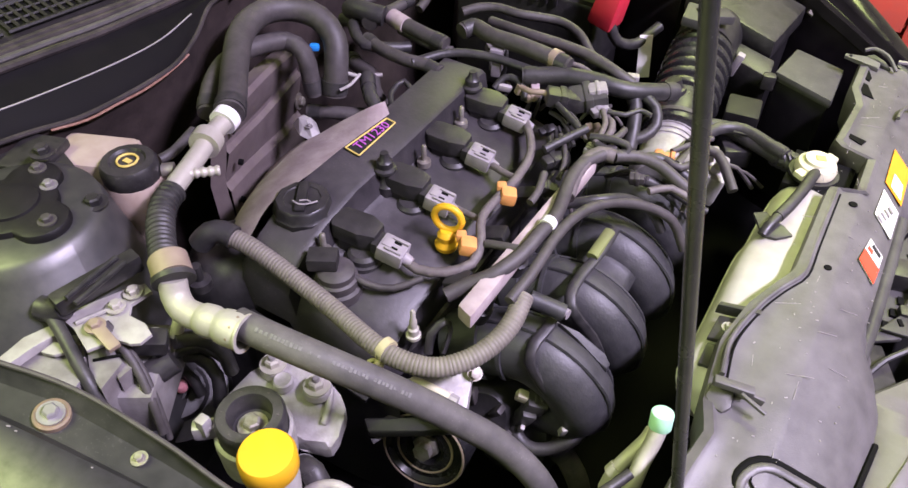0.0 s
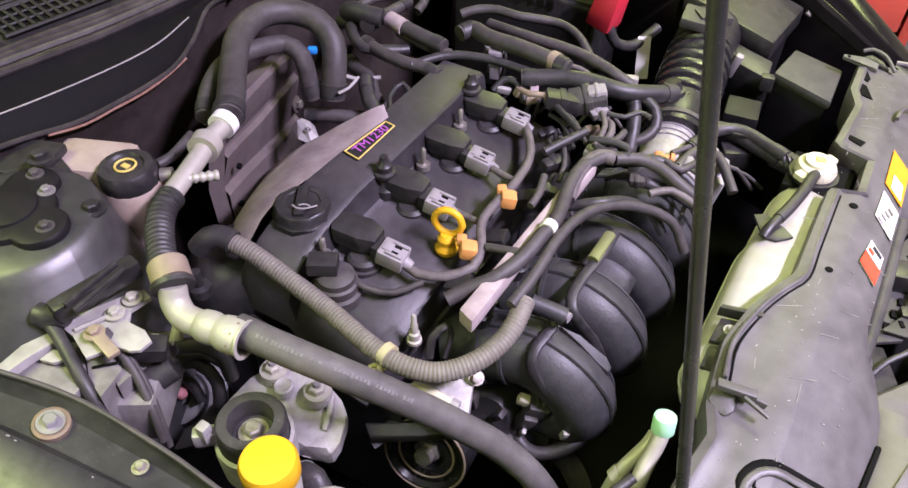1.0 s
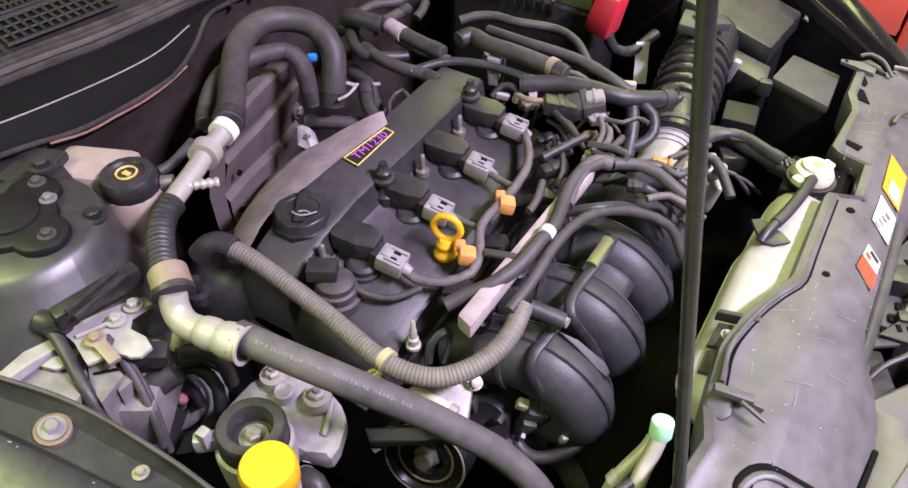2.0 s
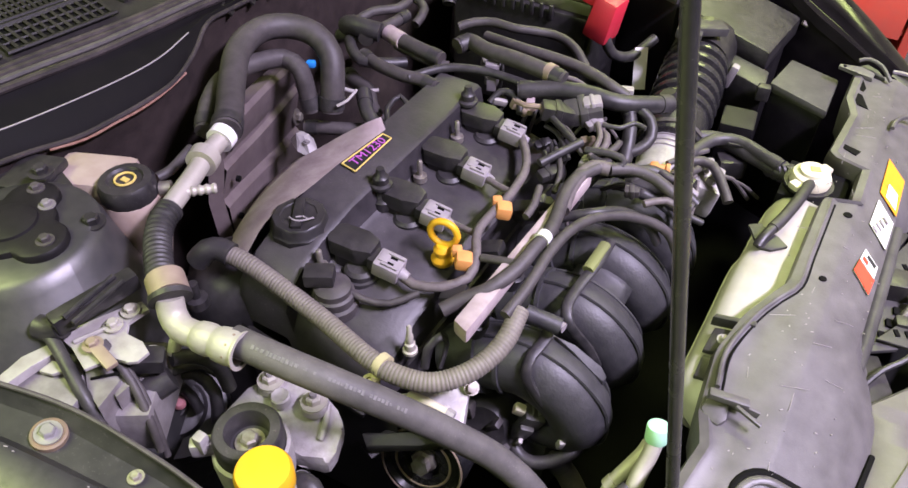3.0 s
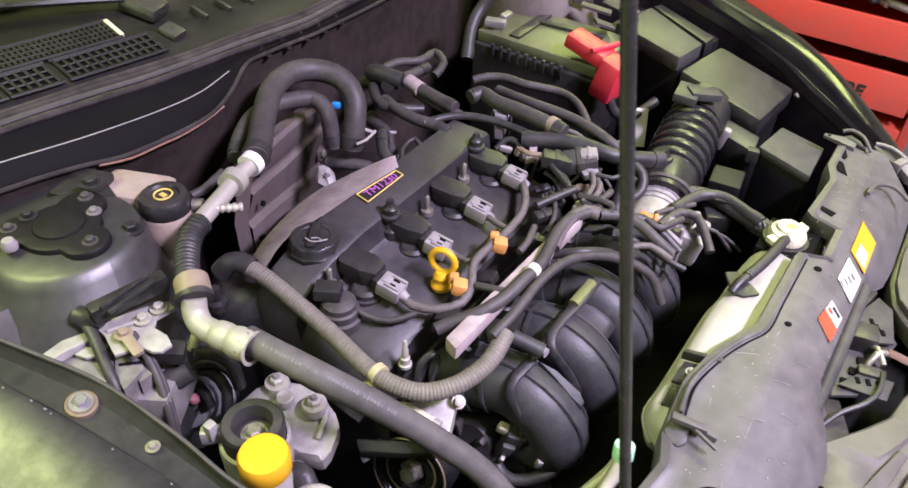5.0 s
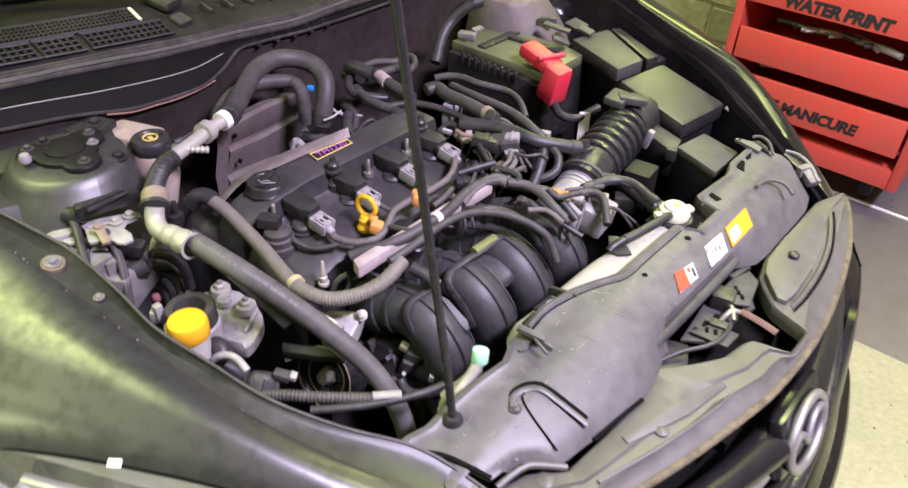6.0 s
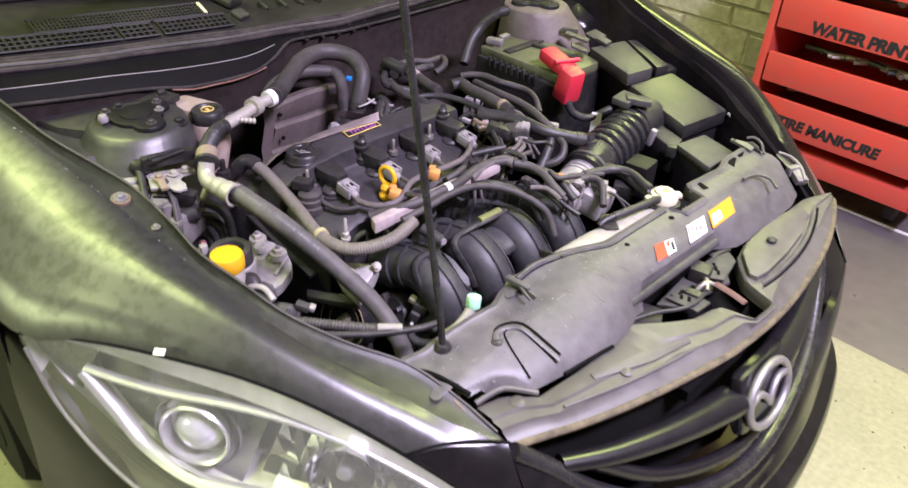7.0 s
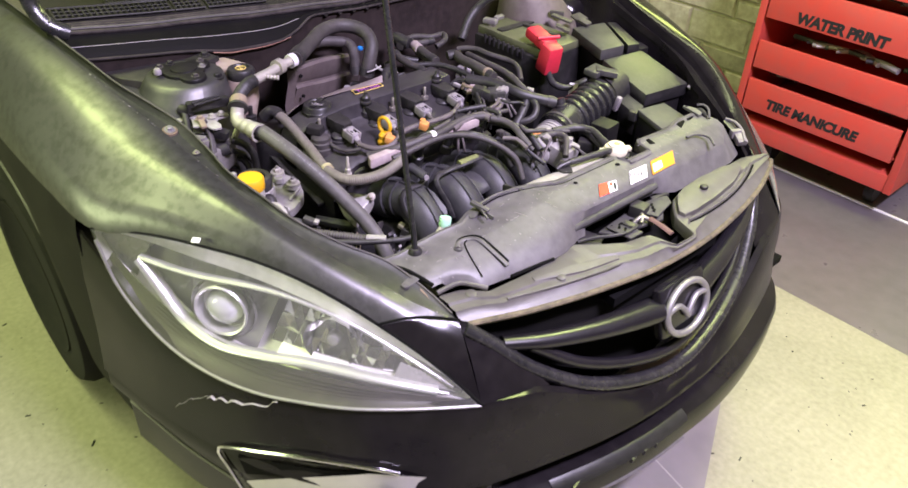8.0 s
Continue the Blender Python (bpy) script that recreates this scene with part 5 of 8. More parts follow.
part("lower_plate", slab(bmesh.new(), [(0.115, 0.722, 0.752), (0.135, 0.760, 0.753), (0.150, 0.764, 0.753), (0.174, 0.768, 0.751), (0.172, 0.731, 0.750)], 0.004, 0.0012), "lid", latch, "grey lower plate with slots")
for x, y in ((0.126, 0.858), (0.134, 0.851), (0.143, 0.844), (0.134, 0.742), (0.146, 0.746), (0.158, 0.750)):
    part("slot", box(bmesh.new(), (x, y, 0.7575 if y > 0.8 else 0.7528), (0.005, 0.010, 0.002), (0, 2, 28)), "dark", latch)
part("release_cable", tube(bmesh.new(), [(0.112, 0.640, 0.748), (0.128, 0.675, 0.752), (0.150, 0.705, 0.756), (0.160, 0.735, 0.757), (0.158, 0.770, 0.757)], 0.0035, n=8), "rubber", latch, "black release cable")
for x, y in LATCH_SLOTS:
    part("slot", box(bmesh.new(), (x, y, 0.7465), (0.007, 0.012, 0.004), (0, 4, 10)), "dark", latch)
part("catch", tube(tube(bmesh.new(), [CATCH + Vector(v) for v in ((-0.012, -0.02, -0.006), (-0.006, -0.006, 0.010), (0.004, 0.008, 0.006), (0.010, 0.018, -0.008))], 0.0045), [CATCH + Vector(v) for v in ((-0.022, 0.014, 0.0), (-0.008, 0.004, 0.012), (0.006, -0.016, 0.006))], 0.0038), "steel", latch)
part("lever", tube(bmesh.new(), LEVER, 0.0075, n=8, flat=0.4), "old_rust", latch, "rusty release lever")
part("spring_box", box(bmesh.new(), CATCH + Vector((-0.028, 0.02, 0.006)), (0.035, 0.035, 0.03), (0, 0, 14), 0.006), "black", latch)
part("guide", box(bmesh.new(), CATCH + Vector((-0.006, -0.035, -0.008)), (0.03, 0.018, 0.03), (0, 0, 14), 0.004), "black", latch)
part("side_plate", box(bmesh.new(), (0.118, 0.665, 0.738), (0.05, 0.075, 0.006), (0, 6, 26), 0.002), "black", latch)
# Black plate under the opening, put there to darken its depth.
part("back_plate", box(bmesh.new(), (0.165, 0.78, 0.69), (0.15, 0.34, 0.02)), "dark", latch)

# ---- engine ----
engine = thing("engine", (-0.4, 0.62, 0.42), "dusty four cylinder engine with black plastic covers", "engine")
part("block", box(bmesh.new(), (-0.44, 0.62, 0.57), (0.22, 0.44, 0.36), bevel=0.02), "valve", engine)
# valve cover: one profile drawn along the engine, rounded off at its ends
PROFILE = [(-0.59, 0.70), (-0.572, 0.785), (-0.555, 0.825), (-0.536, 0.855), (-0.530, 0.862), (-0.473, 0.862), (-0.467, 0.858), (-0.461, 0.828), (-0.455, 0.823), (-0.40, 0.815), (-0.352, 0.802), (-0.343, 0.795), (-0.336, 0.72)]
rows = []
for y, k, low in ((0.362, 0.86, 0.10), (0.366, 0.93, 0.055), (0.378, 0.97, 0.035), (0.40, 1.0, 0.022), (0.44, 1.0, 0.008), (0.50, 1.0, 0.0), (0.65, 1.0, 0.0), (0.80, 1.0, 0.0), (0.808, 1.0, 0.004), (0.812, 0.97, 0.03), (0.813, 0.9, 0.1)):
    rows.append([(-0.45 + (x + 0.45) * k, y, z - low if z > 0.75 else z) for x, z in PROFILE])
valve = part("valve_cover", sheet(bmesh.new(), rows), "valve", engine, "dull black plastic valve cover")
# dusty flank beside the ridge
inner = along([(-0.530, 0.385, 0.846), (-0.534, 0.43, 0.862), (-0.526, 0.494, 0.8655), (-0.5235, 0.557, 0.8658), (-0.5155, 0.640, 0.8658)], 20)
outer = along([(-0.595, 0.39, 0.775), (-0.632, 0.453, 0.768), (-0.660, 0.54, 0.768), (-0.658, 0.60, 0.778), (-0.636, 0.635, 0.790), (-0.600, 0.665, 0.812), (-0.555, 0.672, 0.842), (-0.523, 0.650, 0.864)], 20)
flank = part("dusty_flank", sheet(bmesh.new(), [inner, [a.lerp(b, 0.5) + Vector((-0.006, 0, 0.014)) for a, b in zip(inner, outer)], outer, [p + Vector((-0.008, -0.004, -0.012)) for p in outer], [p + Vector((-0.012, -0.004, -0.10)) for p in outer]]), "dusty", engine, "pinkish brown dusty plastic flank")
part("end_cover", sheet(bmesh.new(), [[(-0.60 + 0.28 * i / 10, 0.362 - 0.012 * math.sin(math.pi * i / 10), z) for i in range(11)] for z in (0.76, 0.70, 0.62, 0.5)]), "black", engine, "rounded black timing cover")
part("end_shoulder", lathe(bmesh.new(), (-0.575, 0.40, 0.70), [(0.065, -0.2), (0.065, 0.06), (0.055, 0.09), (0.035, 0.105), (0, 0.108)], n=32), "black", engine)
part("seam_rib", box(bmesh.new(), (-0.45, 0.352, 0.735), (0.20, 0.02, 0.008), (0, 10, 0), 0.002), "black", engine)

cap = part("oil_cap", lathe(bmesh.new(), (-0.506, 0.451, 0.846), [(0.036, 0), (0.036, 0.007), (0.0335, 0.010), (0.0325, 0.018), (0.030, 0.0205), (0.022, 0.0215), (0.021, 0.020), (0, 0.020)], n=10), "black", engine, "black oil filler cap with a spout symbol")
part("grip", box(bmesh.new(), (-0.506, 0.451, 0.8685), (0.050, 0.012, 0.005), (0, 0, 122), 0.0015), "black", cap)
part("spout_symbol", tube(tube(bmesh.new(), [(-0.508, 0.438, 0.8713), (-0.499, 0.437, 0.8713), (-0.491, 0.442, 0.8713), (-0.484, 0.452, 0.8713)], 0.0011, n=6), [(-0.502, 0.442, 0.8713), (-0.496, 0.447, 0.8713), (-0.490, 0.447, 0.8713)], 0.001, n=6), "grey", cap)

# hand-written label
tag = part("label", slab(bmesh.new(), [(-0.5225, 0.553, 0.8645), (-0.5145, 0.632, 0.8645), (-0.4985, 0.630, 0.8645), (-0.4975, 0.549, 0.8645)], 0.001), "ink", engine, "black label with purple letters and a yellow border", False)
rim = bmesh.new()
corners = [(-0.5218, 0.554, 0.8650), (-0.5140, 0.6312, 0.8650), (-0.4992, 0.6292, 0.8650), (-0.4984, 0.550, 0.8650)]
for p, q in zip(corners, corners[1:] + corners[:1]):
    tube(rim, [p, q], 0.0011, n=6)
part("border", rim, "gold", tag)


def lettering(text, at, turn, size, mat, parent, shear=0.0, depth=0.0003, spread=1.0, bold=0.0):
    c = bpy.data.curves.new("lettering", "FONT")
    c.body, c.size, c.extrude, c.align_x, c.align_y, c.shear, c.space_character = text, size, depth, "CENTER", "CENTER", shear, spread
    c.offset = bold
    c.materials.append(M[mat])
    ob = new("lettering", c)
    ob.matrix_world = pose(*at, *turn)
    ob.parent = parent
    if parent.type == "EMPTY":
        ob.matrix_parent_inverse = Matrix.Translation(-Vector(parent.location))
    return ob


lettering("TM1230", (-0.5085, 0.5905, 0.8652), (0, 0, 86), 0.0185, "purple", tag, 0.15)

for i in range(4):
    y = 0.465 + 0.0995 * i
    turned = [pose(-0.438, y, 0.8515, 0, 4, 8) @ Vector(q) for q in ((-0.031, -0.010, 0.0), (-0.026, -0.017, 0.0), (0.006, -0.019, 0.001), (0.026, -0.013, -0.001), (0.027, 0.011, -0.001), (0.010, 0.018, 0.001), (-0.022, 0.018, 0.0), (-0.031, 0.012, 0.0))]
    coil = part("ignition_coil", slab(bmesh.new(), turned, 0.022, 0.0035), "black", engine, "black ignition coil")
    part("coil_skirt", slab(bmesh.new(), [Vector((-0.436, y, 0.831)) + 0.86 * (q - Vector((-0.438, y, 0.8515))) for q in turned], 0.022, 0.002), "black", coil)
    part("coil_foot", lathe(bmesh.new(), (-0.425, y - 0.012, 0.805), [(0.022, 0), (0.022, 0.008), (0.019, 0.009), (0.019, 0.016), (0.015, 0.020), (0, 0.02)], n=24), "rubber", coil, "ribbed rubber boot")
    part("coil_neck", box(bmesh.new(), (-0.407, y - 0.002, 0.834), (0.018, 0.024, 0.017), (0, 8, 8), 0.003), "black", coil)
    plug = part("connector", box(box(bmesh.new(), (-0.391, y - 0.003, 0.833), (0.032, 0.028, 0.020), (0, 12, 8), 0.003), (-0.396, y - 0.003, 0.843), (0.012, 0.014, 0.006), (0, 12, 8), 0.001), "grey", coil, "grey wire connector")
    for s in (-1, 1):
        part("connector_rib", box(bmesh.new(), (-0.385, y - 0.003 + s * 0.0085, 0.8425), (0.020, 0.0035, 0.005), (0, 12, 8), 0.001), "grey", plug)
        part("connector_slot", box(bmesh.new(), (-0.389, y - 0.003 + s * 0.0045, 0.8432), (0.014, 0.0026, 0.002), (0, 12, 8)), "dark", plug)
    part("wire_seal", tube(bmesh.new(), [(-0.378, y - 0.003, 0.830), (-0.366, y - 0.002, 0.827)], 0.0085, n=12, taper=0.6), "grey", plug)
for x, y, h in ((-0.462, 0.552, 0.0), (-0.462, 0.762, 0.0)):
    b = bmesh.new()
    lathe(b, (x, y, 0.825), [(0.014, 0), (0.014, 0.012), (0.010, 0.016), (0.008, 0.03), (0.014, 0.032), (0.014, 0.036), (0.010, 0.038), (0.010, 0.046), (0.006, 0.050), (0.005, 0.058), (0, 0.058)], n=12)
    part("stud_nut", b, "black", engine, "black stud with a flanged nut")
for x, y in ((-0.449, 0.618), (-0.458, 0.424), (-0.452, 0.716)):
    part("stud", lathe(bmesh.new(), (x, y, 0.825), [(0.009, 0), (0.009, 0.008), (0.0035, 0.009), (0.0035, 0.03), (0.002, 0.032), (0, 0.032)], n=12), "steel", engine)
sensor = part("cam_sensor", lathe(bmesh.new(), (-0.430, 0.408, 0.795), [(0.028, 0), (0.028, 0.012), (0.024, 0.014), (0.024, 0.024), (0.021, 0.026), (0.021, 0.034), (0.015, 0.038), (0, 0.038)], n=26), "hose", engine, "round sensor with a plug")
part("sensor_plug", box(bmesh.new(), (-0.443, 0.404, 0.842), (0.034, 0.024, 0.018), (0, 0, 30), 0.004), "black", sensor)

dip = part("dipstick", tube(bmesh.new(), [(-0.357 + 0.0165 * math.cos(a), 0.525 + 0.006 * math.cos(a) * 0.5, 0.850 + 0.0175 * math.sin(a)) for a in [2 * math.pi * k / 10 for k in range(11)]], 0.0042, n=10, step=0.004), "yellow", engine, "yellow ring of the oil dipstick")
part("dipstick_plug", lathe(bmesh.new(), (-0.357, 0.522, 0.808), [(0.013, 0), (0.014, 0.006), (0.010, 0.012), (0.011, 0.02), (0.007, 0.026), (0, 0.026)], n=20), "yellow", dip)
part("dipstick_tube", lathe(bmesh.new(), (-0.357, 0.522, 0.76), [(0.009, 0), (0.009, 0.05), (0, 0.05)], n=16), "black", dip)

# fuel rail and loom
rail = part("fuel_rail", slab(bmesh.new(), [(-0.287, 0.428, 0.838), (-0.266, 0.420, 0.838), (-0.252, 0.71, 0.856), (-0.269, 0.714, 0.856)], 0.022, 0.005), "dusty", engine, "dusty pale fuel rail")
for i in range(4):
    part("injector", lathe(bmesh.new(), (-0.285, 0.47 + 0.085 * i, 0.78), [(0.014, 0), (0.014, 0.02), (0.010, 0.022), (0.010, 0.045), (0, 0.045)], axis=(0.3, 0, 1), n=14), "black", engine)
    part("injector_plug", box(bmesh.new(), (-0.312, 0.475 + 0.085 * i, 0.815), (0.03, 0.024, 0.018), (0, -20, 10), 0.004), "black", engine)
for p in ([(-0.323, 0.608, 0.838)], [(-0.324, 0.514, 0.832)]):
    part("orange_clip", box(box(bmesh.new(), p[0], (0.020, 0.020, 0.018), (0, 10, 30), 0.005), (p[0][0] - 0.012, p[0][1] + 0.006, p[0][2] + 0.004), (0.012, 0.012, 0.012), (0, 0, 30), 0.003), "orange", engine, "orange loom clip")
LOOM = [
    ([(-0.384, 0.465, 0.828), (-0.358, 0.461, 0.822), (-0.329, 0.474, 0.822), (-0.309, 0.498, 0.826), (-0.314, 0.525, 0.832), (-0.332, 0.560, 0.836), (-0.332, 0.600, 0.838), (-0.331, 0.642, 0.836), (-0.339, 0.698, 0.832), (-0.358, 0.736, 0.832), (-0.382, 0.765, 0.834)], 0.0058, "loom"),
    ([(-0.392, 0.565, 0.832), (-0.360, 0.565, 0.828), (-0.332, 0.560, 0.832)], 0.004, "loom"),
    ([(-0.384, 0.662, 0.832), (-0.357, 0.654, 0.830), (-0.332, 0.647, 0.834)], 0.0045, "loom"),
    ([(-0.423, 0.418, 0.820), (-0.396, 0.419, 0.815), (-0.370, 0.431, 0.812), (-0.348, 0.456, 0.818)], 0.0042, "hose"),
    ([(-0.312, 0.446, 0.820), (-0.295, 0.468, 0.828), (-0.276, 0.484, 0.838), (-0.261, 0.521, 0.845), (-0.257, 0.555, 0.850), (-0.254, 0.594, 0.852), (-0.265, 0.656, 0.855), (-0.264, 0.696, 0.855), (-0.250, 0.725, 0.855)], 0.0085, "hose"),
    ([(-0.242, 0.459, 0.840), (-0.238, 0.504, 0.846), (-0.239, 0.561, 0.850), (-0.233, 0.610, 0.850), (-0.215, 0.658, 0.840), (-0.183, 0.699, 0.820), (-0.149, 0.727, 0.790), (-0.125, 0.728, 0.750)], 0.0065, "hose"),
    ([(-0.265, 0.529, 0.845), (-0.286, 0.528, 0.840), (-0.307, 0.526, 0.835)], 0.005, "hose"),
]
for pts, r, mat in LOOM:
    part("wire_loom", tube(bmesh.new(), pts, r, n=10), mat, engine)
for pts, r, mat in (
    ([(-0.258, 0.633, 0.848), (-0.265, 0.667, 0.852), (-0.264, 0.700, 0.854), (-0.256, 0.722, 0.855), (-0.238, 0.729, 0.853)], 0.0095, "loom"),
    ([(-0.238, 0.729, 0.853), (-0.215, 0.748, 0.850), (-0.186, 0.752, 0.845), (-0.159, 0.748, 0.835), (-0.134, 0.751, 0.820)], 0.008, "hose"),
    ([(-0.287, 0.801, 0.862), (-0.273, 0.779, 0.860), (-0.269, 0.751, 0.858), (-0.269, 0.736, 0.856)], 0.004, "loom"),
    ([(-0.278, 0.744, 0.858), (-0.255, 0.747, 0.862), (-0.232, 0.750, 0.860), (-0.226, 0.740, 0.856), (-0.245, 0.734, 0.854), (-0.267, 0.738, 0.855)], 0.0052, "rubber"),
    ([(-0.404, 0.795, 0.860), (-0.386, 0.790, 0.862), (-0.370, 0.797, 0.862), (-0.352, 0.795, 0.860)], 0.004, "brownband"),
    ([(-0.280, 0.802, 0.862), (-0.257, 0.807, 0.862), (-0.245, 0.827, 0.862), (-0.228, 0.826, 0.860)], 0.0035, "rubber"),
    ([(-0.344, 0.784, 0.860), (-0.316, 0.766, 0.858), (-0.299, 0.756, 0.855)], 0.0045, "rubber"),
    ([(-0.323, 0.705, 0.845), (-0.308, 0.732, 0.850), (-0.292, 0.764, 0.853)], 0.006, "rubber"),
    ([(-0.185, 0.772, 0.842), (-0.164, 0.768, 0.840), (-0.147, 0.813, 0.835)], 0.005, "hose"),
    ([(-0.184, 0.716, 0.830), (-0.162, 0.737, 0.830), (-0.130, 0.738, 0.820)], 0.005, "loom"),
    ([(-0.304, 0.667, 0.840), (-0.295, 0.633, 0.840), (-0.295, 0.611, 0.838)], 0.005, "hose"),
):
    part("wire_loom", tube(bmesh.new(), pts, r, n=10), mat, engine)
for at, size, turn, mat in (([(-0.317, 0.824, 0.858)], (0.050, 0.036, 0.022), (8, -12, 32), "lid"), ([(-0.345, 0.803, 0.858)], (0.046, 0.030, 0.02), (-6, 10, 28), "black"), ([(-0.308, 0.832, 0.868)], (0.026, 0.024, 0.014), (0, -10, 30), "grey"), ([(-0.309, 0.704, 0.834)], (0.030, 0.016, 0.014), (10, 0, 60), "black"), ([(-0.293, 0.654, 0.830)], (0.026, 0.016, 0.014), (0, 15, 25), "black")):
    block = part("solenoid", box(bmesh.new(), at[0], size, turn, 0.004), mat, engine, "small dusty solenoid in the harness")
    part("solenoid_rim", box(bmesh.new(), at[0], (size[0] * 0.22, size[1] * 1.12, size[2] * 1.15), turn, 0.002), mat, block)
for at, size, turn, mat in (((-0.474, 0.854, 0.852), (0.020, 0.016, 0.034), (0, 0, 20), "grey"), ((-0.466, 0.838, 0.845), (0.014, 0.012, 0.02), (0, 0, 20), "grey"), ((-0.432, 0.801, 0.846), (0.020, 0.007, 0.010), (10, 15, 35), "pale"), ((-0.283, 0.899, 0.858), (0.018, 0.012, 0.014), (0, 0, 20), "pale"), ((-0.392, 0.815, 0.852), (0.012, 0.012, 0.012), (20, 0, 30), "dusty"), ((-0.410, 0.805, 0.848), (0.012, 0.010, 0.014), (0, 20, 50), "brownband")):
    part("harness_clip", box(bmesh.new(), at, size, turn, 0.002), mat, engine, "small pale clip in the harness")
for pts, r, mat in (
    ([(-0.450, 0.874, 0.872), (-0.430, 0.880, 0.876), (-0.408, 0.874, 0.876), (-0.388, 0.868, 0.874), (-0.374, 0.872, 0.872)], 0.0042, "brownband"),
    ([(-0.438, 0.868, 0.868), (-0.415, 0.866, 0.872), (-0.395, 0.858, 0.872)], 0.0034, "dusty"),
    ([(-0.372, 0.866, 0.872), (-0.350, 0.868, 0.872), (-0.330, 0.864, 0.868), (-0.314, 0.860, 0.862)], 0.0042, "loom"),
    ([(-0.444, 0.792, 0.846), (-0.436, 0.808, 0.858), (-0.420, 0.812, 0.858), (-0.404, 0.806, 0.850), (-0.398, 0.794, 0.842)], 0.0048, "rubber"),
    ([(-0.352, 0.782, 0.846), (-0.330, 0.772, 0.848), (-0.310, 0.752, 0.846), (-0.296, 0.736, 0.842)], 0.0032, "rubber"),
    ([(-0.346, 0.794, 0.848), (-0.322, 0.786, 0.850), (-0.302, 0.768, 0.848), (-0.284, 0.748, 0.846)], 0.0028, "hose"),
    ([(-0.332, 0.740, 0.838), (-0.318, 0.720, 0.838), (-0.306, 0.694, 0.836)], 0.0030, "rubber"),
    ([(-0.320, 0.748, 0.842), (-0.304, 0.726, 0.842), (-0.292, 0.700, 0.838), (-0.288, 0.676, 0.832)], 0.0036, "hose"),
    ([(-0.280, 0.800, 0.852), (-0.268, 0.790, 0.856), (-0.262, 0.772, 0.854), (-0.264, 0.756, 0.850)], 0.0050, "loom"),
    ([(-0.250, 0.792, 0.850), (-0.250, 0.776, 0.852), (-0.256, 0.760, 0.850)], 0.0048, "hose"),
    ([(-0.200, 0.765, 0.838), (-0.178, 0.760, 0.832), (-0.156, 0.758, 0.822), (-0.136, 0.764, 0.806)], 0.0056, "hose"),
    ([(-0.216, 0.735, 0.826), (-0.194, 0.742, 0.824), (-0.168, 0.752, 0.812)], 0.0072, "lid"),
    ([(-0.175, 0.812, 0.808), (-0.158, 0.806, 0.806), (-0.140, 0.808, 0.796)], 0.0060, "grey"),
):
    part("wire_loom", tube(bmesh.new(), pts, r, n=10), mat, engine)
part("white_tape", tube(bmesh.new(), [(-0.255, 0.569, 0.852), (-0.255, 0.580, 0.852)], 0.0095, n=12), "white", engine)

# intake manifold
manifold = thing("intake_manifold", (-0.17, 0.65, 0.45), "black plastic intake manifold with four curved runners", "intake manifold")
for i in range(4):
    y = 0.492 + 0.104 * i
    pts = [(-0.318, y - 0.012, 0.702), (-0.272, y - 0.004, 0.722), (-0.224, y, 0.735), (-0.183, y + 0.002, 0.722), (-0.158, y + 0.005, 0.692), (-0.157, y + 0.007, 0.668), (-0.177, y + 0.008, 0.650), (-0.208, y + 0.008, 0.647)]
    line = rounded(pts, 0.012)
    run = part("runner", tube(bmesh.new(), pts, 0.0395, n=28), "runner", manifold, "black moulded runner")
    for dy, dz, r in ((-0.006, 0.0400, 0.0030), (0.030, 0.0275, 0.0022)):
        seam = []
        for k, c in enumerate(line[2:-2], 2):
            d = (line[k + 1] - line[k - 1]).normalized()
            up = Vector((-d.z, 0, d.x)).normalized()
            up = up if up.z > -0.2 or up.x > 0 else -up
            seam.append(c + up * dz + Vector((0, dy, 0)))
        part("seam", tube(bmesh.new(), seam[::2], r, n=6), "runner", run)
    part("collar", tube(bmesh.new(), [line[2], line[4]], 0.0455, n=28), "runner", run)
    part("collar_rib", tube(bmesh.new(), [line[6], line[6].lerp(line[7], 0.4)], 0.0432, n=28), "runner", run)
    if i == 1:
        web = [[(p.x + 0.010, y + 0.024 + 0.056 * w, p.z + 0.020 - 0.008 * math.sin(math.pi * w)) for p in line[6:-8]] for w in (0.0, 0.25, 0.5, 0.75, 1.0)]
        thick(part("web", sheet(bmesh.new(), web), "runner", manifold, "moulded shoulder between two runners"), 0.004)
part("end_flap", slab(bmesh.new(), [(-0.205, 0.516, 0.772), (-0.178, 0.520, 0.766), (-0.146, 0.524, 0.745), (-0.137, 0.521, 0.735), (-0.138, 0.513, 0.734), (-0.148, 0.512, 0.742), (-0.176, 0.511, 0.764)], 0.010, 0.0015), "runner", manifold)
part("plenum", box(bmesh.new(), (-0.22, 0.66, 0.56), (0.10, 0.40, 0.14), bevel=0.03), "runner", manifold)
STRAPS = [[(-0.219, 0.530, 0.785), (-0.209, 0.503, 0.778), (-0.213, 0.475, 0.775), (-0.210, 0.457, 0.760), (-0.192, 0.457, 0.730), (-0.170, 0.463, 0.700), (-0.154, 0.468, 0.670)], [(-0.204, 0.674, 0.790), (-0.203, 0.633, 0.790), (-0.209, 0.578, 0.785), (-0.207, 0.551, 0.782), (-0.196, 0.539, 0.770), (-0.173, 0.551, 0.730), (-0.160, 0.556, 0.700)]]
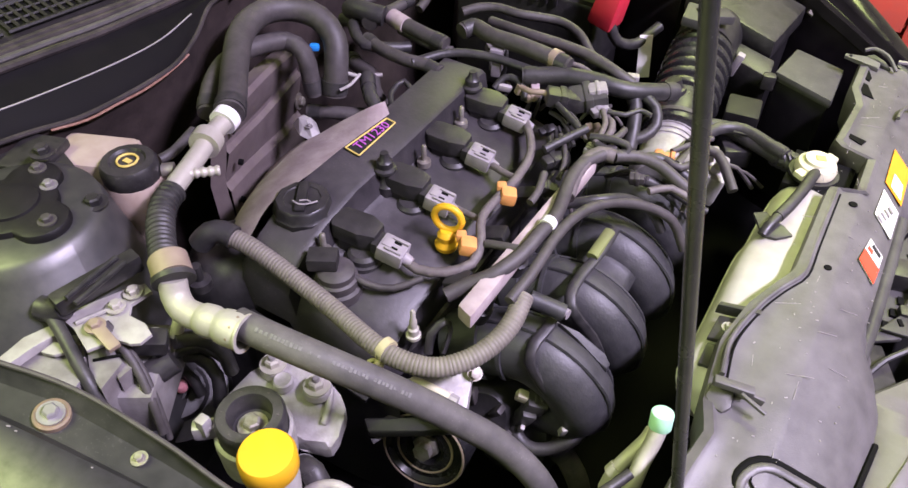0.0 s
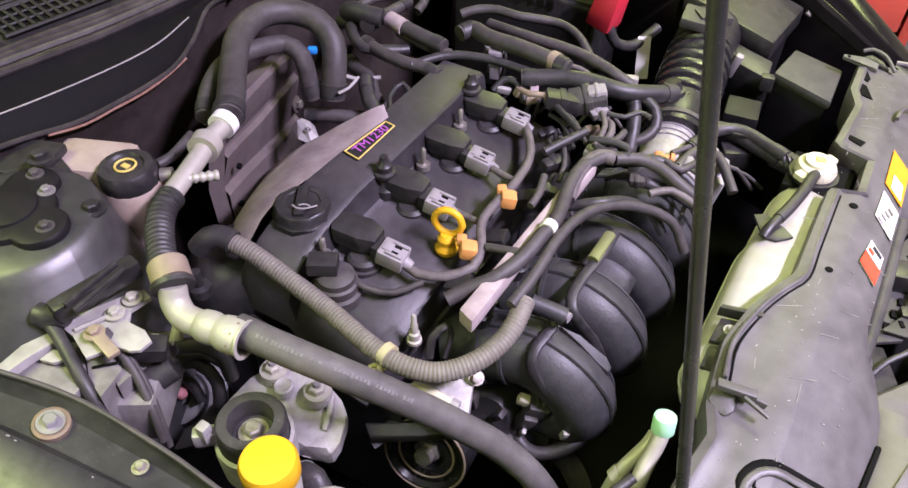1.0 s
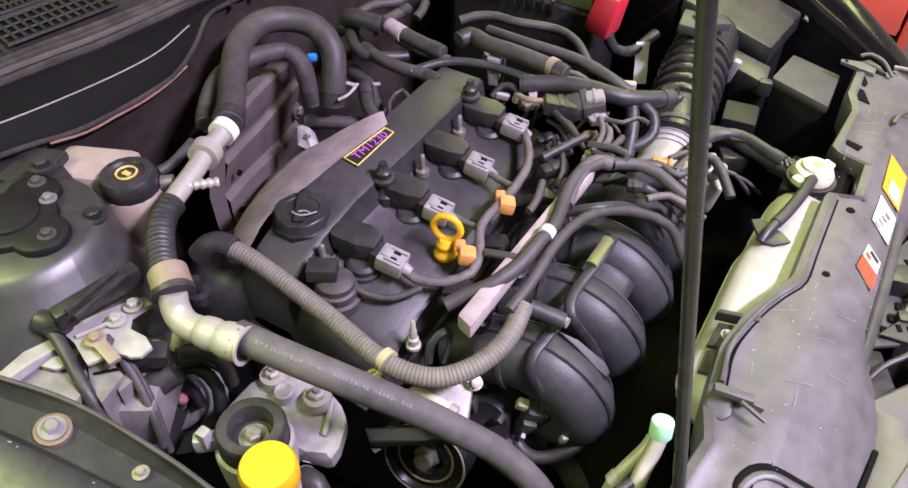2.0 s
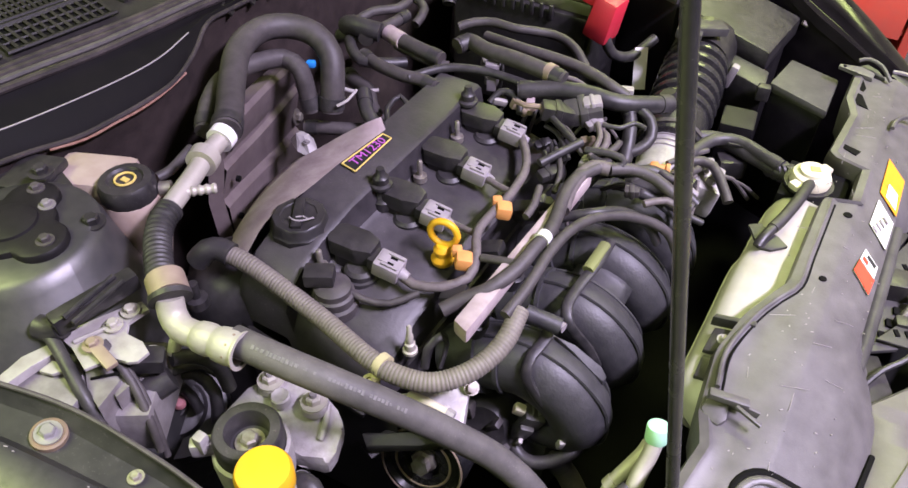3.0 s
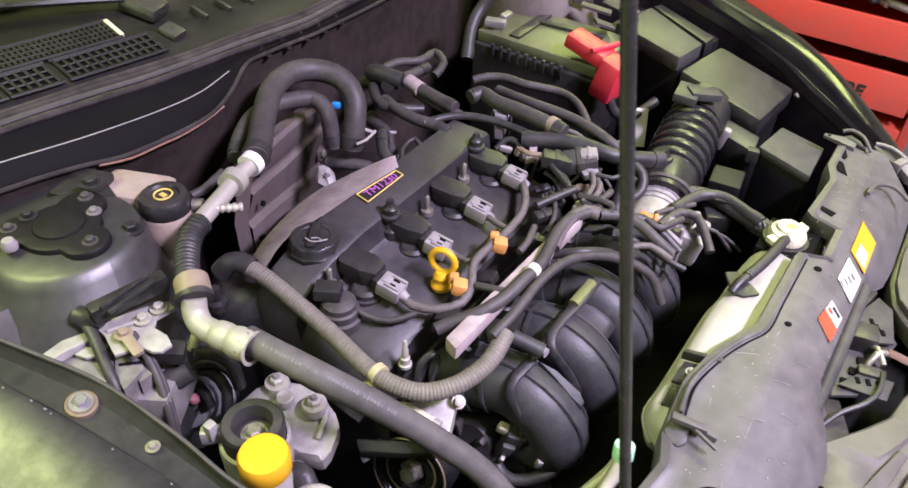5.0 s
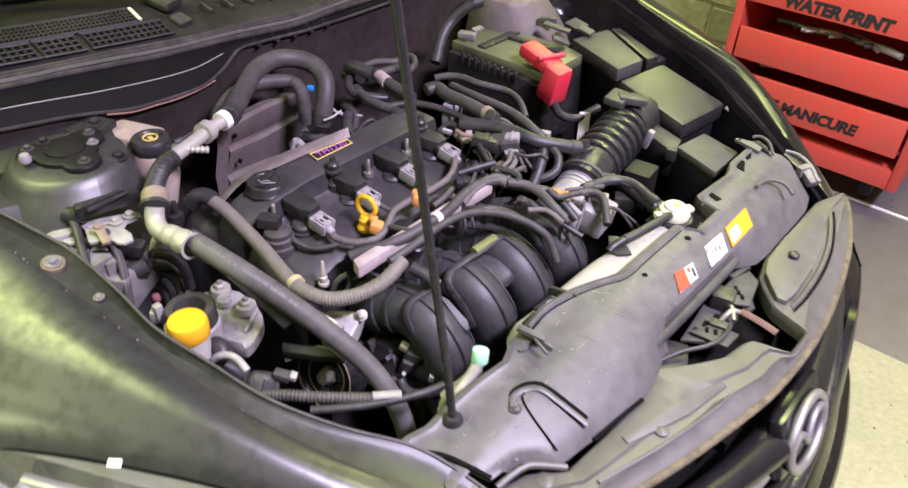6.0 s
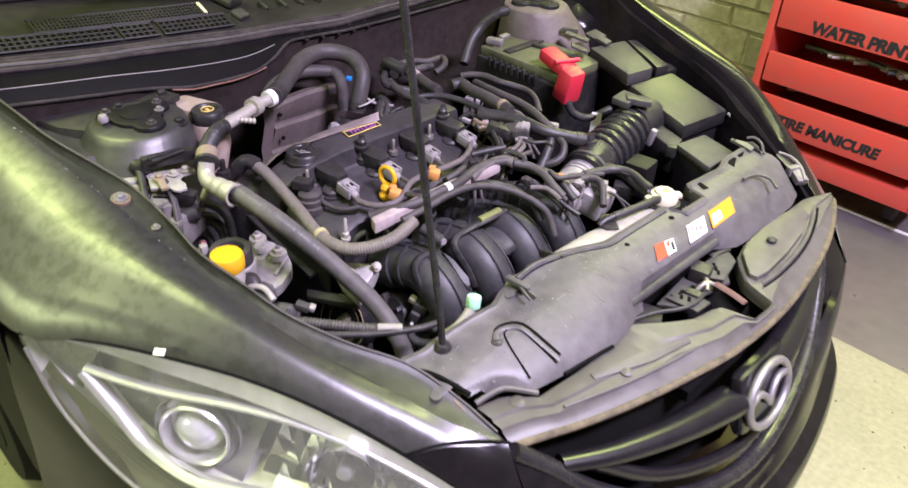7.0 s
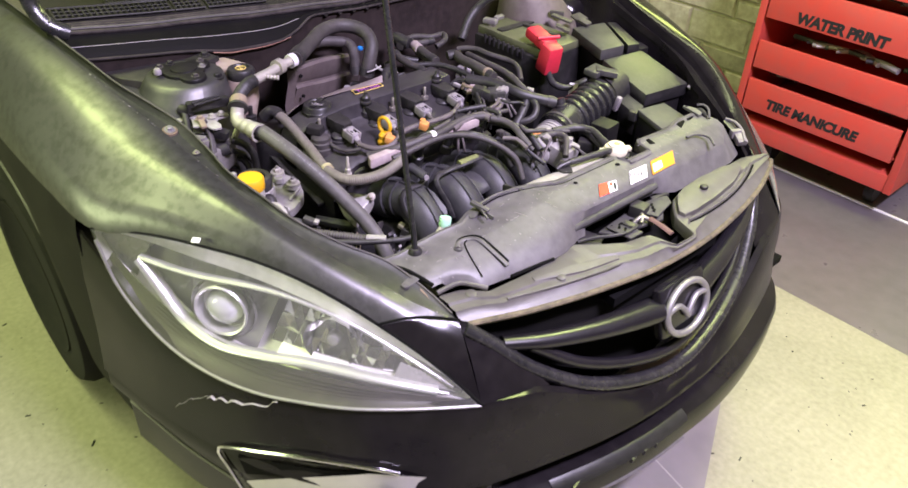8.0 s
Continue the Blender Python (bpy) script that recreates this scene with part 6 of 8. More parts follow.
for pts in STRAPS:
    part("cable_strap", tube(bmesh.new(), pts, 0.007, n=10, flat=0.6), "rubber", manifold)
part("paint_mark", tube(bmesh.new(), [(-0.207, 0.663, 0.793), (-0.208, 0.611, 0.793)], 0.0075, n=10, flat=0.7), material("dull_green", (0.16, 0.18, 0.06), 0.6), manifold, "dull green mark")
part("breather", tube(bmesh.new(), [(-0.236, 0.499, 0.810), (-0.197, 0.508, 0.800)], 0.010, n=14), "runner", manifold)
part("breather_tip", tube(bmesh.new(), [(-0.199, 0.509, 0.800), (-0.192, 0.508, 0.800)], 0.006, n=12), "grey", manifold)

# throttle body and intake duct
throttle = thing("throttle_body", (-0.19, 0.9, 0.72), "cast aluminium throttle body with a plug", "throttle body")
part("housing", lathe(bmesh.new(), (-0.205, 0.86, 0.755), [(0.0, -0.03), (0.036, -0.03), (0.044, -0.02), (0.044, 0.0), (0.038, 0.006), (0.038, 0.07), (0.044, 0.072), (0.044, 0.086), (0, 0.086)], axis=(-0.15, 1, 0.12), n=30), "alu", throttle)
for k in range(3):
    part("casting_rib", tube(bmesh.new(), [Vector((-0.205, 0.86, 0.755)) + Vector((-0.15, 1, 0.12)).normalized() * (0.040 + 0.011 * k + d) for d in (0, 0.004)], 0.0405, n=30), "alu", throttle)
part("motor", box(box(bmesh.new(), (-0.148, 0.885, 0.752), (0.05, 0.065, 0.05), (0, 10, 8), 0.008), (-0.155, 0.900, 0.782), (0.030, 0.016, 0.012), (0, 0, 30), 0.003), "alu", throttle)
part("plug", box(bmesh.new(), (-0.125, 0.94, 0.765), (0.04, 0.03, 0.03), (0, 0, 30), 0.005), "black", throttle)
part("fitting", lathe(bmesh.new(), (-0.166, 0.882, 0.785), [(0.010, 0), (0.010, 0.004), (0.0065, 0.005), (0.0065, 0.016), (0.009, 0.017), (0.009, 0.022), (0, 0.022)], axis=(1, 0.35, 0.1), n=16), "pale", throttle)
part("link_rod", tube(bmesh.new(), [(-0.194, 0.846, 0.803), (-0.176, 0.876, 0.803), (-0.156, 0.908, 0.800)], 0.004, n=10), "hose", throttle)
part("cream_clip", lathe(bmesh.new(), (-0.214, 0.835, 0.796), [(0.0, 0), (0.007, 0), (0.009, 0.003), (0.009, 0.010), (0.006, 0.012), (0.006, 0.020), (0.009, 0.022), (0.009, 0.027), (0, 0.027)], axis=(1, 0.3, 0.0), n=14), "orange", throttle, "yellow plastic clip")
duct = thing("intake_duct", (-0.23, 1.05, 0.75), "black corrugated rubber intake duct", "air duct")
part("neck", tube(bmesh.new(), [(-0.213, 0.925, 0.768), (-0.22, 0.965, 0.776), (-0.224, 0.985, 0.779)], 0.0475, n=30), "gloss", duct)
part("clamp", tube(bmesh.new(), [(-0.215, 0.935, 0.770), (-0.2165, 0.942, 0.7715)], 0.0495, n=30), "hose", duct, "dull steel hose clamp")
rings = []
for k in range(6):
    f = k / 6
    rings += [(0.041, 0.145 * f), (0.051, 0.145 * f + 0.005), (0.053, 0.145 * f + 0.011), (0.051, 0.145 * f + 0.017), (0.041, 0.145 * f + 0.022)]
part("bellows", lathe(bmesh.new(), (-0.224, 0.985, 0.779), rings, axis=(-0.02, 0.16, 0.022), n=36), "gloss", duct, "glossy black corrugated bellows")
part("sensor_tube", tube(bmesh.new(), [(-0.242, 1.125, 0.80), (-0.246, 1.19, 0.806)], 0.05, n=28), "black", duct)
meter = part("air_meter", box(box(bmesh.new(), (-0.262, 1.115, 0.862), (0.04, 0.055, 0.016), (0, 4, 8), 0.004), (-0.238, 1.128, 0.864), (0.055, 0.03, 0.014), (0, 6, 40), 0.003), "lid", duct, "olive grey air meter plug")
part("nipple", lathe(bmesh.new(), (-0.232, 0.962, 0.815), [(0.016, 0), (0.016, 0.008), (0.012, 0.01), (0.012, 0.024), (0, 0.024)], axis=(-0.4, 0, 1), n=18), "black", duct)
part("clamp_screw", box(bmesh.new(), (-0.185, 1.12, 0.80), (0.012, 0.014, 0.04), (0, 14, 0), 0.003), "grey", duct)

# ---- boxes at the far side ----
battery = thing("car_battery", (-0.55, 1.165, 0.64), "black car battery with a green lit lid", "battery")
part("case", box(bmesh.new(), (-0.548, 1.165, 0.745), (0.255, 0.165, 0.205), bevel=0.006), "black", battery)
# Lid coloured olive to stand in for the green light it reflects.
part("lid", box(bmesh.new(), (-0.548, 1.17, 0.858), (0.252, 0.155, 0.022), bevel=0.005), material("green_lit_lid", (0.085, 0.09, 0.05), 0.4, 0.0, (0.14, 0.143, 0.085), 50, 7, 0.7, 0.06), battery, "battery lid with reflected green in its colour")
part("lid_step", box(box(bmesh.new(), (-0.60, 1.17, 0.871), (0.022, 0.13, 0.006), bevel=0.002), (-0.53, 1.20, 0.872), (0.13, 0.016, 0.008), (0, 0, 6), 0.002), "black", battery)
part("terminal", lathe(bmesh.new(), (-0.645, 1.12, 0.868), [(0.012, 0), (0.011, 0.016), (0, 0.016)], n=16), "steel", battery)
part("clamp", box(box(bmesh.new(), (-0.648, 1.115, 0.882), (0.04, 0.022, 0.014), (0, 0, 20), 0.004), (-0.64, 1.14, 0.89), (0.014, 0.03, 0.01), (0, 10, 0), 0.003), "zinc", battery, "dull terminal clamp")
for k in range(9):
    part("case_rib", box(bmesh.new(), (-0.63 + 0.018 * k, 1.08, 0.845), (0.007, 0.006, 0.025), bevel=0.0015), "black", battery)
red = thing("terminal_cover", (-0.41, 1.09, 0.85), "bright red plastic battery terminal cover", "terminal cover")
part("hood", box(bmesh.new(), (-0.448, 1.108, 0.893), (0.085, 0.045, 0.028), (0, 12, -8), 0.008), "red", red)
part("front", box(bmesh.new(), (-0.392, 1.085, 0.862), (0.045, 0.05, 0.075), (0, 12, -8), 0.008, 0.1), "red", red)
part("hinge", tube(bmesh.new(), [(-0.43, 1.075, 0.905), (-0.405, 1.13, 0.905)], 0.005, n=10), "red", red)
hose("battery_cable", [(-0.385, 1.075, 0.83), (-0.372, 1.085, 0.80), (-0.35, 1.12, 0.785), (-0.33, 1.17, 0.80)], 0.009, "rubber", "black battery cable under the red cover", "cable")
solo("paper_tag", box(bmesh.new(), (-0.332, 1.122, 0.766), (0.002, 0.022, 0.070), (0, -22, -58)), "white", "white paper tag hanging by the battery", "tag", smooth=False)

fuse = thing("fuse_box", (-0.38, 1.31, 0.7), "dark grey plastic fuse box with a dusty lid", "fuse box")
# Body darker than its lid, as its upright sides catch little light.
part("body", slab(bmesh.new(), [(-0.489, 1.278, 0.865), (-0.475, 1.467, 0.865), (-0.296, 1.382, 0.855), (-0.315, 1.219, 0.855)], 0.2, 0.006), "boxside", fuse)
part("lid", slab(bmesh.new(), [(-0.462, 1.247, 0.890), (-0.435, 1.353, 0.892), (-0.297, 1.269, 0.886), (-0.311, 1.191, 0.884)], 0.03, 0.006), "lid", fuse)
part("lid_side", slab(bmesh.new(), [(-0.434, 1.361, 0.891), (-0.431, 1.399, 0.884), (-0.295, 1.335, 0.875), (-0.294, 1.281, 0.884)], 0.03, 0.005), "black", fuse)

air = thing("air_filter_box", (-0.2, 1.26, 0.6), "dark grey air filter box with a sloping lid", "air box")
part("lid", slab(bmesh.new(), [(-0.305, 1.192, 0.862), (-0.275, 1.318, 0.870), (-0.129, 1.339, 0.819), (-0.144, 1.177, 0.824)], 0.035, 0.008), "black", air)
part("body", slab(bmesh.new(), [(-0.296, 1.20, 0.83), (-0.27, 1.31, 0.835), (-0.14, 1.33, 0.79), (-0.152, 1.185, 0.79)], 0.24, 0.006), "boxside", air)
part("ledge", slab(bmesh.new(), [(-0.19, 1.135, 0.80), (-0.20, 1.175, 0.81), (-0.135, 1.165, 0.80), (-0.13, 1.125, 0.79)], 0.06, 0.004), "black", air)
clip = part("spring_clip", tube(bmesh.new(), [(-0.125, 1.33, 0.815), (-0.105, 1.335, 0.80), (-0.10, 1.335, 0.775), (-0.115, 1.33, 0.76)], 0.004, n=8), "steel", air, "bent steel spring clip")
snorkel = thing("air_snorkel", (-0.07, 1.16, 0.6), "black air inlet box with a dusty top", "air inlet")
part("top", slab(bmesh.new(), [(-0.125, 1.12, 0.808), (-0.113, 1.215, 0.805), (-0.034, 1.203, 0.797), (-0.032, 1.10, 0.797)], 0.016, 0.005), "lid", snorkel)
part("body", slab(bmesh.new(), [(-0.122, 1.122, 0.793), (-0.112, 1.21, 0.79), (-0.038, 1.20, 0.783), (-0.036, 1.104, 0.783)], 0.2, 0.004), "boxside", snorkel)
part("latch_tab", box(bmesh.new(), (-0.13, 1.115, 0.79), (0.02, 0.016, 0.025), (0, 0, 10), 0.003), "black", snorkel)
solo("relay_box", box(bmesh.new(), (-0.142, 1.022, 0.760), (0.05, 0.055, 0.07), (0, 0, 8), 0.005), "boxside", "small black relay box beside the duct", "relay box")
part("relay_label", box(bmesh.new(), (-0.127, 0.949, 0.800), (0.02, 0.02, 0.003), (0, 0, 8)), "black", bpy.data.objects["relay_box"])
# ---- coolant tank and cap ----
tank = thing("coolant_tank", (-0.03, 0.7, 0.62), "milky plastic coolant tank beside the radiator", "tank")
rows = []
for y, xl, zt, zb in ((0.494, -0.026, 0.768, 0.752), (0.497, -0.044, 0.785, 0.742), (0.507, -0.058, 0.795, 0.730), (0.526, -0.066, 0.799, 0.716), (0.56, -0.064, 0.800, 0.700), (0.63, -0.063, 0.801, 0.660), (0.684, -0.063, 0.801, 0.60), (0.722, -0.062, 0.801, 0.60), (0.738, -0.060, 0.801, 0.60), (0.750, -0.057, 0.803, 0.60), (0.80, -0.055, 0.803, 0.60), (0.85, -0.052, 0.803, 0.60), (0.876, -0.047, 0.799, 0.60), (0.888, -0.042, 0.790, 0.60), (0.893, -0.028, 0.775, 0.60)):
    low = zt - 0.026 - zb
    rows.append([(0.016, y, zb), (xl + 0.020, y, zb), (xl + 0.010, y, zb + 0.12 * low), (xl + 0.004, y, zb + 0.4 * low), (xl + 0.001, y, zb + 0.8 * low), (xl, y, zt - 0.026), (xl + 0.003, y, zt - 0.014), (xl + 0.010, y, zt - 0.005), (xl + 0.020, y, zt - 0.001), (xl + 0.034, y, zt), (0.010, y, zt - 0.002), (0.016, y, zt - 0.012), (0.016, y, zb)])
shell = part("shell", sheet(bmesh.new(), rows), "tank", tank)
part("mould_seam", tube(bmesh.new(), [(r[5][0] - 0.0005, r[5][1], r[5][2] - 0.004) for r in rows[1:-1]], 0.0016, n=6), "tank", shell)
part("clip", slab(bmesh.new(), [(-0.064, 0.772, 0.810), (-0.050, 0.782, 0.810), (-0.038, 0.772, 0.808), (-0.026, 0.768, 0.810), (-0.012, 0.756, 0.810), (-0.028, 0.744, 0.806), (-0.044, 0.742, 0.806)], 0.004, 0.001), "black", tank, "black hose clip")
part("clip_spout", tube(bmesh.new(), [(-0.036, 0.772, 0.816), (-0.042, 0.752, 0.812), (-0.044, 0.742, 0.806)], 0.0065, n=12), "black", tank)
hose("overflow_hose", [(-0.014, 0.897, 0.808), (-0.017, 0.875, 0.818), (-0.021, 0.840, 0.819), (-0.029, 0.797, 0.818), (-0.036, 0.772, 0.816)], 0.0075, "rubber", "short black overflow hose to the tank")
cap = thing("radiator_filler", (-0.018, 0.903, 0.78), "radiator filler with a cream coloured cap", "filler")
b = bmesh.new()
lathe(b, (-0.018, 0.903, 0.806), [(0.026, 0), (0.027, 0.006), (0.024, 0.013), (0.018, 0.016), (0.017, 0.020), (0, 0.021)], n=30)
for s in (-1, 1):
    box(b, (-0.018 + s * 0.012, 0.903 + s * 0.025, 0.812), (0.018, 0.016, 0.009), (0, 0, 60), 0.003)
part("cap", b, "cream", cap)
part("mark", box(bmesh.new(), (-0.016, 0.903, 0.8275), (0.012, 0.010, 0.001), (0, 0, 20)), "gold", cap)
part("neck", lathe(bmesh.new(), (-0.018, 0.903, 0.70), [(0.026, 0), (0.026, 0.09), (0.032, 0.094), (0.032, 0.105), (0, 0.105)], n=24), "black", cap)
# Black slab that stands in for the shade round the filler neck.
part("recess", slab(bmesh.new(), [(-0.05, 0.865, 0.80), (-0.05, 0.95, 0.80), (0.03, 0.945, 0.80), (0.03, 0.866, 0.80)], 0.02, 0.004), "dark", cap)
hose("radiator_hose", [(-0.201, 0.935, 0.790), (-0.152, 0.957, 0.790), (-0.107, 0.945, 0.790), (-0.071, 0.932, 0.790), (-0.042, 0.925, 0.790)], 0.011, "rubber", "black rubber hose to the radiator neck", ribs=0.0)
for k in range(4):
    p = [(-0.071, 0.932, 0.790), (-0.047, 0.926, 0.790)]
    q = Vector(p[0]).lerp(Vector(p[1]), k / 3)
    solo("hose_spring", tube(bmesh.new(), [q - Vector((0.004, 0.004, 0)), q + Vector((0.004, 0.004, 0))], 0.0145, n=14), "black", "black coil of a hose clamp", "clamp", "coils of the hose clamp")

# ---- pipes by the near side ----
ac = thing("refrigerant_pipe", (-0.5, 0.27, 0.8), "pale oxidised metal pipe with a brown clamp", "pipe")
part("upper_pipe", tube(bmesh.new(), [(-0.582, 0.346, 0.922), (-0.595, 0.395, 0.926), (-0.605, 0.429, 0.930), (-0.609, 0.458, 0.932)], 0.0108, n=18), "pipe", ac)
part("flange", tube(bmesh.new(), [(-0.599, 0.410, 0.929), (-0.605, 0.425, 0.929)], 0.0172, n=22), "pipe", ac)
part("end_collar", tube(bmesh.new(), [(-0.609, 0.450, 0.931), (-0.612, 0.463, 0.932)], 0.0158, n=22), "white", ac, "white end collar")
part("side_port", tube(bmesh.new(), [(-0.583, 0.369, 0.925), (-0.562, 0.394, 0.922)], 0.006, n=14, ribs=0.0014, pitch=0.007), "pipe", ac)
part("ribbed_sleeve", tube(bmesh.new(), [(-0.579, 0.343, 0.922), (-0.573, 0.326, 0.922), (-0.559, 0.306, 0.920), (-0.534, 0.283, 0.920), (-0.514, 0.268, 0.920)], 0.0142, n=18, ribs=0.0016, pitch=0.0065), "rubber", ac, "ribbed rubber sleeve")
part("clamp", tube(bmesh.new(), [(-0.514, 0.271, 0.919), (-0.495, 0.259, 0.915)], 0.0188, n=24), "brownband", ac, "brown band clamp")
part("clamp_edge", tube(bmesh.new(), [(-0.496, 0.259, 0.916), (-0.492, 0.256, 0.914)], 0.0205, n=24), "rubber", ac)
part("elbow", tube(bmesh.new(), [(-0.496, 0.258, 0.915), (-0.491, 0.252, 0.900), (-0.477, 0.247, 0.892), (-0.460, 0.249, 0.890), (-0.442, 0.251, 0.892)], 0.0135, n=18), "pipe", ac)
ends = Vector((-0.457, 0.249, 0.891)), Vector((-0.410, 0.2555, 0.892))
part("crimp", lathe(bmesh.new(), ends[0], [(0.0135, -0.002), (0.0152, 0.001), (0.0160, 0.007), (0.0160, 0.014), (0.0150, 0.018), (0.0150, 0.020), (0.0166, 0.023), (0.0176, 0.029), (0.0176, 0.041), (0.0168, 0.045), (0.0190, 0.0465), (0.0190, 0.0485), (0.0150, 0.0485)], axis=ends[1] - ends[0], n=28), "pipe", ac, "cream coloured crimped sleeve")
for k in range(9):
    a = 2 * math.pi * k / 9
    part("crimp_dent", lathe(bmesh.new(), ends[0].lerp(ends[1], 0.86) + Vector((0, 0.0172 * math.cos(a), 0.0172 * math.sin(a))), [(0.0014, -0.0008), (0.0014, 0.0007), (0, 0.0008)], axis=(0, math.cos(a), math.sin(a)), n=8), "brownband", ac)
big = thing("refrigerant_hose", (-0.33, 0.28, 0.8), "thick black rubber air conditioning hose", "hose")
line = [(-0.425, 0.262, 0.892), (-0.385, 0.266, 0.889), (-0.333, 0.280, 0.873), (-0.285, 0.305, 0.838), (-0.235, 0.335, 0.79), (-0.185, 0.36, 0.74), (-0.14, 0.37, 0.68), (-0.12, 0.38, 0.58)]
part("hose", tube(bmesh.new(), line, 0.0148, n=22), "print_hose", big)
path = rounded(line, 0.004)
random.seed(12)
for k in range(7, 44):
    if random.random() < 0.78:
        d = (path[k + 1] - path[k - 1]).normalized()
        out = Vector((0.05, -0.42, 0.9))
        out = (out - d * out.dot(d)).normalized()
        bar = box(bmesh.new(), (0, 0, 0), (0.0028, random.uniform(0.0024, 0.0052), 0.0006))
        turn = Matrix((d, out.cross(d), out)).transposed().to_4x4()
        turn.translation = path[k] + out * 0.0148
        bar.transform(turn)
        part("print_bar", bar, "faded_print", big, "worn pale print")

# corrugated conduit across the engine
con = thing("conduit", (-0.35, 0.4, 0.75), "dusty beige corrugated conduit over the timing cover", "conduit")
line = [(-0.565, 0.375, 0.845), (-0.528, 0.380, 0.838), (-0.471, 0.378, 0.825), (-0.411, 0.371, 0.815), (-0.348, 0.357, 0.812), (-0.311, 0.355, 0.810), (-0.276, 0.366, 0.808), (-0.250, 0.391, 0.812), (-0.236, 0.420, 0.818), (-0.231, 0.447, 0.826), (-0.234, 0.478, 0.836)]
part("corrugated_tube", tube(bmesh.new(), line, 0.0112, n=16, ribs=0.00065, pitch=0.0042), "conduit", con)
part("end_cuff", tube(bmesh.new(), [(-0.584, 0.359, 0.830), (-0.573, 0.368, 0.845), (-0.561, 0.376, 0.846), (-0.547, 0.378, 0.843)], 0.0135, n=16), "rubber", con)
clip = part("clip", tube(bmesh.new(), [(-0.334, 0.3575, 0.8115), (-0.325, 0.356, 0.811)], 0.0132, n=18), "straw", con, "cream plastic conduit clip")
part("clip_neck", box(bmesh.new(), (-0.332, 0.349, 0.800), (0.010, 0.014, 0.010), (0, 10, 30), 0.003), "straw", clip)
part("clip_knob", lathe(bmesh.new(), (-0.336, 0.343, 0.792), [(0.0095, -0.006), (0.0105, 0.0), (0.0095, 0.004), (0.0055, 0.005), (0.0045, 0.002), (0.003, 0.002), (0.003, 0.007), (0, 0.008)], axis=(0.1, -0.4, 1), n=14), "straw", clip)

# brake fluid reservoir
brake = thing("brake_fluid_reservoir", (-0.69, 0.355, 0.82), "stained milky brake reservoir with a black cap", "reservoir")
part("tank", box(bmesh.new(), (-0.712, 0.353, 0.886), (0.085, 0.060, 0.06), (0, 4, 28), 0.011), "brown_tank", brake, "square milky tank")
part("lower_tank", lathe(bmesh.new(), (-0.655, 0.352, 0.805), [(0.022, 0), (0.034, 0.05), (0.0345, 0.085), (0.031, 0.098), (0, 0.098)], n=26), "brown_tank", brake)
part("outlet_collar", tube(bmesh.new(), [(-0.632, 0.374, 0.905), (-0.622, 0.382, 0.905)], 0.0085, n=14), "steel", brake)
bc = part("cap", lathe(bmesh.new(), (-0.655, 0.352, 0.900), [(0.029, 0), (0.031, 0.004), (0.031, 0.02), (0.028, 0.025), (0.020, 0.026), (0.018, 0.023), (0, 0.023)], n=16), "black", brake, "black screw cap with a yellow mark")
part("cap_mark", tube(bmesh.new(), [(-0.655 + 0.011 * math.cos(a), 0.352 + 0.011 * math.sin(a), 0.9245) for a in [2 * math.pi * k / 8 for k in range(9)]], 0.0014, n=6, step=0.003), "gold", bc)
part("cap_mark", box(bmesh.new(), (-0.655, 0.352, 0.9235), (0.009, 0.006, 0.002)), "gold", bc)
hose("vacuum_pipe", [(-0.655, 0.390, 0.900), (-0.652, 0.408, 0.900), (-0.658, 0.433, 0.900), (-0.662, 0.450, 0.900)], 0.006, "hose", "thin dark vacuum pipe behind the reservoir")

# engine mount with its bracket
mount = thing("engine_mount", (-0.39, 0.25, 0.68), "cast aluminium engine mount with a rubber bush", "engine mount")
part("bush", lathe(bmesh.new(), (-0.398, 0.227, 0.785), [(0.031, -0.05), (0.0345, 0.010), (0.0345, 0.020), (0.032, 0.0245), (0.0225, 0.0245), (0.0208, 0.021), (0.0195, 0.002), (0, 0.002)], n=40), "rubber", mount, "black rubber bush")
for k in range(6):
    a = 0.5 + math.pi * k / 3
    part("bush_pip", lathe(bmesh.new(), (-0.398 + 0.0275 * math.cos(a), 0.227 + 0.0275 * math.sin(a), 0.8090), [(0.0016, 0), (0.0012, 0.0008), (0, 0.001)], n=8), "hose", mount)
bolt("centre_bolt", (-0.398, 0.227, 0.787), 0.0088, mount)
TOPS = [(-0.462, 0.246, 0.762), (-0.458, 0.284, 0.768), (-0.447, 0.306, 0.771), (-0.418, 0.319, 0.771), (-0.384, 0.322, 0.768), (-0.360, 0.315, 0.763), (-0.347, 0.306, 0.758), (-0.343, 0.298, 0.754), (-0.338, 0.280, 0.747), (-0.3385, 0.268, 0.741), (-0.345, 0.264, 0.740), (-0.366, 0.257, 0.743), (-0.385, 0.250, 0.750), (-0.400, 0.262, 0.764), (-0.430, 0.256, 0.768)]
part("bracket", slab(bmesh.new(), TOPS, 0.022, 0.006), "alu", mount, "rough cast bracket")
part("cradle", lathe(bmesh.new(), (-0.398, 0.227, 0.735), [(0.030, 0), (0.038, 0.004), (0.0395, 0.040), (0.0385, 0.048), (0.0350, 0.050), (0.0350, 0.03)], n=36), "alu", mount, "cast ring round the bush")
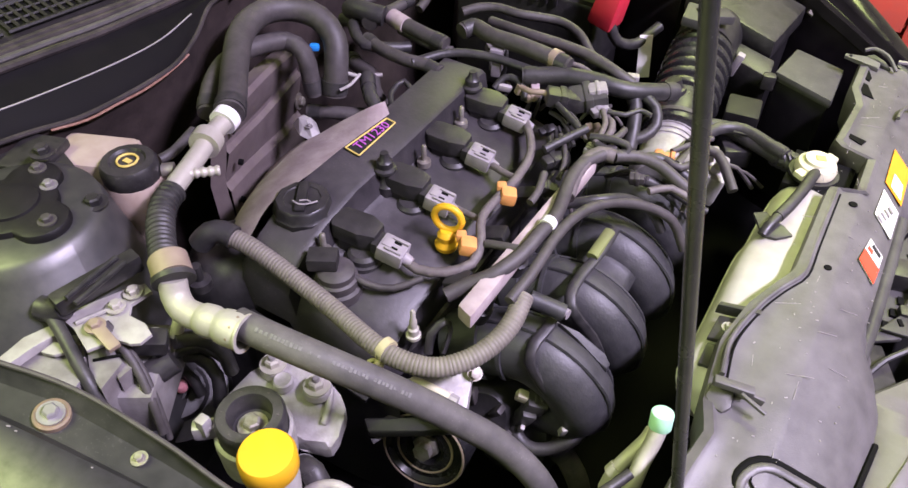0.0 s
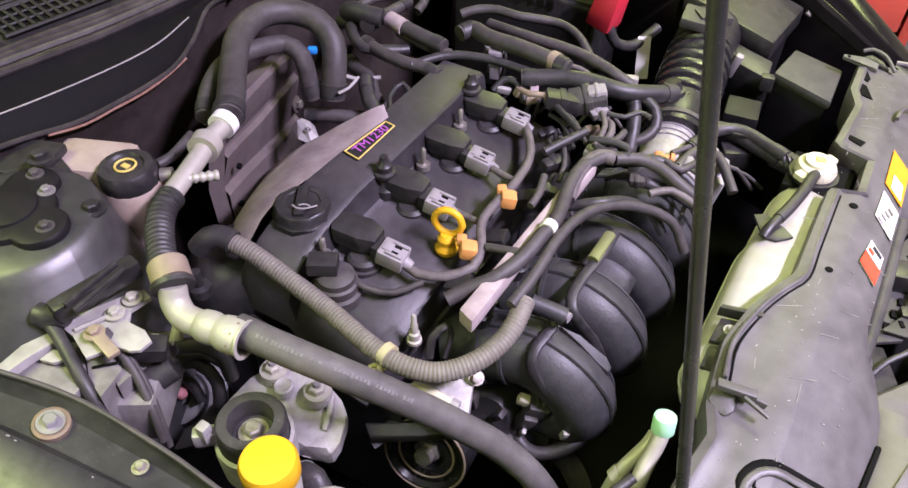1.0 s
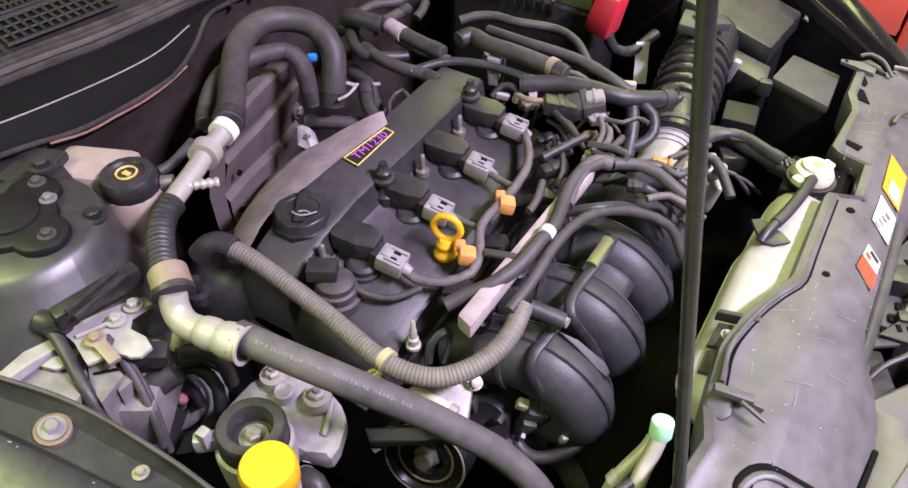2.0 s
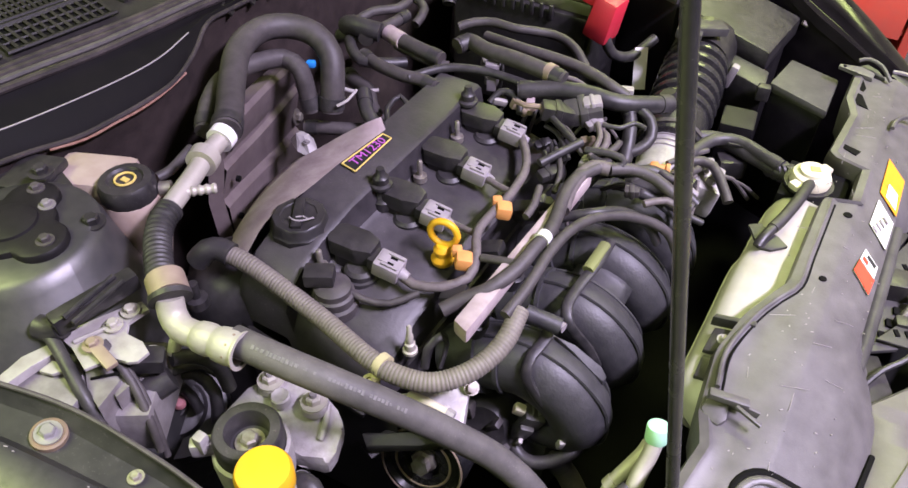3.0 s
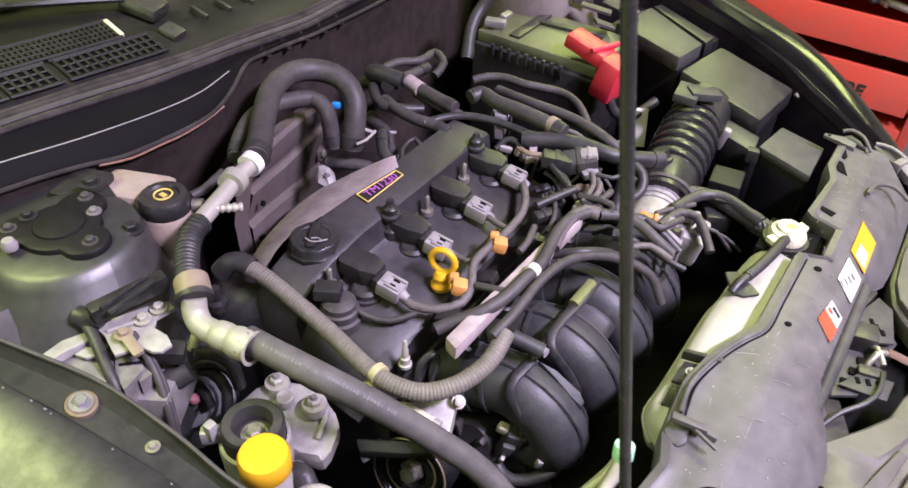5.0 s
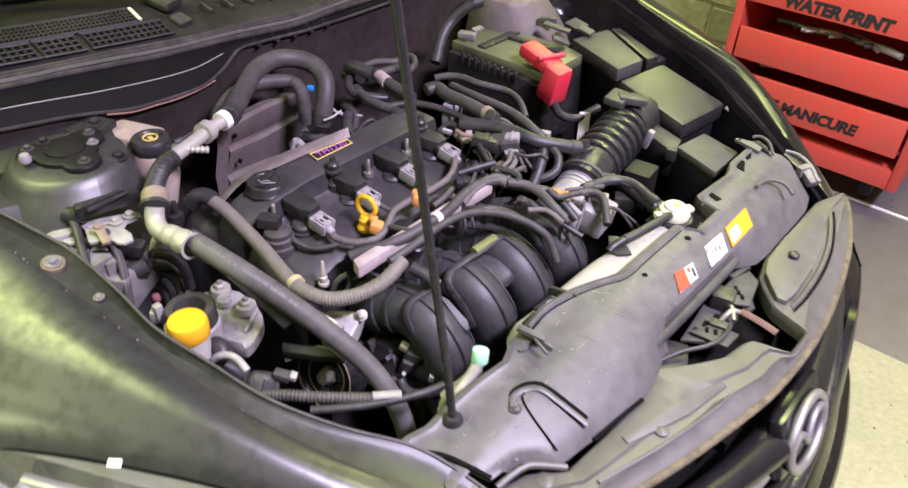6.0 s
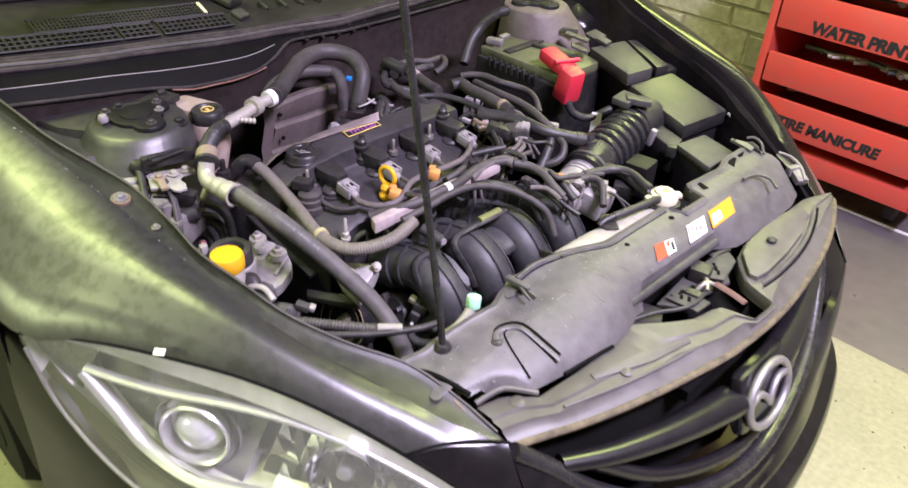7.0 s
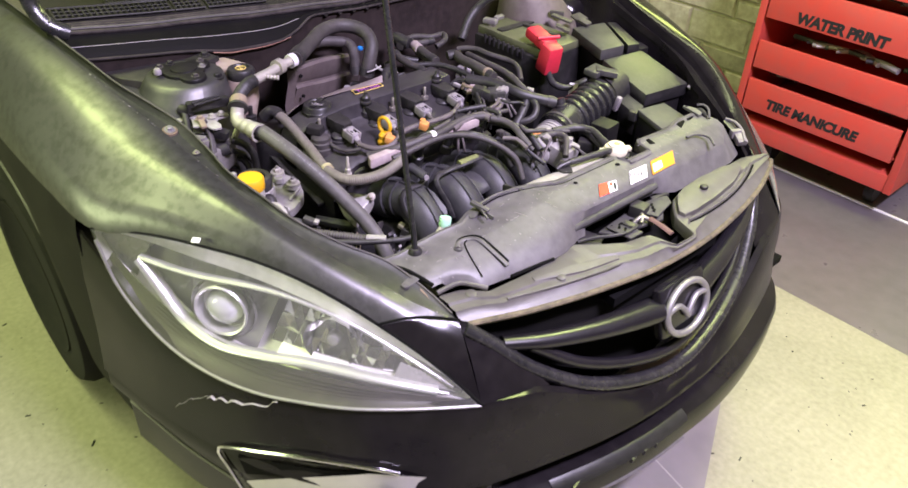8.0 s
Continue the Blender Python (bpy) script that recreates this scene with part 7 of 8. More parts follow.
part("bracket_rib", tube(bmesh.new(), [(-0.371, 0.312, 0.765), (-0.362, 0.296, 0.760), (-0.358, 0.280, 0.752)], 0.004, n=10), "alu", mount)
for x, y, z in ((-0.437, 0.300, 0.771), (-0.382, 0.304, 0.768)):
    part("nut_seat", lathe(bmesh.new(), (x, y, z), [(0.016, -0.004), (0.0145, 0.003), (0.012, 0.004), (0, 0.004)], n=24), "alu", mount)
    bolt("bracket_nut", (x, y, z + 0.004), 0.0085, mount, "pipe")
    part("stud", lathe(bmesh.new(), (x, y, z + 0.010), [(0.0042, 0), (0.0042, 0.007), (0.0034, 0.009), (0, 0.009)], n=12), "zinc", mount)
part("boss", lathe(bmesh.new(), (-0.416, 0.290, 0.770), [(0.011, -0.004), (0.0105, 0.005), (0.009, 0.0065), (0.006, 0.005), (0, 0.005)], n=20), "alu", mount)
part("fitting", box(box(bmesh.new(), (-0.431, 0.201, 0.790), (0.03, 0.014, 0.02), (0, 0, 40), 0.004), (-0.431, 0.198, 0.800), (0.012, 0.012, 0.024), bevel=0.003), "alu", mount)

# reservoir with the yellow cap
res = thing("washer_reservoir", (-0.337, 0.189, 0.72), "milky reservoir with a bright yellow cap", "reservoir")
part("cap", lathe(bmesh.new(), (-0.337, 0.189, 0.828), [(0.024, -0.006), (0.0262, -0.003), (0.0262, 0.015), (0.0238, 0.020), (0.012, 0.0212), (0, 0.0212)], n=36), "yellow", res, "bright yellow filler cap")
part("neck", lathe(bmesh.new(), (-0.337, 0.189, 0.72), [(0.025, 0), (0.024, 0.108), (0, 0.108)], n=30), "tank", res)
part("hose_stub", tube(bmesh.new(), [(-0.322, 0.210, 0.765), (-0.305, 0.222, 0.755), (-0.295, 0.235, 0.73)], 0.012, n=16), "rubber", res)

# brackets and control unit by the strut tower
abs_unit = thing("brake_control_unit", (-0.54, 0.19, 0.78), "cast metal brake unit under bent steel brackets", "brake unit")


def pressed(name, outline, z, drop, mat="zinc", label=""):
    """A pressed steel plate, a little bent."""
    top = [(x, y, z + 0.0025 * math.sin(7 * x + 40 * y)) for x, y in outline]
    return part(name, slab(bmesh.new(), top, drop, 0.0008), mat, abs_unit, label)


pressed("rail", [(-0.581, 0.102), (-0.579, 0.123), (-0.580, 0.149), (-0.573, 0.171), (-0.559, 0.168), (-0.563, 0.147), (-0.567, 0.115), (-0.568, 0.093)], 0.886, 0.010, "pale", "pale folded rail")
pressed("slope", [(-0.585, 0.108), (-0.575, 0.151), (-0.568, 0.171), (-0.540, 0.176), (-0.513, 0.159), (-0.507, 0.139), (-0.527, 0.113), (-0.556, 0.089)], 0.873, 0.010, "zinc", "dusty galvanised base plate")
pressed("tab", [(-0.558, 0.148), (-0.558, 0.162), (-0.546, 0.169), (-0.539, 0.161), (-0.545, 0.152)], 0.881, 0.004, "pale")
pressed("plate", [(-0.572, 0.181), (-0.565, 0.202), (-0.550, 0.234), (-0.536, 0.253), (-0.522, 0.249), (-0.529, 0.228), (-0.520, 0.217), (-0.500, 0.219), (-0.485, 0.213), (-0.486, 0.200), (-0.494, 0.194), (-0.508, 0.192), (-0.513, 0.180), (-0.518, 0.168), (-0.537, 0.175), (-0.548, 0.180)], 0.890, 0.004, "pale", "bent pale plate with bolts")
part("plate_fold", tube(bmesh.new(), [(-0.551, 0.184, 0.8905), (-0.540, 0.208, 0.8905), (-0.529, 0.222, 0.8905)], 0.0024, n=8), "pale", abs_unit)
pressed("valve_body", [(-0.533, 0.174), (-0.526, 0.192), (-0.498, 0.184), (-0.489, 0.152), (-0.513, 0.160)], 0.871, 0.05, "zinc", "dull valve body")
pressed("valve_step", [(-0.519, 0.183), (-0.516, 0.200), (-0.490, 0.194), (-0.490, 0.170)], 0.866, 0.05, "zinc")
part("body_groove", tube(bmesh.new(), [(-0.520, 0.170, 0.872), (-0.503, 0.188, 0.872)], 0.0016, n=6), "dark", abs_unit)
part("lower_pipe", tube(bmesh.new(), [(-0.512, 0.156, 0.848), (-0.505, 0.176, 0.850), (-0.499, 0.197, 0.852)], 0.0125, n=14), "rubber", abs_unit)
for q in ((-0.535, 0.238, 0.8905), (-0.535, 0.217, 0.8905)):
    bolt("bracket_bolt", q, 0.0056, abs_unit, "pipe")
lug = part("earth_lug", box(bmesh.new(), (-0.513, 0.186, 0.894), (0.034, 0.012, 0.006), (0, 8, -12), 0.002), "brownband", abs_unit, "tarnished earth lug")
bolt("lug_bolt", (-0.528, 0.189, 0.896), 0.0056, lug, "brownband")
part("block", box(bmesh.new(), (-0.53, 0.19, 0.815), (0.10, 0.09, 0.06), (0, 0, 32), 0.008), "zinc", abs_unit)
for k in range(4):
    part("valve", lathe(bmesh.new(), Vector((-0.565, 0.175, 0.855)) + Vector((0.022, 0.015, 0)) * k, [(0.012, 0), (0.012, 0.012), (0.008, 0.015), (0, 0.015)], n=16), "alu", abs_unit)
part("cable_channel", box(bmesh.new(), (Vector((-0.552, 0.193, 0.912)) + Vector((-0.556, 0.247, 0.912))) / 2, (0.018, 0.085, 0.02), (0, 0, -12), 0.004), "black", abs_unit, "black cable channel")
for q in (-0.006, 0.006):
    p = [(-0.544, 0.186, 0.924), (-0.546, 0.245, 0.924)]
    part("channel_rail", tube(bmesh.new(), [Vector(p[0]) + Vector((q, 0, 0)), Vector(p[1]) + Vector((q, 0, 0))], 0.0028, n=8), "black", abs_unit)
part("channel_end", tube(bmesh.new(), [(-0.585, 0.177, 0.900), (-0.573, 0.180, 0.900), (-0.562, 0.186, 0.905)], 0.012, n=12), "black", abs_unit)
WIRES = [
    ([(-0.590, 0.178, 0.900), (-0.566, 0.174, 0.897), (-0.545, 0.167, 0.890), (-0.522, 0.158, 0.880), (-0.502, 0.151, 0.868), (-0.492, 0.148, 0.845)], 0.0062, "rubber"),
    ([(-0.532, 0.196, 0.892), (-0.516, 0.195, 0.882), (-0.492, 0.190, 0.864), (-0.470, 0.180, 0.835), (-0.458, 0.172, 0.800)], 0.0045, "hose"),
    ([(-0.529, 0.199, 0.890), (-0.510, 0.197, 0.878), (-0.486, 0.192, 0.856), (-0.466, 0.182, 0.825), (-0.455, 0.174, 0.790)], 0.0036, "hose"),
    ([(-0.491, 0.234, 0.850), (-0.482, 0.253, 0.840), (-0.469, 0.266, 0.820), (-0.466, 0.269, 0.780)], 0.008, "rubber"),
    ([(-0.512, 0.206, 0.820), (-0.503, 0.236, 0.820), (-0.499, 0.266, 0.800), (-0.481, 0.277, 0.780)], 0.006, "rubber"),
    ([(-0.516, 0.196, 0.800), (-0.515, 0.234, 0.800), (-0.503, 0.259, 0.790), (-0.480, 0.260, 0.770), (-0.472, 0.246, 0.740)], 0.007, "rubber"),
    ([(-0.526, 0.190, 0.780), (-0.522, 0.217, 0.780), (-0.514, 0.247, 0.770), (-0.498, 0.247, 0.740)], 0.006, "rubber"),
    ([(-0.494, 0.262, 0.880), (-0.493, 0.251, 0.870), (-0.494, 0.240, 0.850)], 0.0065, "pipe"),
    ([(-0.519, 0.162, 0.820), (-0.499, 0.190, 0.830), (-0.483, 0.223, 0.840)], 0.014, "rubber"),
]
for pts, r, mat in WIRES:
    hose("wire", pts, r, mat, "dark wire running down past the brake unit", "wire", n=10)
solo("wire_plug", box(bmesh.new(), (-0.493, 0.214, 0.870), (0.03, 0.022, 0.018), (0, 10, 40), 0.004), "black", "black plug under the metal tab", "plug")
solo("pulley_shroud", lathe(bmesh.new(), (-0.547, 0.249, 0.700), [(0.0, 0.04), (0.012, 0.04), (0.014, 0.03), (0.03, 0.028), (0.034, 0.02), (0.055, 0.018), (0.06, 0.0), (0.06, -0.05)], axis=(0.5, -0.3, 1), n=36), "black", "ribbed black pulley shroud", "shroud")
solo("shroud_bolt", lathe(bmesh.new(), (-0.520, 0.240, 0.745), [(0.007, 0), (0.007, 0.01), (0.004, 0.014), (0, 0.014)], axis=(0.5, -0.3, 1), n=12), material("pink_plastic", (0.55, 0.22, 0.24), 0.5), "pink plastic screw in the shroud", "screw")
solo("bracket_stud", lathe(bmesh.new(), (-0.494, 0.284, 0.880), [(0.011, 0), (0.011, 0.01), (0.005, 0.012), (0.005, 0.03), (0, 0.03)], n=12), "black", "black stud beside the brown clamp", "stud")

# ---- firewall side ----
shield = thing("heat_shield", (-0.76, 0.65, 0.7), "dusty brown pressed heat shield on the firewall", "heat shield")
TOP = [(-0.659, 0.491, 0.883), (-0.673, 0.532, 0.882), (-0.697, 0.597, 0.873), (-0.724, 0.665, 0.858), (-0.750, 0.734, 0.840)]
RIDGE = [(-0.666, 0.495, 0.844), (-0.685, 0.544, 0.833), (-0.710, 0.610, 0.818), (-0.737, 0.680, 0.806), (-0.762, 0.748, 0.794)]
FOOT = [(-0.671, 0.485, 0.791), (-0.689, 0.534, 0.780), (-0.716, 0.601, 0.759), (-0.745, 0.673, 0.735), (-0.771, 0.741, 0.721)]


def moved(line, dx, dz):
    return [(x + dx, y, z + dz) for x, y, z in along(line, 12)]


part("plate", sheet(bmesh.new(), [moved(TOP, -0.03, -0.004), moved(TOP, -0.006, 0.002), moved(TOP, 0.0, -0.004), moved(RIDGE, 0.0, 0.007), moved(RIDGE, -0.005, 0.002), moved(RIDGE, -0.005, -0.004), moved(RIDGE, 0.002, -0.009), moved(FOOT, 0.0, 0.006), moved(FOOT, -0.003, -0.004), moved(FOOT, 0.006, -0.012), moved(FOOT, 0.004, -0.10)]), "shield", shield)
part("side_flange", sheet(bmesh.new(), [[TOP[0], RIDGE[0], FOOT[0], (-0.668, 0.485, 0.70)], [(x - 0.012, y - 0.016, z) for x, y, z in (TOP[0], RIDGE[0], FOOT[0], (-0.668, 0.485, 0.70))]]), "shield", shield)
for q in ((-0.662, 0.506, 0.865), (-0.664, 0.510, 0.812), (-0.664, 0.50, 0.755)):
    part("flange_hole", lathe(bmesh.new(), q, [(0.0042, -0.002), (0.0042, 0.003), (0, 0.003)], axis=(1, 0.35, -0.15), n=12), "dark", shield)
bolt("shield_bolt", (-0.763, 0.735, 0.742), 0.008, shield, axis=(1, 0.35, 0.1))
BACK = [
    ([(-0.616, 0.469, 0.930), (-0.641, 0.502, 0.930), (-0.683, 0.552, 0.930), (-0.723, 0.610, 0.935), (-0.734, 0.664, 0.935), (-0.715, 0.700, 0.930), (-0.681, 0.714, 0.920), (-0.652, 0.708, 0.900), (-0.640, 0.692, 0.870), (-0.638, 0.679, 0.830)], 0.0172, "hose", "thick dark heater hose with a foam cover"),
    ([(-0.672, 0.484, 0.900), (-0.696, 0.519, 0.910), (-0.720, 0.568, 0.910), (-0.718, 0.616, 0.910), (-0.703, 0.667, 0.900), (-0.675, 0.668, 0.890), (-0.668, 0.667, 0.860), (-0.661, 0.665, 0.830)], 0.0128, "hose", "dark hose running beside the heater hose"),
    ([(-0.738, 0.876, 0.850), (-0.723, 0.904, 0.860), (-0.694, 0.937, 0.860), (-0.692, 0.979, 0.860), (-0.655, 0.954, 0.860), (-0.651, 0.920, 0.850)], 0.0075, "hose", "looped dark pipe at the firewall"),
    ([(-0.736, 0.829, 0.850), (-0.688, 0.839, 0.860), (-0.674, 0.889, 0.860), (-0.669, 0.925, 0.860)], 0.009, "hose", "dark pipe at the firewall"),
    ([(-0.669, 0.811, 0.870), (-0.676, 0.845, 0.870), (-0.651, 0.845, 0.870), (-0.602, 0.835, 0.868), (-0.547, 0.832, 0.862)], 0.0115, "hose", "hose with a pale sleeve"),
    ([(-0.630, 0.836, 0.860), (-0.570, 0.829, 0.855), (-0.540, 0.840, 0.850)], 0.007, "hose", "thin dark hose behind the engine"),
    ([(-0.658, 0.788, 0.860), (-0.619, 0.774, 0.860), (-0.573, 0.769, 0.860), (-0.550, 0.773, 0.860), (-0.519, 0.773, 0.856)], 0.0095, "hose", "bent hose with a joint"),
    ([(-0.563, 0.765, 0.862), (-0.529, 0.809, 0.866), (-0.483, 0.830, 0.866), (-0.441, 0.839, 0.862), (-0.395, 0.839, 0.860)], 0.0065, "rubber", "thin hose across the valve cover's end"),
    ([(-0.617, 0.730, 0.840), (-0.590, 0.700, 0.830), (-0.566, 0.694, 0.820), (-0.542, 0.703, 0.820)], 0.0105, "rubber", "curved hose behind the valve cover"),
    ([(-0.526, 0.664, 0.840), (-0.559, 0.706, 0.845), (-0.556, 0.735, 0.850), (-0.530, 0.719, 0.845)], 0.004, "rubber", "thin loop of wire behind the valve cover"),
    ([(-0.574, 0.926, 0.865), (-0.555, 0.944, 0.870), (-0.527, 0.960, 0.870), (-0.497, 0.962, 0.868), (-0.439, 0.989, 0.860), (-0.399, 0.978, 0.855), (-0.369, 0.958, 0.840)], 0.0072, "hose", "wire loom running towards the battery"),
    ([(-0.539, 0.862, 0.872), (-0.528, 0.881, 0.875), (-0.492, 0.866, 0.878), (-0.447, 0.862, 0.880), (-0.402, 0.857, 0.880), (-0.361, 0.854, 0.876)], 0.0120, "hose", "thick dark hose with a clip"),
    ([(-0.516, 0.911, 0.872), (-0.448, 0.898, 0.878), (-0.388, 0.897, 0.878), (-0.340, 0.892, 0.876), (-0.300, 0.882, 0.870), (-0.278, 0.884, 0.860)], 0.0085, "hose", "dark hose across to the intake duct"),
    ([(-0.414, 0.817, 0.862), (-0.368, 0.841, 0.866), (-0.326, 0.854, 0.866), (-0.283, 0.864, 0.860), (-0.251, 0.896, 0.850), (-0.227, 0.930, 0.840)], 0.0125, "rubber", "thick rubber hose to the duct's nipple"),
    ([(-0.277, 0.880, 0.855), (-0.262, 0.866, 0.840), (-0.251, 0.839, 0.820), (-0.246, 0.817, 0.800)], 0.0095, "rubber", "rubber hose going down to the throttle"),
    ([(-0.259, 0.882, 0.850), (-0.237, 0.877, 0.840), (-0.227, 0.860, 0.825), (-0.235, 0.840, 0.815), (-0.252, 0.825, 0.810)], 0.008, "rubber", "curled rubber hose by the throttle"),
    ([(-0.255, 0.746, 0.835), (-0.223, 0.759, 0.835), (-0.197, 0.785, 0.830), (-0.168, 0.788, 0.820), (-0.133, 0.786, 0.800)], 0.0075, "rubber", "loom over the throttle body"),
    ([(-0.178, 0.874, 0.800), (-0.157, 0.935, 0.800), (-0.124, 0.952, 0.800), (-0.082, 0.935, 0.800), (-0.058, 0.925, 0.800)], 0.009, "rubber", "rubber hose towards the radiator cap"),
    ([(-0.178, 0.824, 0.800), (-0.167, 0.873, 0.800), (-0.139, 0.877, 0.800), (-0.116, 0.854, 0.790), (-0.101, 0.837, 0.780)], 0.007, "hose", "bent pipe on the throttle body"),
    ([(-0.265, 0.636, 0.830), (-0.227, 0.651, 0.845), (-0.201, 0.689, 0.830), (-0.174, 0.717, 0.800), (-0.158, 0.724, 0.770)], 0.0062, "rubber", "thin loom over the manifold"),
    ([(-0.676, 0.662, 0.798), (-0.646, 0.674, 0.800), (-0.615, 0.689, 0.800), (-0.580, 0.710, 0.798)], 0.0098, "hose", "scuffed dark hose behind the dusty flank"),
    ([(-0.690, 0.790, 0.815), (-0.667, 0.772, 0.820), (-0.634, 0.760, 0.822), (-0.606, 0.730, 0.818), (-0.576, 0.709, 0.815), (-0.546, 0.694, 0.812)], 0.0115, "hose", "bent dark hose sinking behind the valve cover"),
    ([(-0.700, 0.812, 0.860), (-0.680, 0.790, 0.862), (-0.650, 0.772, 0.860), (-0.620, 0.790, 0.855), (-0.600, 0.815, 0.850)], 0.0085, "rubber", "black hose crossing behind the engine"),
    ([(-0.690, 0.740, 0.840), (-0.665, 0.730, 0.835), (-0.640, 0.735, 0.830), (-0.612, 0.760, 0.828)], 0.0032, "pale", "pale thin wire behind the engine"),
    ([(-0.215, 0.749, 0.820), (-0.174, 0.770, 0.800), (-0.143, 0.783, 0.780), (-0.120, 0.791, 0.770)], 0.005, "rubber", "thin wire over the manifold"),
]
for pts, r, mat, label in BACK:
    hose("hose", pts, r, mat, label, "hose", n=16)
random.seed(4)
foil = bmesh.new()
FOIL = [(-0.683, 0.634), (-0.676, 0.652), (-0.654, 0.652), (-0.633, 0.635), (-0.632, 0.617), (-0.655, 0.616)]
mid = foil.verts.new((-0.656, 0.635, 0.806))
ring = [foil.verts.new((x, y, 0.792 + random.uniform(-0.004, 0.006))) for x, y in FOIL]
inner = [foil.verts.new((0.5 * (x - 0.656), 0.5 * (y + 0.635), 0.803 + random.uniform(-0.004, 0.004))) for x, y in FOIL]
for k in range(6):
    j = (k + 1) % 6
    foil.faces.new((ring[k], ring[j], inner[j], inner[k]))
    foil.faces.new((inner[k], inner[j], mid))
thick(solo("foil_shield", foil, "alu", "small crumpled foil shield behind the dusty flank", "shield", smooth=False), 0.0015)
for q in ((-0.646, 0.628, 0.803), (-0.668, 0.642, 0.801)):
    bolt("foil_rivet", q, 0.003, bpy.data.objects["foil_shield"], "zinc")
solo("hose_elbow", tube(bmesh.new(), [(-0.716, 0.828, 0.872), (-0.700, 0.824, 0.880), (-0.676, 0.824, 0.880), (-0.655, 0.830, 0.877)], 0.0150, n=16), "rubber", "thick black rubber elbow on a hose", "hose")
solo("hose_sleeve", tube(bmesh.new(), [(-0.651, 0.845, 0.871), (-0.619, 0.837, 0.869)], 0.0128, n=16), "dusty", "pale sleeve on a dark hose", "sleeve")
solo("hose_band", tube(bmesh.new(), [(-0.389, 0.858, 0.879), (-0.378, 0.855, 0.879)], 0.0138, n=16), "brownband", "brown band on a thick hose", "clamp")
solo("blue_clip", box(bmesh.new(), (-0.672, 0.688, 0.890), (0.014, 0.010, 0.010), (0, 0, 30), 0.004), "blue", "small blue hose clip", "clip")
solo("white_tie", tube(bmesh.new(), [(-0.618, 0.669, 0.850), (-0.609, 0.682, 0.855), (-0.609, 0.704, 0.860)], 0.0022, n=8), "pale", "white cable tie by the heater hose", "cable tie")
hose("cowl_hose", [(-0.631, 0.992, 0.860), (-0.650, 1.033, 0.900), (-0.650, 1.068, 0.930), (-0.624, 1.087, 0.960), (-0.606, 1.108, 0.970)], 0.011, "rubber", "black hose rising along the cowl")

# plugs and wires between the engine and the battery
random.seed(7)
PLUGS = [([(-0.346, 0.834, 0.845)], "grey"), ([(-0.321, 0.824, 0.850)], "lid"), ([(-0.319, 0.850, 0.850)], "black"), ([(-0.369, 0.837, 0.840)], "black"), ([(-0.393, 0.809, 0.842)], "brownband"), ([(-0.296, 0.816, 0.850)], "grey"), ([(-0.294, 0.787, 0.835)], "brownband"),
         ([(-0.318, 0.788, 0.825)], "black"), ([(-0.323, 0.755, 0.820)], "black"), ([(-0.351, 0.776, 0.820)], "black"), ([(-0.253, 0.735, 0.850)], "hose"), ([(-0.205, 0.730, 0.830)], "hose"), ([(-0.294, 0.668, 0.815)], "grey"), ([(-0.494, 0.886, 0.845)], "grey"), ([(-0.440, 0.814, 0.842)], "black"), ([(-0.276, 0.746, 0.840)], "grey"),
         ([(-0.167, 0.839, 0.800)], "grey"), ([(-0.152, 0.819, 0.800)], "black"), ([(-0.175, 0.805, 0.800)], "grey"), ([(-0.133, 0.875, 0.780)], "grey")]
for p, mat in PLUGS:
    turn = (random.uniform(-25, 25), random.uniform(-25, 25), random.uniform(0, 90))
    size = (random.uniform(0.018, 0.03), random.uniform(0.010, 0.016), random.uniform(0.009, 0.014))
    b = thing("wire_connector", p[0], "small plastic wire connector in the harness", "connector", "connectors of the harness")
    part("body", box(bmesh.new(), p[0], size, turn, 0.003), mat, b)
    part("rim", box(bmesh.new(), p[0], (size[0] * 0.35, size[1] * 1.2, size[2] * 1.2), turn, 0.002), mat, b)
    e = pose(*p[0], *turn) @ Vector((size[0] * 0.5, 0, 0))
    g = Vector(p[0]) + Vector((random.uniform(-0.05, 0.05), random.uniform(-0.05, 0.05), -0.04))
    loom = random.choice(["hose", "rubber", "loom"])
    part("wire", tube(bmesh.new(), [e, e.lerp(g, 0.4) + Vector((0, 0, 0.012)), g], 0.0032, n=8), loom, b)
    part("wire", tube(bmesh.new(), [e + Vector((0.003, 0.004, 0)), e.lerp(g, 0.5) + Vector((0.01, 0.006, 0.006)), g + Vector((0.012, 0.01, 0))], 0.0026, n=8), loom, b)

# ---- lower front of the engine ----
pulley = thing("belt_pulley", (-0.28, 0.29, 0.55), "black belt pulley with a steel centre bolt", "pulley")
c = (-0.289, 0.370, 0.644)
part("wheel", lathe(bmesh.new(), c, [(0, 0.0), (0.02, 0.0), (0.024, 0.006), (0.042, 0.006), (0.046, 0.012), (0.052, 0.012), (0.052, -0.03), (0, -0.03)], axis=(0.15, -1, 0.35), n=40), "gloss", pulley)
for r, d in ((0.0495, 0.0125), (0.034, 0.007)):
    part("rim", lathe(bmesh.new(), c, [(r - 0.0016, d), (r, d + 0.0012), (r + 0.0016, d)], axis=(0.15, -1, 0.35), n=40), "brownband", pulley, "thin brown rim")
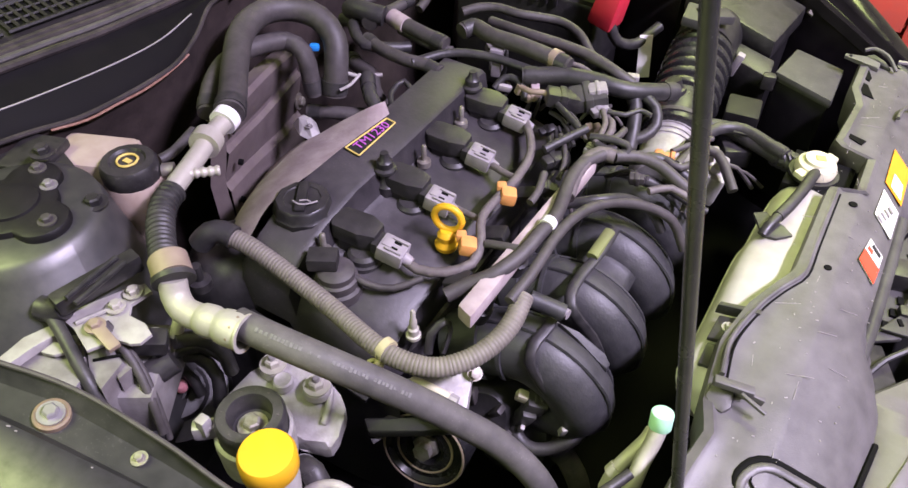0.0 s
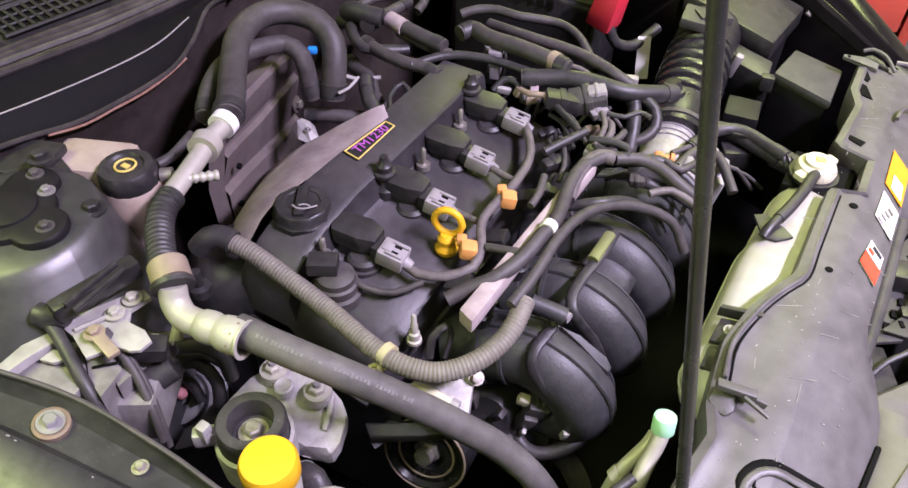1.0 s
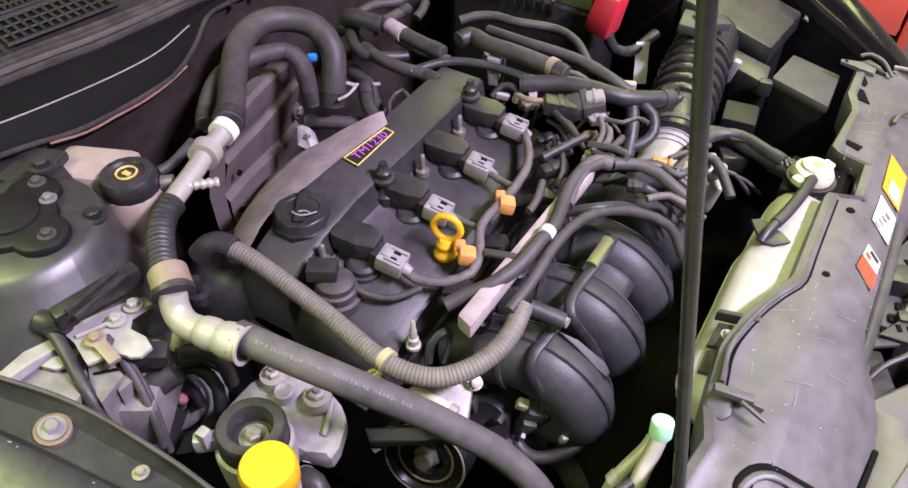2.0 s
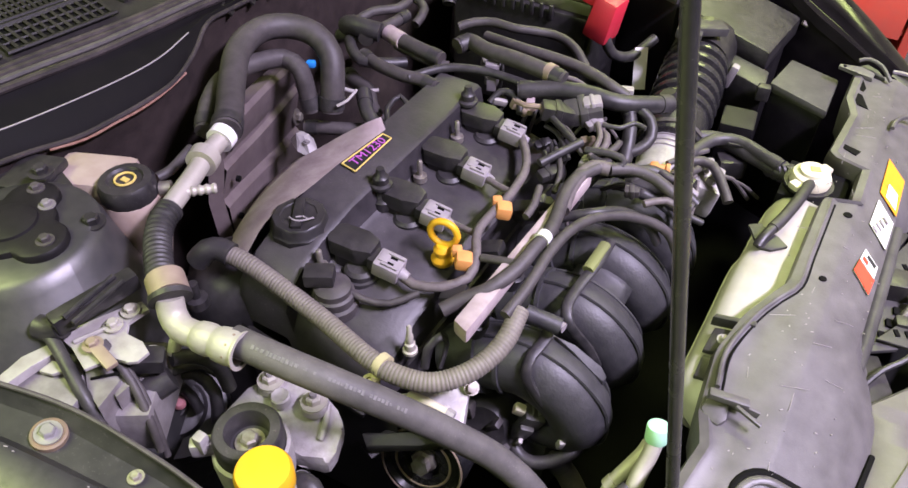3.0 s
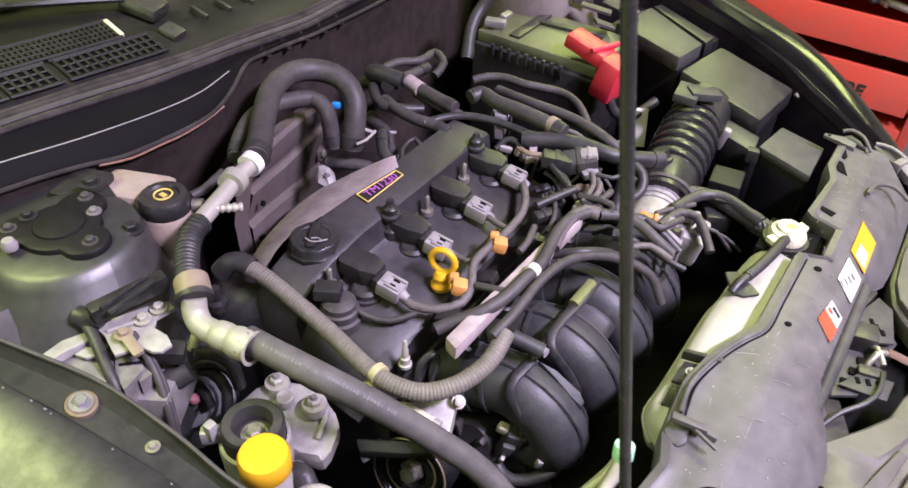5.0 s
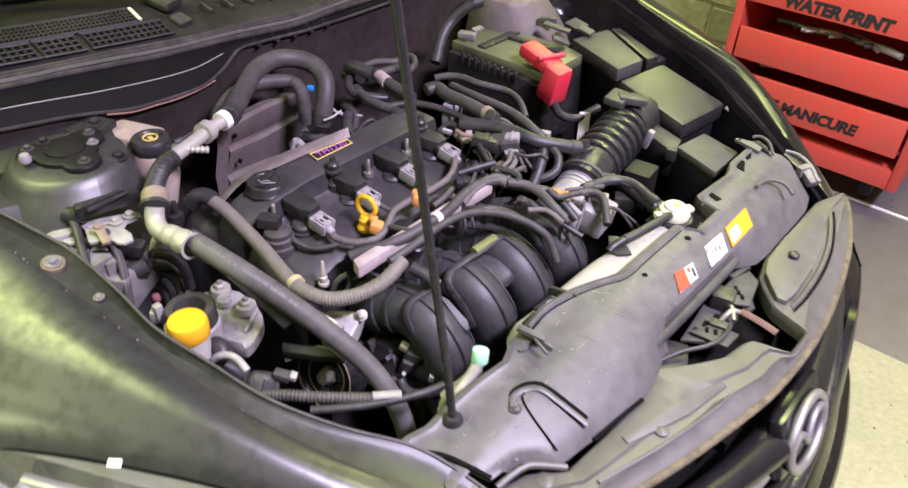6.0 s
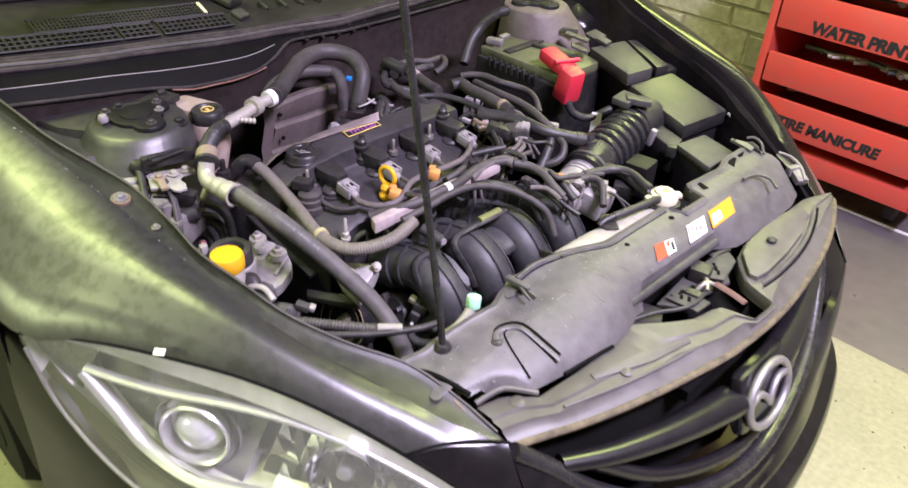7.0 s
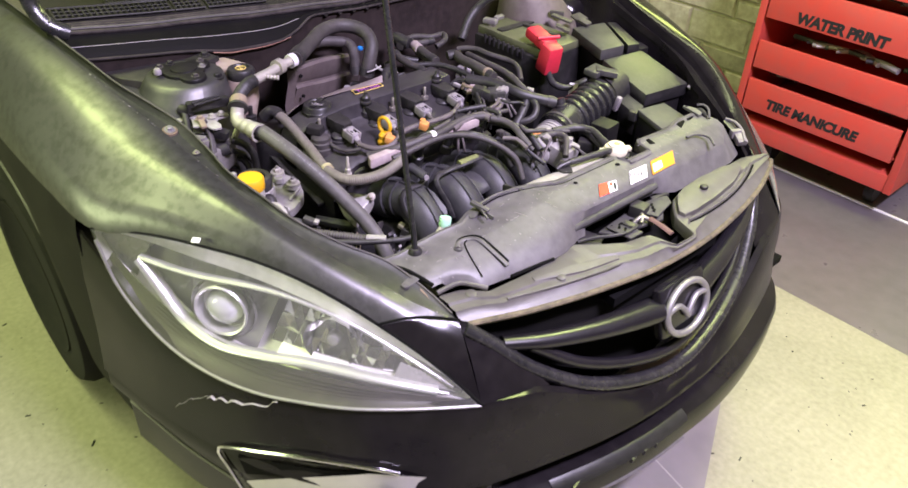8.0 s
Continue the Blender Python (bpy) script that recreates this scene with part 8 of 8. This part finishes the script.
part("centre_bolt", lathe(bmesh.new(), c, [(0.016, 0), (0.016, 0.006), (0.011, 0.008), (0.011, 0.018), (0, 0.018)], axis=(0.15, -1, 0.35), n=6), "steel", pulley)
part("belt", tube(bmesh.new(), [(-0.338, 0.325, 0.680), (-0.319, 0.373, 0.680), (-0.292, 0.389, 0.670), (-0.271, 0.400, 0.630), (-0.260, 0.399, 0.580)], 0.010, n=8, flat=0.35), "rubber", pulley)
solo("cross_beam", slab(bmesh.new(), [(-0.350, 0.334, 0.700), (-0.291, 0.368, 0.702), (-0.262, 0.384, 0.700), (-0.256, 0.376, 0.696), (-0.284, 0.356, 0.698), (-0.335, 0.322, 0.698)], 0.012, 0.003), "flange", "dull painted beam above the belt pulley", "beam")
solo("timing_bracket", slab(bmesh.new(), [(-0.323, 0.370, 0.755), (-0.296, 0.385, 0.755), (-0.262, 0.426, 0.760), (-0.254, 0.406, 0.750), (-0.235, 0.359, 0.740), (-0.285, 0.361, 0.745)], 0.03, 0.006), "alu", "rough alloy bracket below the conduit", "bracket")
for q in [(-0.263, 0.373, 0.755), (-0.253, 0.411, 0.762)]:
    solo("bracket_bolt", lathe(lathe(bmesh.new(), q, [(0.0085, 0), (0.0085, 0.002), (0, 0.002)], axis=(0.5, -0.5, 0.8), n=16), q, [(0.0058, 0.0015), (0.0058, 0.008), (0, 0.009)], axis=(0.5, -0.5, 0.8), n=6), "steel", "zinc plated bolt in the alloy bracket", "bolt", "bolts of the alloy bracket")
spout = thing("outlet_pipe", (-0.28, 0.366, 0.76), "short cream coated pipe with a nut below the conduit", "pipe")
part("pipe", tube(bmesh.new(), [(-0.304, 0.368, 0.762), (-0.290, 0.366, 0.768), (-0.268, 0.367, 0.767), (-0.258, 0.367, 0.765)], 0.0055, n=12), "cream", spout)
part("nut", lathe(bmesh.new(), (-0.259, 0.367, 0.765), [(0.0075, 0), (0.0075, 0.009), (0.004, 0.010), (0, 0.010)], axis=(1, 0.02, -0.2), n=6), "pale", spout)
solo("valve_screw", lathe(lathe(bmesh.new(), (-0.328, 0.406, 0.782), [(0.0085, 0), (0.0085, 0.004), (0.0062, 0.005), (0.0062, 0.014), (0.0042, 0.016), (0, 0.016)], n=16), (-0.328, 0.406, 0.797), [(0.0042, 0), (0.0042, 0.012), (0.0030, 0.014), (0.0030, 0.026), (0.0016, 0.028), (0, 0.028)], n=12), "pipe", "pale slender screw standing on the cylinder head", "screw")
solo("lifting_eye", tube(bmesh.new(), [(-0.307, 0.402, 0.770), (-0.310, 0.414, 0.790), (-0.302, 0.429, 0.800), (-0.295, 0.429, 0.790), (-0.293, 0.411, 0.770)], 0.005, n=8, flat=0.6), "black", "black steel lifting eye on the cylinder head", "bracket")
plug = thing("sensor_plug", (-0.205, 0.462, 0.67), "dark grey sensor plug with pale tabs below the first runner", "plug")
part("body", box(box(bmesh.new(), (-0.200, 0.465, 0.678), (0.026, 0.022, 0.026), (10, 20, 30), 0.003), (-0.206, 0.456, 0.660), (0.018, 0.018, 0.03), (10, 20, 30), 0.003), "lid", plug)
for k in range(3):
    part("rib", box(bmesh.new(), (-0.205 + 0.006 * k, 0.462 + 0.004 * k, 0.692), (0.0025, 0.018, 0.004), (10, 20, 30), 0.001), "lid", plug)
part("tab", box(bmesh.new(), (-0.214, 0.459, 0.690), (0.014, 0.012, 0.014), (10, 20, 20), 0.003), "cream", plug, "cream tab")
part("low_tab", box(bmesh.new(), (-0.205, 0.447, 0.645), (0.006, 0.008, 0.012), (10, 20, 20), 0.002), "pale", plug)
hose("wire", [(-0.216, 0.462, 0.650), (-0.215, 0.451, 0.632), (-0.202, 0.444, 0.622), (-0.184, 0.444, 0.620), (-0.164, 0.457, 0.622), (-0.148, 0.474, 0.630), (-0.144, 0.486, 0.628)], 0.0085, "rubber", "black loom curled under the manifold", "wire")
solo("loom_clip", box(bmesh.new(), (-0.159, 0.461, 0.660), (0.008, 0.010, 0.016), (10, 10, 40), 0.002), "pale", "pale clip on the curled loom", "clip")
hose("drain_hose", [(-0.168, 0.470, 0.610), (-0.148, 0.472, 0.585), (-0.129, 0.472, 0.550), (-0.118, 0.474, 0.50)], 0.014, "hose", "grey hose going down below the manifold", "hose")
hose("lower_loom", [(-0.279, 0.422, 0.620), (-0.251, 0.439, 0.600), (-0.215, 0.449, 0.580), (-0.196, 0.453, 0.550)], 0.012, "rubber", "black loom low in the bay", "wire")
solo("alternator", lathe(bmesh.new(), (-0.261, 0.479, 0.620), [(0, 0.05), (0.03, 0.05), (0.045, 0.035), (0.05, 0.0), (0.05, -0.06)], axis=(0.2, -1, 0.6), n=28), "black", "dark alternator deep in the bay", "alternator")
for k in range(7):
    p = Vector((-0.261, 0.479, 0.620))
    a = 2 * math.pi * k / 7
    solo("alternator_fin", box(bmesh.new(), p + Vector((0.038 * math.cos(a), -0.035, 0.038 * math.sin(a) + 0.01)), (0.02, 0.014, 0.008), (0, math.degrees(-a), 0), 0.002), "hose", "cooling fin of the alternator", "fin", "fins of the alternator")

# service port with its green cap
port = thing("service_port", (-0.07, 0.44, 0.6), "pale pipe with a mint green service cap", "pipe")
part("cap", lathe(bmesh.new(), (-0.058, 0.442, 0.780), [(0.0105, -0.003), (0.0116, -0.001), (0.0116, 0.014), (0.0110, 0.0165), (0.0090, 0.0175), (0, 0.0178)], axis=(-0.12, 0.25, 1), n=24), "mint", port, "mint green cap")
part("pipe", tube(bmesh.new(), [(-0.0575, 0.440, 0.780), (-0.058, 0.428, 0.765), (-0.060, 0.412, 0.752), (-0.060, 0.398, 0.742), (-0.061, 0.392, 0.715)], 0.0085, n=16), "pipe", port)
part("second_pipe", tube(bmesh.new(), [(-0.064, 0.452, 0.752), (-0.066, 0.440, 0.748), (-0.074, 0.424, 0.736), (-0.082, 0.408, 0.722), (-0.086, 0.402, 0.69)], 0.0075, n=16), "pipe", port)
part("collar", tube(bmesh.new(), [(-0.080, 0.411, 0.724), (-0.084, 0.405, 0.716)], 0.0098, n=16), "pipe", port)
hose("front_cable", [(-0.161, 0.235, 0.775), (-0.127, 0.273, 0.775), (-0.097, 0.315, 0.775), (-0.076, 0.354, 0.775), (-0.064, 0.377, 0.780)], 0.0055, "rubber", "thin black bonnet cable", "cable")
hose("front_conduit", [(-0.228, 0.214, 0.770), (-0.198, 0.231, 0.778), (-0.177, 0.246, 0.779), (-0.148, 0.270, 0.779), (-0.117, 0.299, 0.778)], 0.0078, "hose", "dusty grey corrugated conduit behind the headlight", "conduit", ribs=0.0010, pitch=0.005)
solo("tape", tube(bmesh.new(), [(-0.118, 0.301, 0.778), (-0.093, 0.328, 0.778)], 0.0068, n=12), "pale", "white tape on the cable", "tape")
lamp_plug = thing("lamp_plug", (-0.245, 0.228, 0.77), "blue grey ribbed lamp socket behind the headlight", "lamp socket")
part("body", lathe(bmesh.new(), (-0.246, 0.226, 0.768), [(0.020, -0.02), (0.021, 0.0), (0.020, 0.010), (0.016, 0.015), (0, 0.016)], axis=(-0.35, 0.55, 0.75), n=22), "lid", lamp_plug)
for k in range(7):
    a = 2 * math.pi * k / 7
    side, up = Vector((0.9, 0.4, 0.13)).normalized(), Vector((-0.23, 0.72, -0.64)).normalized()
    part("rib", box(bmesh.new(), Vector((-0.246, 0.226, 0.768)) + (side * math.cos(a) + up * math.sin(a)) * 0.021, (0.006, 0.006, 0.018), (-36, -20, 0), 0.002), "lid", lamp_plug)
part("cable_guide", box(bmesh.new(), (-0.226, 0.244, 0.784), (0.022, 0.014, 0.012), (0, 12, 32), 0.003), "lid", lamp_plug)
part("locking_tab", box(bmesh.new(), (-0.216, 0.254, 0.782), (0.010, 0.012, 0.008), (0, 12, 32), 0.002), "pale", lamp_plug, "pale locking tab")
hose("lamp_hose", [(-0.308, 0.200, 0.790), (-0.300, 0.204, 0.799), (-0.289, 0.212, 0.801), (-0.275, 0.215, 0.800), (-0.258, 0.215, 0.792)], 0.0052, "pale", "short pale hose behind the headlight")
hose("rubber_boot", [(-0.334, 0.222, 0.775), (-0.325, 0.216, 0.795), (-0.312, 0.215, 0.798), (-0.302, 0.210, 0.785)], 0.0105, "rubber", "black rubber boot beside the yellow cap")

# ---- prop rod ----
rod = thing("prop_rod", (-0.012, 0.33, 0.79), "thin black steel prop rod standing upright", "rod")
part("rod", tube(bmesh.new(), [(-0.010, 0.331, 0.79), (-0.024, 0.331, 0.88), (-0.084, 0.331, 1.2), (-0.121, 0.331, 1.4), (-0.172, 0.331, 1.67)], 0.0052, n=14), "gloss", rod)
part("pivot", lathe(bmesh.new(), (-0.010, 0.331, 0.775), [(0.013, 0), (0.013, 0.02), (0.009, 0.026), (0, 0.026)], n=16), "black", rod)

# ---- red tool cabinet ----
cab = thing("tool_cabinet", (-0.24, 2.78, 0.0), "red steel tool cabinet with stencilled drawer fronts", "cabinet")
for x in (-0.585, 0.09):
    part("side_panel", box(bmesh.new(), (x, 2.79, 0.56), (0.03, 0.46, 0.86), bevel=0.004), "cabinet", cab)
part("back_panel", box(bmesh.new(), (-0.2475, 3.01, 0.56), (0.645, 0.02, 0.86)), "cabinet", cab)
part("base", box(bmesh.new(), (-0.2475, 2.79, 0.165), (0.645, 0.45, 0.07), bevel=0.004), "cabinet", cab)
part("top", box(bmesh.new(), (-0.2475, 2.79, 1.005), (0.70, 0.48, 0.03), bevel=0.006), "cabinet", cab)
for z0, z1 in ((0.255, 0.388), (0.436, 0.548), (0.64, 0.775), (0.82, 0.96)):
    d = part("drawer", box(bmesh.new(), (-0.2475, 2.785, z0 + 0.012), (0.635, 0.42, 0.012)), "cabinet", cab)
    part("drawer_front", box(bmesh.new(), (-0.2475, 2.558, 0.5 * (z0 + z1)), (0.625, 0.016, z1 - z0), (0, 0, 0), 0.004), "cabinet", d)
    if z0 < 0.3:
        lettering("TIRE MANICURE", (-0.27, 2.5485, 0.305), (90, 0, 0), 0.054, "ink", d, 0.14, 0.0006, 0.97, 0.0026)
    elif 0.6 < z0 < 0.7:
        lettering("WATER PRINT", (-0.262, 2.5485, 0.67), (90, 0, 0), 0.0555, "ink", d, 0.14, 0.0006, 0.96, 0.003)
for x in (-0.45, 0.0):
    for y in (2.72, 2.95):
        part("castor", lathe(bmesh.new(), (x - 0.02, y, 0.055), [(0, 0), (0.05, 0), (0.055, 0.008), (0.055, 0.03), (0.05, 0.038), (0, 0.038)], axis=(1, 0, 0), n=20), "rubber", cab)
        part("castor_fork", box(bmesh.new(), (x, y, 0.105), (0.05, 0.05, 0.06), bevel=0.006), "steel", cab)
random.seed(11)
for k in range(26):
    z = (0.56, 0.40, 0.79)[k % 3]
    x = -0.53 + 0.52 * random.random()
    ln = random.uniform(0.08, 0.2)
    hose("hand_tool", [(x, 2.60 + 0.05 * random.random(), z + 0.012), (x + ln * 0.5, 2.62 + 0.05 * random.random(), z + 0.016), (x + ln, 2.60 + 0.06 * random.random(), z + 0.012)], random.uniform(0.007, 0.013), random.choice(["steel", "black", "black", "black", "grey"]), "hand tool lying in a cabinet drawer", "tool", n=8)

# bent brackets round the far strut tower
for p, s, r in (((-0.509, 1.256, 0.900), (0.06, 0.02, 0.006), (0, 10, 20)), ((-0.488, 1.303, 0.900), (0.05, 0.03, 0.005), (15, 0, -20)), ((-0.474, 1.221, 0.890), (0.04, 0.025, 0.006), (0, 20, 40)), ((-0.453, 1.286, 0.900), (0.035, 0.02, 0.008), (10, 10, 0)), ((-0.550, 1.280, 0.900), (0.04, 0.012, 0.012), (0, 0, 35))):
    solo("metal_bracket", box(bmesh.new(), p, s, r, 0.0015), "hose", "small bent metal bracket behind the battery", "bracket", "brackets behind the battery")

# rough stone tiles on the wall behind the car
random.seed(21)
z = 0.0
while z < 1.35:
    h = random.choice((0.10, 0.13, 0.16))
    x = -2.3 + random.uniform(0, 0.2)
    while x < -0.25:
        w = random.uniform(0.16, 0.42)
        d = random.uniform(0.004, 0.022)
        g = 0.004
        low = [(x + g, 3.241, z + g), (x + w - g, 3.241, z + g), (x + w - g, 3.241, z + h - g), (x + g, 3.241, z + h - g)]
        mid = (x + w / 2, z + h / 2)
        front = [(px + (0.008 if px < mid[0] else -0.008) + random.uniform(-0.003, 0.003), 3.24 - d - random.uniform(0, 0.006), pz + (0.008 if pz < mid[1] else -0.008) + random.uniform(-0.003, 0.003)) for px, py, pz in low]
        bm = bmesh.new()
        a, b = [bm.verts.new(p) for p in low], [bm.verts.new(p) for p in front]
        bm.faces.new(b)
        for i in range(4):
            bm.faces.new((a[i], a[(i + 1) % 4], b[(i + 1) % 4], b[i]))
        part("stone_tile", bm, "stone", wall, smooth=False)
        x += w
    z += h
